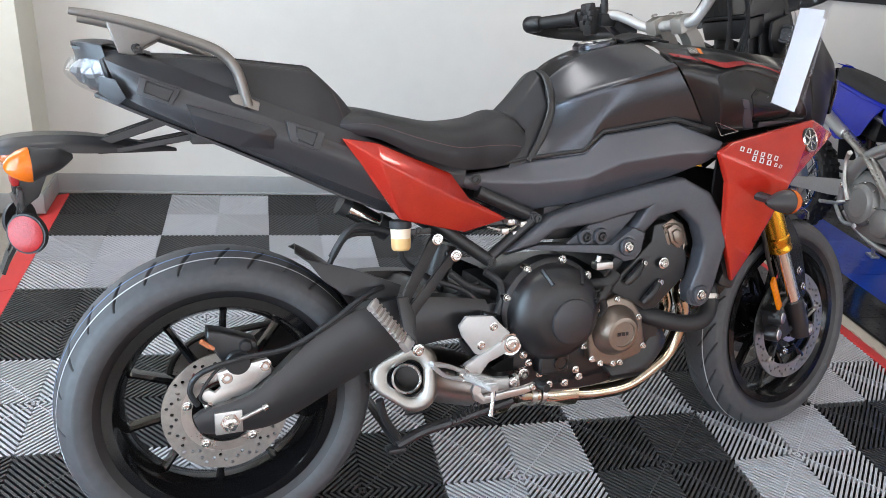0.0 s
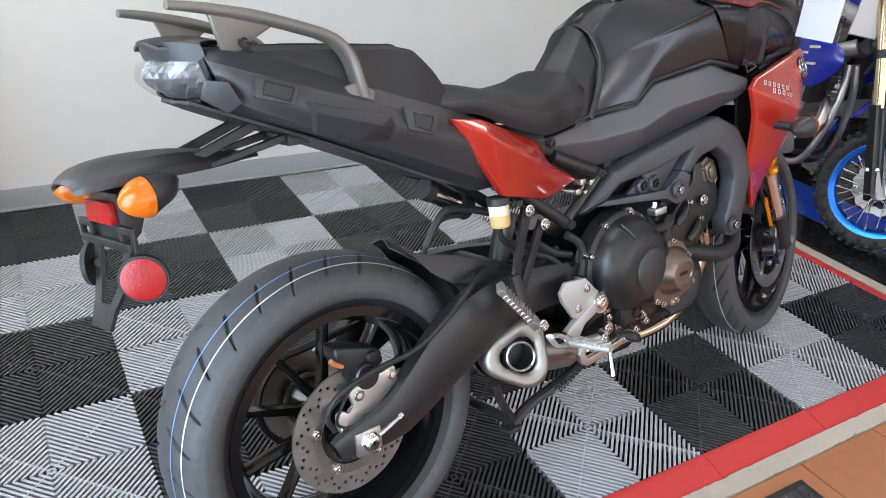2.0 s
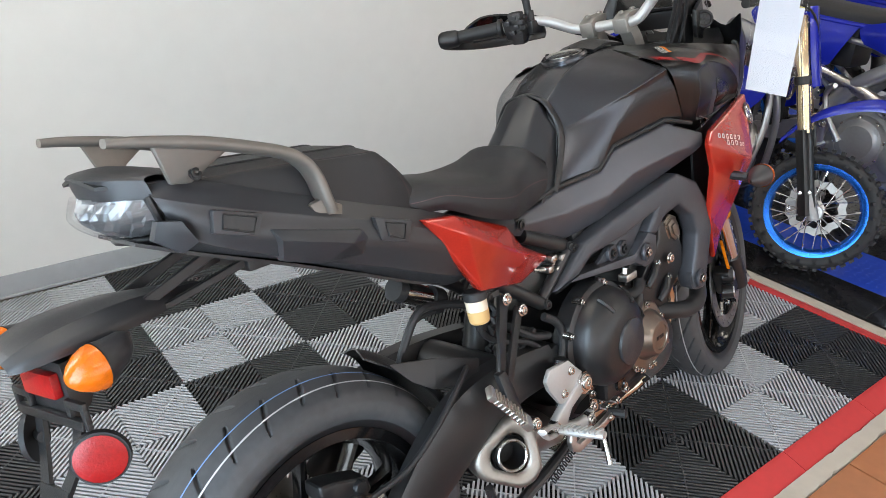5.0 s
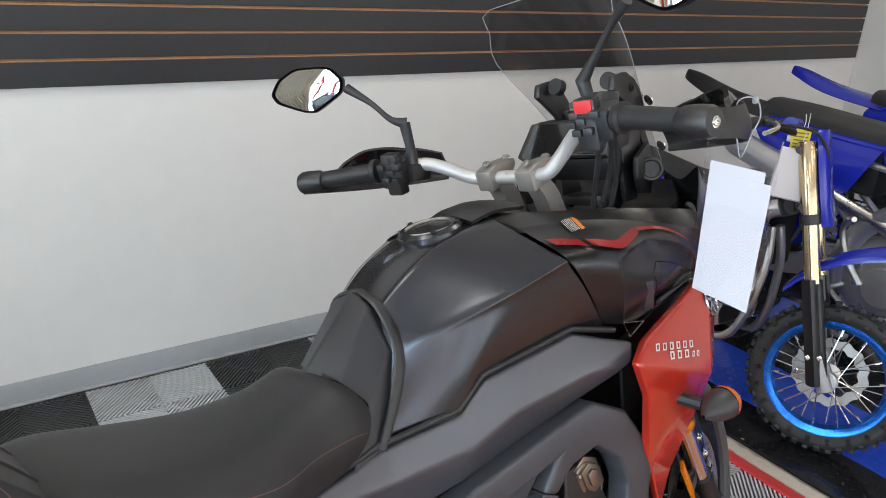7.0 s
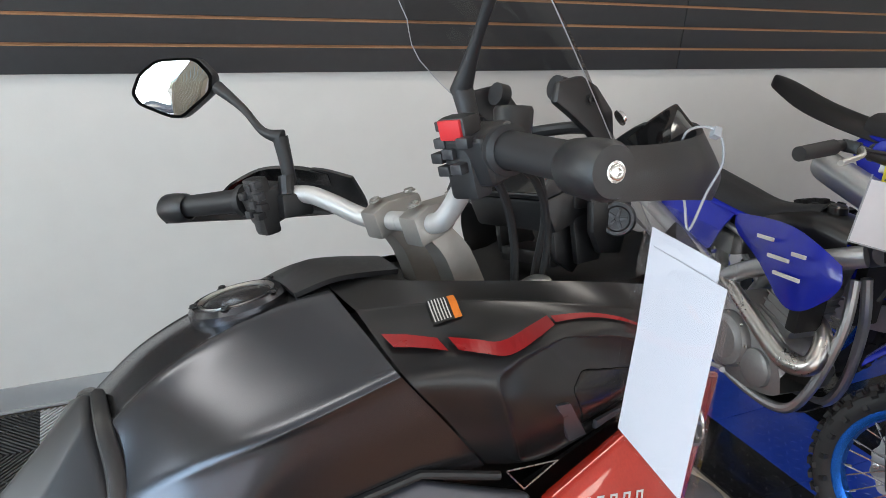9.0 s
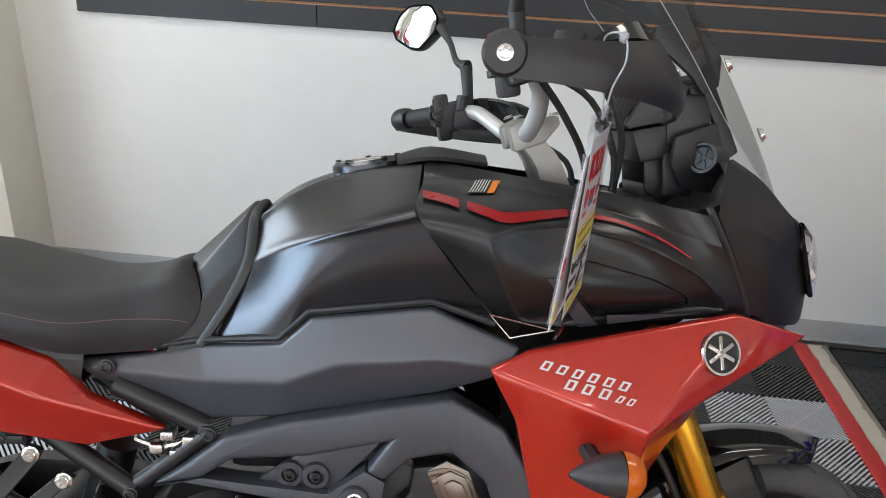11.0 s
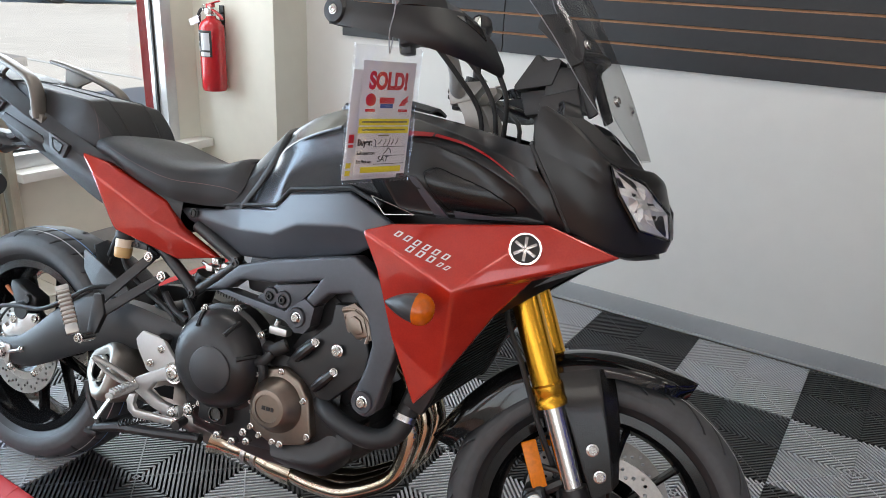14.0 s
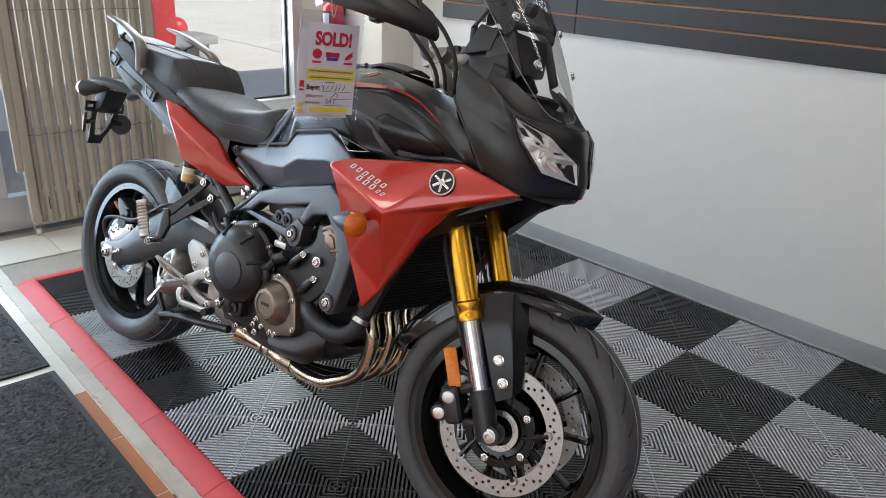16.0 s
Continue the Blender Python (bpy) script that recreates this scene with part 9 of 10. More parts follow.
lettering("form_entry", "SAT", 0.0125, "black_ink", card, pose(-0.004, -0.0010, -0.1735, 90, 0, 0), width=1.0, slant=0.2)
bars("rule", card, "black_ink", [(-0.014, 0.050, -0.1505, -0.1498), (0.006, 0.050, -0.1645, -0.1638), (-0.010, 0.050, -0.1775, -0.1768)])
for k, (x0, z0, x1, z1) in enumerate(((-0.012, -0.138, -0.010, -0.150), (-0.004, -0.146, 0.001, -0.139), (0.006, -0.148, 0.010, -0.138), (0.014, -0.149, 0.018, -0.136), (0.022, -0.147, 0.024, -0.138), (0.030, -0.147, 0.034, -0.137), (0.008, -0.162, 0.016, -0.152), (0.016, -0.152, 0.022, -0.161))):
    part("pen_stroke", tube([(x0, -0.0010, z0), ((x0 + x1) / 2 + 0.002, -0.0010, (z0 + z1) / 2 + 0.001), (x1, -0.0010, z1)], 0.0007, 4, 3), "black_ink", card)
bars("highlight", sheet, "yellow_ink", [(-0.056, -0.047, -0.184, -0.176), (-0.056, -0.047, -0.196, -0.188)], -0.0001)
bars("mark_bar", sheet, "red_ink", [(-0.056, -0.047, -0.145, -0.132), (-0.056, -0.047, -0.152, -0.148)], -0.0001)
part("tie", tube([(0.000, 0.0005, -0.010), (-0.008, -0.004, 0.020), (-0.010, -0.012, 0.045), (-0.004, -0.006, 0.066), (0.006, 0.012, 0.062), (0.010, 0.010, 0.030), (0.006, 0.004, 0.010)], 0.0010, 6, 5, closed=True), "seam", tag, "thin clear tie string")
part("tie_lock", moved(box(-0.0035, 0.0035, -0.003, 0.003, -0.004, 0.004, 0.001), pose(-0.004, -0.006, 0.064, 20, 30, 0)), "seam", tag)

# ---- fire extinguisher on the pillar ----
ext = thing("fire_extinguisher", pose(-0.385, 1.728, 0), "red dry powder fire extinguisher hung on the pillar", "extinguisher")
part("cylinder", lathe([(0, 0.708), (0.052, 0.706), (0.057, 0.711), (0.060, 0.722), (0.060, 0.985), (0.057, 1.008), (0.046, 1.028), (0.028, 1.040), (0.022, 1.046), (0.022, 1.052), (0, 1.052)], None, 40), "extinguisher", ext, "red enamel steel cylinder")
lab = part("label_wrap", lathe([(0.0602, 0.868), (0.0606, 0.869), (0.0606, 0.989), (0.0602, 0.990)], None, 30, a0=196, a1=316), "black_ink", ext, "silver grey instruction label")
for a0, a1, z0, z1, m_ in ((206, 250, 0.962, 0.970, "label_grey"), (206, 244, 0.948, 0.954, "white_ink"), (212, 250, 0.930, 0.938, "label_grey"), (262, 306, 0.900, 0.978, "label_grey"), (208, 226, 0.894, 0.916, "white_ink"), (230, 252, 0.894, 0.916, "label_grey"), (206, 238, 0.872, 0.884, "yellow_ink"), (256, 306, 0.872, 0.890, "label_grey"), (204, 254, 0.976, 0.982, "label_grey")):
    part("label_bar", lathe([(0.0611, z0), (0.0611, z1)], None, 12, a0=a0, a1=a1), m_, lab, keep=True)
part("valve", join(lathe([(0.020, 1.050), (0.024, 1.054), (0.024, 1.064), (0.016, 1.070), (0.014, 1.092), (0.018, 1.096), (0, 1.098)], None, 20), tube([(0.0, 0, 1.078), (-0.03, 0.0, 1.080)], 0.010, 10, 1)), "chrome", ext, "bright metal valve")
part("gauge", lathe([(0, 0.016), (0.013, 0.016), (0.015, 0.013), (0.015, 0.0), (0, 0.0)], toward((0.0, -0.014, 1.074), (0.15, -1, 0)), 20), "white_ink", ext)
part("squeeze_handle", join(tube([(-0.020, 0, 1.100), (0.02, 0, 1.112), (0.060, 0, 1.122)], [0.010, 0.012, 0.009], 10, 4, flat=0.4), plate([(-0.022, 1.085), (0.02, 1.092), (0.02, 1.110), (-0.022, 1.108)], -0.010, 0.010, 0.002)), "extinguisher", ext, "red squeeze handle")
part("carry_handle", tube([(-0.012, 0, 1.086), (0.03, 0, 1.076), (0.070, 0, 1.050), (0.078, 0, 1.040)], [0.009, 0.011, 0.010, 0.008], 10, 4, flat=0.4), "extinguisher", ext)
part("pin_ring", tube([(-0.034 + 0.012 * math.cos(a), -0.012, 1.090 + 0.012 * math.sin(a)) for a in np.linspace(0, 2 * math.pi, 17)[:-1]], 0.0014, 6, 1, closed=True, smooth=False), "chrome", ext)
part("discharge_hose", tube([(-0.028, 0, 1.080), (-0.060, -0.004, 1.078), (-0.078, -0.006, 1.050), (-0.075, -0.006, 1.00), (-0.072, -0.006, 0.90), (-0.070, -0.006, 0.80)], 0.0085, 10, 5), "hose", ext, "black rubber discharge hose")
part("nozzle", tube([(-0.070, -0.006, 0.84), (-0.069, -0.006, 0.76), (-0.069, -0.006, 0.735)], [0.012, 0.013, 0.010], 12, 2), "hose", ext)
part("hose_clip", join(box(-0.078, -0.055, -0.008, 0.0, 0.858, 0.868, 0.002), lathe([(0.0605, 0.856), (0.0618, 0.857), (0.0618, 0.869), (0.0605, 0.870)], None, 10, a0=165, a1=196)), "hose", ext)
part("wall_hook", join(box(-0.014, 0.014, 0.062, 0.0715, 0.96, 1.10, 0.002), box(-0.012, 0.012, 0.020, 0.064, 1.060, 1.068, 0.002)), "dark_bolt", ext)
tagc = part("inspection_tag", moved(box(-0.058, 0.0, -0.0004, 0.0004, -0.018, 0.014, 0.0), pose(-0.052, -0.030, 1.040, 0, -22, 0) @ pose(0, 0, 0, 0, 0, 12)), "paper", ext, "white paper inspection tag")
bars("print_bar", tagc, "grey_ink", [(-0.104, -0.066, z, z + 0.0022) for z in (1.018, 1.026, 1.034)], -0.0312)
part("tag_wire", tube([(-0.052, -0.030, 1.046), (-0.040, -0.022, 1.066), (-0.034, -0.014, 1.080)], 0.0010, 5, 4), "zip_tie", ext)

# ---- folding security gate ----
gate = thing("folding_gate", pose(REAR_X + 0.03, 0.0, 0.0), "folded beige corrugated steel accordion gate on casters", "gate")
GZ0, GZ1 = 0.045, 2.28
n_slat = 21
for k in range(n_slat):
    y = 0.205 + k * 0.0268
    x = 0.010 if k % 2 else -0.006
    w = 0.0128
    prof = [(x - 0.004, y - w), (x + 0.004, y - w * 0.9), (x + 0.010, y - w * 0.45), (x + 0.012, y), (x + 0.010, y + w * 0.45), (x + 0.004, y + w * 0.9), (x - 0.004, y + w)]
    bm = bmesh.new()
    A = [bm.verts.new((px, py, GZ0)) for px, py in prof]
    B = [bm.verts.new((px, py, GZ1)) for px, py in prof]
    for i in range(len(prof)):
        j = (i + 1) % len(prof)
        bm.faces.new((A[i], A[j], B[j], B[i]))
    bm.faces.new(A[::-1])
    bm.faces.new(B)
    sl = part("slat", bm, "gate", gate, angle=40)
    if k in (1, 6, 11, 15, 19):
        part("slot", box(x + 0.0118, x + 0.0128, y - 0.0022, y + 0.0022, 0.11, 0.17, 0.0004, 1), "black_ink", sl)
    if k in (1, 4, 8, 11, 15, 18):
        for zr in (1.345, 1.36):
            part("rivet", lathe([(0, 0.003), (0.003, 0.0022), (0.0042, 0)], toward((x + 0.0115, y, zr), (1, 0, 0)), 10), "dark_bolt", sl)
for z in (0.46, 1.00, 1.60, 2.05):
    part("seam", join(*[box(-0.012, 0.0235 if k % 2 else 0.0075, 0.205 + k * 0.0268 - 0.0115, 0.205 + k * 0.0268 + 0.0115, z - 0.0012, z + 0.0012) for k in range(n_slat)], box(-0.013, -0.008, 0.19, 0.76, z - 0.0012, z + 0.0012)), "gate_line", gate)
part("lead_post", join(box(-0.020, 0.024, 0.150, 0.188, 0.055, GZ1, 0.004), box(-0.012, 0.016, 0.120, 0.150, 0.30, GZ1, 0.004)), "gate", gate, "flat beige leading post")
part("end_post", box(-0.026, 0.030, 0.765, 0.80, 0.0, GZ1, 0.003), "gate", gate)
part("bottom_rail", box(-0.012, 0.002, 0.19, 0.765, GZ0 + 0.005, GZ0 + 0.035, 0.002), "gate", gate)
for y in (0.170, 0.455):
    cst = part("caster", join(lathe([(0, -0.010), (0.016, -0.010), (0.018, -0.007), (0.018, 0.007), (0.016, 0.010), (0, 0.010)], Matrix.Translation((0.0, y, 0.003)) @ AXES_Y, 24)), "caster", gate, "pale caster wheel")
    part("caster_fork", join(box(-0.010, 0.010, y - 0.016, y - 0.012, -0.002, 0.055, 0.001), box(-0.010, 0.010, y + 0.012, y + 0.016, -0.002, 0.055, 0.001), box(-0.012, 0.012, y - 0.016, y + 0.016, 0.045, 0.060, 0.001)), "steel", cst)

# ---- outside the window ----
post = thing("red_post", pose(-5.25, 2.84, -0.10), "square red painted steel post in the lot", "post")
part("shaft", box(-0.11, 0.11, -0.12, 0.12, 0, 3.4, 0.006), "red_paint", post)
part("foot", box(-0.13, 0.13, -0.13, 0.13, 0, 0.02, 0.004), "red_paint", post)
slab = thing("concrete_bench", pose(-5.85, 3.25, -0.10), "plain grey concrete slab bench by the red post", "bench")
part("slab_top", box(-0.30, 0.30, -0.40, 0.40, 0.26, 0.36, 0.015), "walk", slab)
for y in (-0.25, 0.25):
    part("slab_foot", box(-0.22, 0.22, y - 0.07, y + 0.07, 0, 0.26, 0.01), "walk", slab)
dome = thing("red_bollard", pose(-6.5, 3.56, -0.10), "short red bollard with a domed top", "bollard")
part("bollard_body", lathe([(0, 0.50), (0.06, 0.49), (0.11, 0.455), (0.135, 0.40), (0.14, 0.33), (0.14, 0.0)], Matrix.Identity(4), 28), "red_paint", dome)
setting("walkway", box(-2.9, REAR_X - 0.15, -6, 6, -0.098, -0.020, 0.01), "walk", "grey concrete walkway along the shop", "pavement")
# unseen slab added overhead; it keeps sun and sky off the walkway
setting("canopy", join(box(-2.2, REAR_X - 0.15, -6, 6, 2.75, 2.95), box(-2.2, -2.05, -6, 6, 2.55, 2.75)), "wall_back", "unseen off-white canopy added over the shop walkway", "canopy")
for k in range(7):
    setting("parking_line_%d" % (k + 1), box(-9.5, -5.2, -9 + 2.8 * k, -8.9 + 2.8 * k, -0.0985, -0.0955), "white_paint", "faded white parking bay line", "road marking")


def parked_car(m, paint, label):
    """A parked pickup: body, glass, four spoked wheels."""
    car = thing("pickup_truck", m, label, "truck", "parked trucks")
    prof = [(-2.55, 0.45), (-2.60, 0.95), (-0.55, 1.02), (-0.40, 1.06), (0.05, 1.66), (0.95, 1.68), (1.40, 1.10), (2.35, 1.00), (2.55, 0.85), (2.58, 0.45), (2.05, 0.42), (1.95, 0.70), (1.65, 0.86), (1.32, 0.70), (1.22, 0.40), (-1.20, 0.40), (-1.30, 0.70), (-1.62, 0.86), (-1.95, 0.70), (-2.05, 0.42)]
    part("body", plate(prof, -0.92, 0.92, 0.05, 3), paint, car)
    for sy in (-1, 1):
        part("side_glass", plate([(-0.32, 1.10), (0.10, 1.58), (0.88, 1.60), (1.22, 1.12)], sy * 0.915, sy * 0.928, 0.004), "gloss_black", car)
    for x in (-1.62, 1.65):
        for sy in (-1, 1):
            wm = Matrix.Translation((x, sy * 0.80, 0.38)) @ AXES_Y
            wh = part("wheel", lathe([(0.24, -0.11), (0.34, -0.12), (0.375, -0.09), (0.38, 0.0), (0.375, 0.09), (0.34, 0.12), (0.24, 0.11)], wm, 40, closed=True), "rubber", car, "black truck tyre")
            part("rim", lathe([(0.245, -0.11), (0.25, 0.10), (0.225, 0.105), (0.21, 0.05), (0.20, -0.08)], wm, 40, closed=True), "alloy", wh)
            for k in range(6):
                part("spoke", moved(box(0.02, 0.225, sy * 0.060 - 0.02, sy * 0.060 + 0.02, -0.035, 0.035, 0.01), Matrix.Translation((x, sy * 0.80, 0.38)) @ Matrix.Rotation(radians(60 * k + 10), 4, "Y")), "alloy", wh)
            part("hub", disc_y(0.055, sy * 0.80 + sy * 0.03, sy * 0.80 + sy * 0.10, x, 0.38, 0.01), "alloy", wh)
    return car


parked_car(pose(-19.78, 14.4, -0.10, 0, 0, 60), "truck_grey", "dark grey pickup truck parked in the lot")

# ---- dirt bikes on the next display ----
def knobby(R, half, bead, count):
    """An off-road tyre: a round carcass with rows of blocks."""
    prof = spline([(bead, half * 0.75), (bead + 0.35 * (R - bead), half * 1.0), (bead + 0.70 * (R - bead), half * 0.85), (R - 0.014, half * 0.35), (R - 0.012, 0)], 3)
    side = [tuple(p) for p in prof]
    full = side + [(r, -y) for r, y in side[-2::-1]]
    bm = lathe([(r, y) for r, y in full], AXES_Y, 56)
    out = [bm]
    for k in range(count):
        a = 2 * math.pi * k / count
        rot = Matrix.Rotation(a, 4, "Y")
        if k % 2:
            spots = ((0.0, R - 0.006, 0.011, 0.0, 0.009), (half * 0.80, R - 0.020, 0.009, 34, 0.008), (-half * 0.80, R - 0.020, 0.009, -34, 0.008))
        else:
            spots = ((half * 0.38, R - 0.008, 0.009, 10, 0.008), (-half * 0.38, R - 0.008, 0.009, -10, 0.008), (half * 1.0, R - 0.042, 0.007, 62, 0.007), (-half * 1.0, R - 0.042, 0.007, -62, 0.007))
        for y, r, w, tilt, t in spots:
            b = box(-w * 0.85, w * 0.85, -w, w, -0.012, 0.006)
            out.append(moved(b, rot @ Matrix.Translation((0, y, r)) @ Matrix.Rotation(radians(-tilt), 4, "X")))
    return join(*out)


def wavy_disc(r0, r1, waves, y):
    """A petal brake disc with slots round it."""
    n = waves * 6
    bm = bmesh.new()
    rings = []
    for yy in (y - 0.0018, y + 0.0018):
        o = [bm.verts.new(((r1 + 0.004 * math.cos(waves * 2 * math.pi * k / n)) * math.cos(2 * math.pi * k / n), yy, (r1 + 0.004 * math.cos(waves * 2 * math.pi * k / n)) * math.sin(2 * math.pi * k / n))) for k in range(n)]
        i = [bm.verts.new(((r0 + 0.004 * math.cos(waves * 2 * math.pi * k / n)) * math.cos(2 * math.pi * k / n), yy, (r0 + 0.004 * math.cos(waves * 2 * math.pi * k / n)) * math.sin(2 * math.pi * k / n))) for k in range(n)]
        rings.append((o, i))
    for k in range(n):
        j = (k + 1) % n
        for o, i in rings:
            bm.faces.new((o[k], o[j], i[j], i[k]))
        bm.faces.new((rings[0][0][k], rings[1][0][k], rings[1][0][j], rings[0][0][j]))
        bm.faces.new((rings[0][1][k], rings[0][1][j], rings[1][1][j], rings[1][1][k]))
    return bm


def dirt_bike(m, k, label, tail, tail_mat, turn, RF, RR, rake=24.5):
    """A motocross bike: x forward from the rear axle, scaled by k, its tail this far behind."""
    bike = thing("dirt_bike", m, label, "dirt bike", "blue dirt bikes")
    K = Matrix.Scale(k, 4)

    def P(name, bm, material, parent=None, label="", angle=35):
        return part(name, moved(bm, K), material, parent or bike, label, angle)

    WBD, BASE = 1.15, 0.292
    ca, sa = math.cos(radians(rake)), math.sin(radians(rake))
    up = Vector((-sa, 0, ca))
    ahead = Vector((ca, 0, sa))
    head = Vector((WBD, 0, BASE)) - ahead * 0.03
    axle = Vector((WBD, 0, BASE)) - up * (BASE - RF) / ca
    ST = Matrix.Translation(head) @ Matrix.Rotation(radians(turn), 4, up) @ Matrix.Translation(-head)

    def F(s, y=0.0, off=0.0):
        return Vector((WBD, y, BASE)) + up * s + ahead * (off - 0.022)

    def wheel(c, R, half, bead, disc_side, mm, knobs, caliper):
        T = mm @ Matrix.Translation(c)
        t = P("front_wheel" if R == RF else "rear_wheel", moved(knobby(R, half, bead, knobs), T), "knob", None, "knobby black off-road tyre on a blue rim", 30)
        P("rim", moved(lathe([(bead + 0.008, -half * 0.72), (bead + 0.010, -half * 0.60), (bead - 0.012, -half * 0.50), (bead - 0.020, 0), (bead - 0.012, half * 0.50), (bead + 0.010, half * 0.60), (bead + 0.008, half * 0.72), (bead - 0.004, half * 0.74), (bead - 0.022, half * 0.56), (bead - 0.030, 0), (bead - 0.022, -half * 0.56), (bead - 0.004, -half * 0.74)], AXES_Y, 56, closed=True), T), "mx_rim", t, "blue anodised rim")
        P("hub", moved(lathe([(0.010, -0.052), (0.030, -0.052), (0.034, -0.046), (0.034, -0.040), (0.018, -0.034), (0.018, 0.034), (0.034, 0.040), (0.034, 0.046), (0.030, 0.052), (0.010, 0.052)], AXES_Y, 28), T), "alloy", t)
        for i in range(28):
            sy = -1 if i % 2 else 1
            a = 2 * math.pi * i / 28
            b = a + (0.62 if (i // 2) % 2 else -0.62)
            P("spoke", moved(tube([(0.032 * math.cos(b), sy * 0.042, 0.032 * math.sin(b)), ((bead - 0.018) * math.cos(a), sy * 0.006, (bead - 0.018) * math.sin(a))], 0.0020, 5, 1), T), "chrome", t)
            P("nipple", moved(tube([((bead - 0.045) * math.cos(a) * 1.0 + 0.0, sy * 0.010, (bead - 0.045) * math.sin(a)), ((bead - 0.018) * math.cos(a), sy * 0.006, (bead - 0.018) * math.sin(a))], 0.0032, 5, 1), T), "chrome", t) if i % 2 else None
        d = P("brake_disc", moved(wavy_disc(0.082, 0.112, 14, disc_side * 0.060), T), "disc", t, "petal shaped steel brake disc")
        for i in range(6):
            a = 2 * math.pi * i / 6
            P("disc_arm", moved(tube([(0.026 * math.cos(a), disc_side * 0.060, 0.026 * math.sin(a)), (0.082 * math.cos(a + 0.35), disc_side * 0.060, 0.082 * math.sin(a + 0.35))], [0.006, 0.005], 6, 1, flat=0.4), T), "disc", d)
        cal = P("caliper", moved(moved(box(-0.030, 0.030, -0.020, 0.020, -0.020, 0.020, 0.007), Matrix.Translation((0.090 * math.cos(caliper), disc_side * 0.066, 0.090 * math.sin(caliper))) @ Matrix.Rotation(radians(90) - caliper, 4, "Y")), T), "mx_engine", None)
        P("caliper_bolt", moved(bolt((0.098 * math.cos(caliper), -0.022 + disc_side * 0.066, 0.098 * math.sin(caliper)), (0, -1, 0), 0.006, 0.006), T), "chrome", cal)
        P("axle_nut", moved(lathe([(0, 0.080), (0.010, 0.080), (0.012, 0.076), (0.012, 0.070), (0.020, 0.069), (0.020, 0.056), (0.0, 0.056)], pose(0, 0, 0, 90), 24), T), "alloy", t)
        return t

    wheel(axle, RF, 0.036, RF - 0.060, 1, ST, 44, radians(195))
    wheel((0, 0, RR), RR, 0.046, RR - 0.063, -1, Matrix.Identity(4), 38, radians(45))
    # forks
    for sy in (-1, 1):
        f = P("fork_leg", moved(lathe([(0.0225, 0.27), (0.0245, 0.272), (0.0245, 0.46), (0.0265, 0.50), (0.0265, 0.70), (0.024, 0.705), (0, 0.705)], toward(F(0, sy * 0.088), up), 24), ST), "mx_fork", None, "pale gold fork tube")
        P("fork_lower", moved(join(lathe([(0.018, 0.02), (0.018, 0.30)], toward(F(0, sy * 0.088), up), 18), tube([F(-0.02 - (BASE - RF) / ca, sy * 0.088, 0.020), F(0.035, sy * 0.088, 0.004)], [0.024, 0.021], 14, 1)), ST), "mx_engine", f)
        P("fork_guard", moved(loft([[tuple(F(s, sy * (0.088 + 0.012), o - 0.004)) if abs(o) > 0.01 else tuple(F(s, sy * 0.122, o)) for o in (-0.024, -0.004, 0.016, 0.034)] for s in (-(BASE - RF) / ca, 0.06, 0.18, 0.285)], 4, 3, 0.004), ST), "mx_black", f, "glossy black fork guard")
        P("guard_bolt", moved(bolt(F(0.045, sy * 0.124, 0.012), (0, sy, 0), 0.006, 0.004), ST), "chrome", f)
        P("guard_bolt", moved(bolt(F(0.045, sy * 0.120, -0.022), (0, sy, 0), 0.006, 0.004), ST), "chrome", f)
        P("fork_band", moved(lathe([(0.0262, 0.452), (0.0310, 0.454), (0.0310, 0.482), (0.0262, 0.484)], toward(F(0, sy * 0.088), up), 20), ST), "mx_black", f)
    P("triple_clamp", moved(join(tube([F(0.50, -0.105), F(0.495, 0, -0.02), F(0.50, 0.105)], [0.032, 0.028, 0.032], 10, 3, flat=0.6), tube([F(0.675, -0.105), F(0.675, 0, -0.02), F(0.675, 0.105)], [0.032, 0.028, 0.032], 10, 3, flat=0.5), tube([F(0.49, 0, -0.035), F(0.68, 0, -0.035)], 0.020, 10, 1)), ST), "mx_black")
    # plate and mudguard
    P("number_plate", moved(loft([[tuple(F(s, y, o)) for y, o in ((-w, 0.030), (-w * 0.75, 0.052), (0, 0.060), (w * 0.75, 0.052), (w, 0.030))] for s, w in ((0.44, 0.070), (0.52, 0.088), (0.62, 0.092), (0.70, 0.082), (0.735, 0.055))], 4, 4, 0.004), ST), "mx_blue", None, "glossy blue front number plate")
    rows = []
    for x, z, w, c in ((-0.185, 0.205, 0.030, 0.004), (-0.140, 0.268, 0.050, 0.010), (-0.070, 0.330, 0.058, 0.014), (0.010, 0.372, 0.062, 0.016), (0.100, 0.400, 0.066, 0.018), (0.190, 0.398, 0.068, 0.018), (0.290, 0.376, 0.062, 0.014), (0.370, 0.344, 0.048, 0.008), (0.405, 0.326, 0.024, 0.002)):
        o = Vector((WBD + x, 0, BASE + z))
        rows.append([(o.x, y, o.z + dz) for y, dz in ((-w, -0.018 - c * 0.4), (-w * 0.92, -0.004), (-w * 0.45, c * 0.6), (0, c), (w * 0.45, c * 0.6), (w * 0.92, -0.004), (w, -0.018 - c * 0.4))])
    P("front_mudguard", moved(loft(rows, 4, 4, 0.004), ST), "mx_blue", None, "glossy blue front mudguard")
    # bars
    hb = [F(0.760, -0.36, -0.15), F(0.775, -0.25, -0.12), F(0.770, -0.17, -0.09), F(0.735, -0.07, -0.035), F(0.735, 0.07, -0.035), F(0.770, 0.17, -0.09), F(0.775, 0.25, -0.12), F(0.760, 0.36, -0.15)]
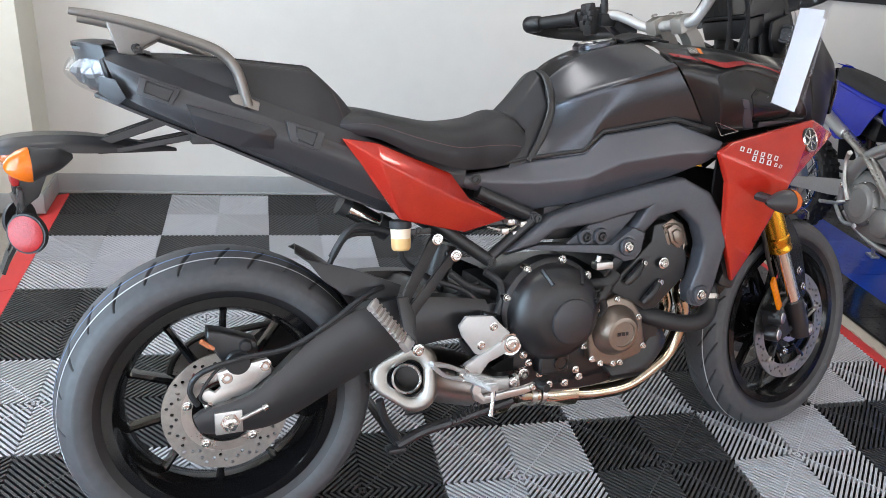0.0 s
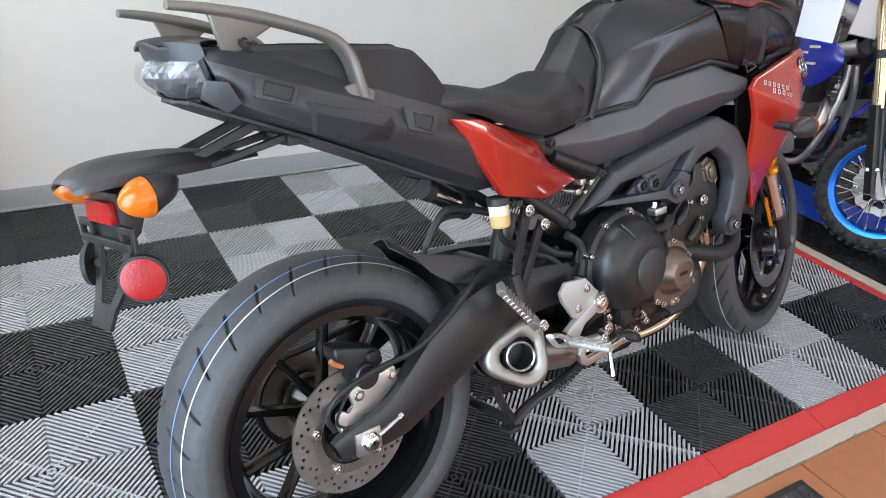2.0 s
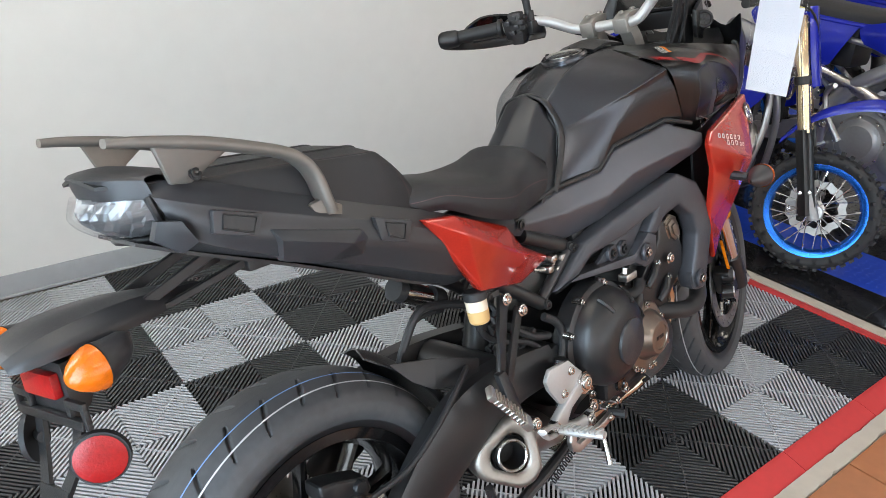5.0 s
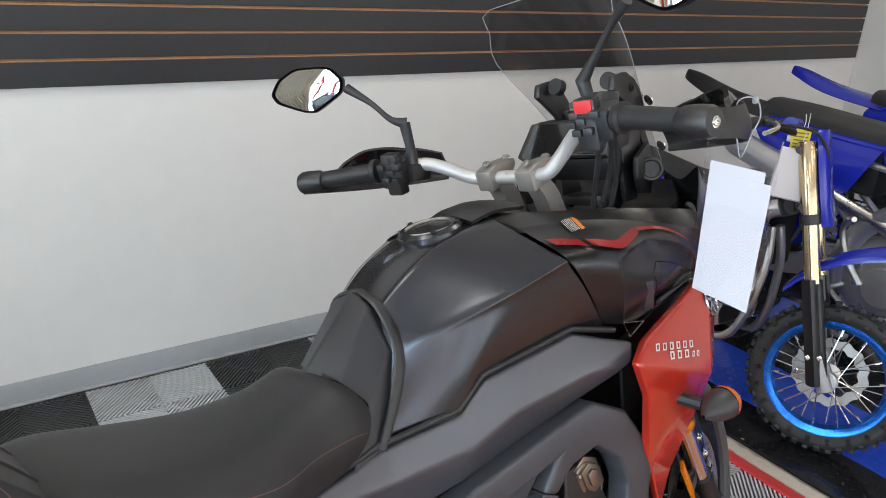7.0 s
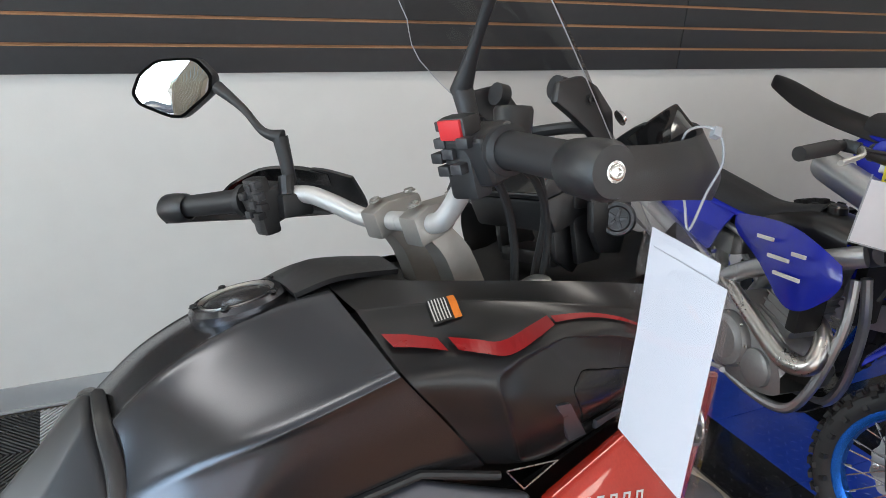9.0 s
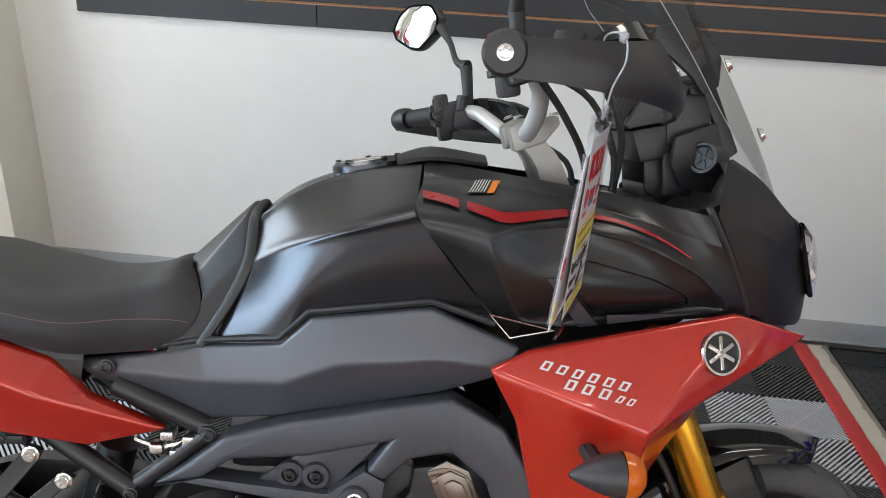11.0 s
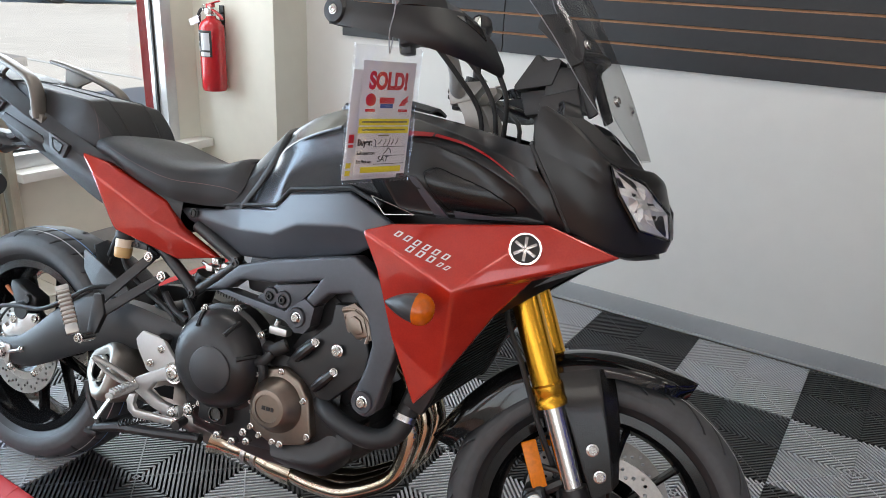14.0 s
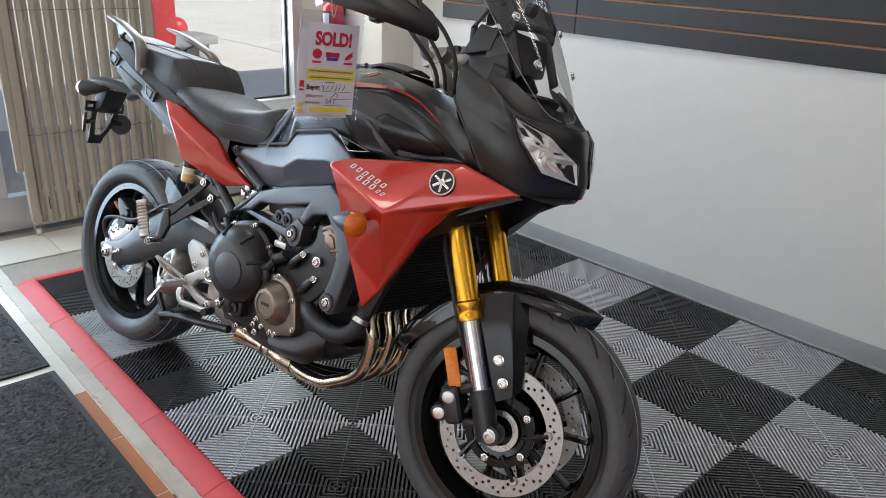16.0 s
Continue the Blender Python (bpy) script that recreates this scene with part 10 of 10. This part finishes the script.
    bar = P("handlebar", moved(tube(hb, 0.012, 12, 5), ST), "mx_black", None, "black handlebar")
    for sy in (-1, 1):
        P("grip", moved(tube([F(0.772, sy * 0.235, -0.118), F(0.758, sy * 0.372, -0.153)], [0.018, 0.0165], 14, 1), ST), "hose", bar)
        P("lever", moved(tube([F(0.765, sy * 0.20, -0.070), F(0.750, sy * 0.26, -0.055), F(0.735, sy * 0.35, -0.078)], [0.009, 0.006, 0.007], 8, 4), ST), "alloy", bar)
        P("lever_perch", moved(moved(box(-0.02, 0.02, -0.016, 0.016, -0.014, 0.014, 0.005), pose(*F(0.772, sy * 0.195, -0.09))), ST), "mx_black", bar)
        P("bar_clamp", moved(moved(box(-0.018, 0.018, -0.014, 0.014, -0.03, 0.016, 0.004), pose(*F(0.735, sy * 0.045, -0.035))), ST), "mx_frame", bar)
    P("bar_pad", moved(tube([F(0.760, -0.085, -0.045), F(0.760, 0.085, -0.045)], 0.024, 12, 1), ST), "mx_blue", bar)
    for y0, y1 in ((-0.10, -0.03), (0.10, 0.02)):
        P("cable", moved(tube([F(0.765, y0 * 1.8, -0.07), F(0.72, y0, 0.035), F(0.60, y1, 0.050), F(0.48, y1, -0.01), F(0.40, y1 * 1.5, -0.06)], 0.0045, 7, 5), ST), "hose")
    P("brake_hose", moved(tube([F(0.70, 0.06, 0.03), F(0.55, 0.115, 0.03), F(0.35, 0.120, -0.03), F(0.12, 0.105, -0.05), F(0.03, 0.085, -0.085)], 0.0045, 7, 5), ST), "hose")
    # frame and swingarm
    for sy in (-1, 1):
        fr = P("frame_spar", tube([(0.885, sy * 0.030, 0.735), (0.800, sy * 0.075, 0.690), (0.62, sy * 0.095, 0.600), (0.49, sy * 0.100, 0.500), (0.435, sy * 0.095, 0.400), (0.43, sy * 0.085, 0.300)], [0.030, 0.030, 0.027, 0.028, 0.030, 0.026], 12, 5, flat=1.0), "mx_frame", None, "silver alloy frame spar")
        P("frame_cradle", tube([(0.865, sy * 0.02, 0.66), (0.885, sy * 0.035, 0.52), (0.855, sy * 0.060, 0.32), (0.78, sy * 0.065, 0.225), (0.60, sy * 0.070, 0.215), (0.45, sy * 0.075, 0.260)], 0.015, 10, 5), "mx_frame", fr)
        P("subframe", tube([(0.60, sy * 0.070, 0.640), (0.35, sy * 0.070, 0.665), (0.12, sy * 0.065, 0.690)], 0.010, 8, 3), "mx_frame", fr)
        P("subframe_strut", tube([(0.455, sy * 0.080, 0.455), (0.30, sy * 0.072, 0.575), (0.14, sy * 0.066, 0.675)], 0.010, 8, 3), "mx_frame", fr)
        P("engine_hanger", facets([(0.70, sy * 0.080, 0.63), (0.78, sy * 0.072, 0.65), (0.755, sy * 0.070, 0.55), (0.70, sy * 0.072, 0.53)], [(0, 1, 2, 3)], 0.006, 0.001), "mx_frame", fr)
        P("frame_bolt", bolt((0.445, sy * 0.125, 0.375), (0, sy, 0), 0.011, 0.008), "chrome", fr)
        sw = P("swingarm_leg", loft([[(x, sy * (y + dy * 0.011), z + dz * h) for dy, dz in ((-1, -1), (1, -1), (1, 1), (-1, 1))] for x, y, z, h in ((-0.055, 0.078, RR, 0.018), (0.02, 0.078, RR + 0.005, 0.022), (0.20, 0.082, 0.285, 0.030), (0.34, 0.080, 0.325, 0.036), (0.44, 0.075, 0.350, 0.030))], 4, 1, 0, close=True), "mx_frame", None, "brushed alloy swingarm", 30)
        P("axle_block", box(-0.028, 0.024, sy * 0.090 - 0.004, sy * 0.090 + 0.004, RR - 0.017, RR + 0.017, 0.002), "alloy", sw)
    P("swing_bridge", box(0.285, 0.345, -0.075, 0.075, 0.285, 0.345, 0.010), "mx_frame")
    P("shock", join(tube([(0.40, 0, 0.32), (0.37, 0, 0.45), (0.34, 0, 0.58)], [0.018, 0.022, 0.020], 12, 2)), "mx_black")
    P("shock_spring", tube([(0.395 - 0.055 * i / 80, 0.034 * math.cos(i * 0.55), 0.345 + 0.20 * i / 80 + 0.034 * 0.25 * math.sin(i * 0.55)) for i in range(81)], 0.0055, 6, 1, smooth=False), "mx_blue")
    P("mud_flap", loft([[(0.245, -0.045, 0.42), (0.255, 0, 0.42), (0.245, 0.045, 0.42)], [(0.235, -0.065, 0.52), (0.250, 0, 0.52), (0.235, 0.065, 0.52)], [(0.17, -0.062, 0.62), (0.18, 0, 0.63), (0.17, 0.062, 0.62)]], 3, 3, 0.004), "mx_black")
    P("drive_chain", tube([(0.065 * math.cos(a), 0.068, RR + 0.085 * math.sin(a)) for a in np.linspace(radians(80), radians(280), 9)] + [(0.42, 0.068, 0.300), (0.46, 0.068, 0.335), (0.42, 0.068, 0.370)], 0.007, 6, 4, closed=True), "dark_bolt")
    # engine
    eng_ = P("engine_case", join(loft([[(x, y, z) for y, z in ((-0.085, z0), (-0.10, z0 + 0.05), (-0.10, z1 - 0.04), (-0.07, z1), (0.07, z1), (0.10, z1 - 0.04), (0.10, z0 + 0.05), (0.085, z0))] for x, z0, z1 in ((0.44, 0.28, 0.42), (0.50, 0.235, 0.46), (0.64, 0.225, 0.47), (0.75, 0.25, 0.42), (0.79, 0.28, 0.37))], 3, 1, 0, close=True)), "mx_engine", None, "grey cast engine case", 40)
    P("clutch_cover", lathe([(0.088, 0.0), (0.086, 0.014), (0.078, 0.026), (0.060, 0.030), (0.056, 0.034), (0, 0.036)], toward((0.575, -0.098, 0.345), (0, -1, 0)), 36), "mx_engine", eng_)
    P("ignition_cover", lathe([(0.058, 0.0), (0.056, 0.014), (0.045, 0.022), (0, 0.024)], toward((0.70, -0.096, 0.315), (0, -1, 0)), 30), "mx_engine", eng_)
    for i in range(8):
        a = 2 * math.pi * i / 8 + 0.2
        P("cover_bolt", bolt((0.575 + 0.082 * math.cos(a), -0.114, 0.345 + 0.082 * math.sin(a)), (0, -1, 0), 0.0055, 0.006), "chrome", eng_)
    cyl = P("cylinder_barrel", moved(box(-0.062, 0.062, -0.065, 0.065, 0.0, 0.17, 0.012), pose(0.685, 0, 0.435, 0, 12, 0)), "mx_engine", eng_)
    for i in range(5):
        P("cooling_rib", moved(box(-0.066, 0.066, -0.069, 0.069, 0.03 + 0.026 * i, 0.036 + 0.026 * i, 0.002), pose(0.685, 0, 0.435, 0, 12, 0)), "mx_engine", cyl)
    P("kick_lever", join(tube([(0.52, -0.135, 0.335), (0.47, -0.140, 0.40), (0.44, -0.142, 0.47), (0.455, -0.150, 0.515)], [0.011, 0.009, 0.008, 0.011], 10, 4), tube([(0.455, -0.150, 0.515), (0.475, -0.165, 0.520)], 0.008, 8, 1)), "alloy", eng_)
    ex = P("exhaust_pipe", tube([(0.74, -0.03, 0.520), (0.835, -0.045, 0.500), (0.865, -0.085, 0.420), (0.80, -0.108, 0.400), (0.68, -0.112, 0.445), (0.56, -0.112, 0.500), (0.44, -0.105, 0.530), (0.33, -0.108, 0.560)], [0.020, 0.022, 0.027, 0.030, 0.026, 0.021, 0.019, 0.020], 14, 6), "steel", None, "bright steel exhaust pipe")
    P("muffler", tube([(0.34, -0.112, 0.556), (0.31, -0.114, 0.562), (0.12, -0.118, 0.610), (0.02, -0.118, 0.635), (0.0, -0.118, 0.640)], [0.020, 0.026 if k == 1 else 0.040, 0.027 if k == 1 else 0.042, 0.025 if k == 1 else 0.038, 0.018], 18, 4), "mx_frame", ex, "brushed alloy muffler")
    P("footpeg", join(tube([(0.43, -0.10, 0.285), (0.425, -0.185, 0.290)], 0.013, 8, 1, flat=0.6), tube([(0.46, -0.09, 0.31), (0.43, -0.11, 0.288)], 0.010, 8, 1)), "mx_frame")
    P("brake_pedal", tube([(0.43, -0.118, 0.285), (0.52, -0.128, 0.245), (0.60, -0.135, 0.262), (0.625, -0.150, 0.270)], [0.008, 0.008, 0.007, 0.009], 8, 4), "mx_frame")
    P("skid_plate", loft([[(0.46, -0.075, 0.232), (0.46, 0, 0.215), (0.46, 0.075, 0.232)], [(0.66, -0.078, 0.205), (0.66, 0, 0.195), (0.66, 0.078, 0.205)], [(0.82, -0.07, 0.238), (0.82, 0, 0.225), (0.82, 0.07, 0.238)]], 3, 3, 0.005), "mx_black")
    # bodywork
    P("fuel_tank", loft([[(x, -w, z - 0.10), (x, -w * 0.9, z - 0.02), (x, 0, z), (x, w * 0.9, z - 0.02), (x, w, z - 0.10)] for x, z, w in ((0.52, 0.735, 0.060), (0.64, 0.775, 0.085), (0.74, 0.800, 0.085), (0.84, 0.785, 0.055))], 4, 4, 0.005), "mx_black")
    P("tank_cap", lathe([(0, 0.018), (0.020, 0.018), (0.026, 0.012), (0.026, -0.02)], toward((0.74, 0, 0.802), (-0.1, 0, 1)), 20), "mx_black")
    seat_rows = [[(x, -w, z - 0.055), (x, -w * 0.95, z - 0.015), (x, -w * 0.5, z + 0.002), (x, 0, z + 0.004), (x, w * 0.5, z + 0.002), (x, w * 0.95, z - 0.015), (x, w, z - 0.055)] for x, z, w in ((0.06, 0.772, 0.060), (0.18, 0.770, 0.078), (0.34, 0.760, 0.080), (0.50, 0.755, 0.066), (0.62, 0.778, 0.055), (0.72, 0.812, 0.040))]
    st_ = P("seat", loft(seat_rows, 4, 4, 0.006), "mx_seat", None, "black gripper seat with blue edge", 60)
    for sy in (-1, 1):
        P("seat_trim", tube([(x, sy * (w + 0.002), z - 0.050) for x, z, w in ((0.06, 0.772, 0.060), (0.18, 0.770, 0.078), (0.34, 0.760, 0.080), (0.50, 0.755, 0.066), (0.62, 0.778, 0.055))], [0.004, 0.010, 0.010, 0.009, 0.005], 8, 4), "mx_blue", st_)
        sh = P("shroud", loft([[(0.46, sy * 0.075, 0.705), (0.47, sy * 0.082, 0.675), (0.49, sy * 0.080, 0.650)], [(0.62, sy * 0.115, 0.748), (0.625, sy * 0.130, 0.690), (0.635, sy * 0.118, 0.620)], [(0.76, sy * 0.150, 0.772), (0.775, sy * 0.170, 0.690), (0.770, sy * 0.150, 0.565)], [(0.86, sy * 0.160, 0.760), (0.885, sy * 0.175, 0.690), (0.855, sy * 0.165, 0.580)], [(0.925, sy * 0.150, 0.735), (0.945, sy * 0.158, 0.690), (0.915, sy * 0.150, 0.640)]], 4, 4, 0.004), "mx_blue", None, "glossy blue radiator shroud with pale marks")
        for i, (x0, x1, z) in enumerate(((0.64, 0.72, 0.715), (0.70, 0.80, 0.685), (0.74, 0.86, 0.655), (0.80, 0.86, 0.725))):
            yy = sy * (0.136 + 0.30 * max(0, (x0 + x1) / 2 - 0.63) * (1 if x1 < 0.8 else 0.75))
            P("shroud_mark", moved(box(-(x1 - x0) / 2, (x1 - x0) / 2, -0.003, 0.003, -0.005, 0.005, 0.001, 1), pose((x0 + x1) / 2, yy + sy * 0.010, z, 0, -12, 13 * sy)), "white_ink", sh)
        P("radiator", box(0.80, 0.835, sy * 0.10 - 0.045, sy * 0.10 + 0.045, 0.50, 0.72, 0.006), "radiator")
        P("side_plate", loft([[(0.07, sy * 0.066, 0.720), (0.06, sy * 0.085, 0.690), (0.10, sy * 0.088, 0.640)], [(0.18, sy * 0.084, 0.722), (0.17, sy * 0.105, 0.660), (0.18, sy * 0.100, 0.560)], [(0.32, sy * 0.088, 0.712), (0.31, sy * 0.110, 0.640), (0.27, sy * 0.102, 0.515)], [(0.46, sy * 0.082, 0.700), (0.44, sy * 0.100, 0.650), (0.40, sy * 0.096, 0.570)]], 4, 4, 0.004), "mx_blue", None, "glossy blue side number plate")
    f_rows = [[(x, -w, z - 0.022), (x, -w * 0.6, z), (x, 0, z + 0.006), (x, w * 0.6, z), (x, w, z - 0.022)] for x, z, w in ((-tail, 0.770 + 0.12 * tail, 0.018), (-tail + 0.05, 0.768 + 0.10 * tail, 0.052), (-tail * 0.4, 0.752 + 0.04 * tail, 0.074), (0.06, 0.742, 0.080), (0.22, 0.735, 0.082))]
    P("rear_mudguard", loft(f_rows, 4, 4, 0.004), tail_mat, None, "pointed rear mudguard")
    P("airbox", box(0.20, 0.46, -0.066, 0.066, 0.56, 0.72, 0.02), "mx_black")
    P("prop_stand", join(tube([(0.40, 0.085, 0.27), (0.36, 0.17, 0.13), (0.33, 0.225, 0.012)], 0.009, 8, 2), box(0.305, 0.355, 0.205, 0.245, 0.0, 0.012, 0.003)), "mx_frame")
    return bike


dirt_bike(pose(3.27, 1.735, -0.0105, 0, 0, -97), 1.0, "small blue motocross bike with pale gold forks on the diamond floor", -0.02, "mx_blue", 31.0, 0.248, 0.226, 18.0)
dirt_bike(pose(3.74, 1.39, -0.0105, 0, 0, -92), 1.265, "large blue motocross bike with a black rear mudguard", 0.30, "mx_black", 4.0, 0.276, 0.258)
dirt_bike(pose(4.52, 1.36, -0.0105, 0, 0, -93), 1.265, "large blue motocross bike with a blue rear mudguard", 0.30, "mx_blue", 4.0, 0.276, 0.258)

# cards that hang from the small bike's bar
hang = thing("price_tag", pose(3.09, 0.822, 0.990, 0, 0, -58), "yellow warning tag tied to the dirt bike handlebar", "tag")
part("tag_sheet", box(-0.026, 0.026, -0.0006, 0.0006, -0.085, 0.0, 0.0), "yellow_ink", hang)
bars("print_bar", hang, "grey_ink", [(-0.020, 0.020, -0.014 - 0.011 * i, -0.010 - 0.011 * i) for i in range(6)], -0.0012)
part("tag_wire", tube([(0, 0, -0.006), (0.004, 0.006, 0.02), (0, 0.012, 0.045)], 0.0012, 5, 4), "zip_tie", hang)
slip = thing("price_card", pose(3.06, 0.800, 0.935, 0, 4, -58), "white card in a clear sleeve on the dirt bike", "card")
part("card_sheet", box(-0.048, 0.042, -0.0006, 0.0006, -0.155, 0.0, 0.0), "paper", slip)
part("card_edge", join(box(-0.052, -0.048, -0.001, 0.001, -0.159, 0.012), box(0.042, 0.046, -0.001, 0.001, -0.159, 0.012), box(-0.048, 0.042, -0.001, 0.001, -0.159, -0.155)), "seam", slip)
part("card_wire", tube([(0, 0, 0.0), (0.004, 0.006, 0.05), (0, 0.012, 0.11)], 0.0012, 5, 4), "zip_tie", slip)
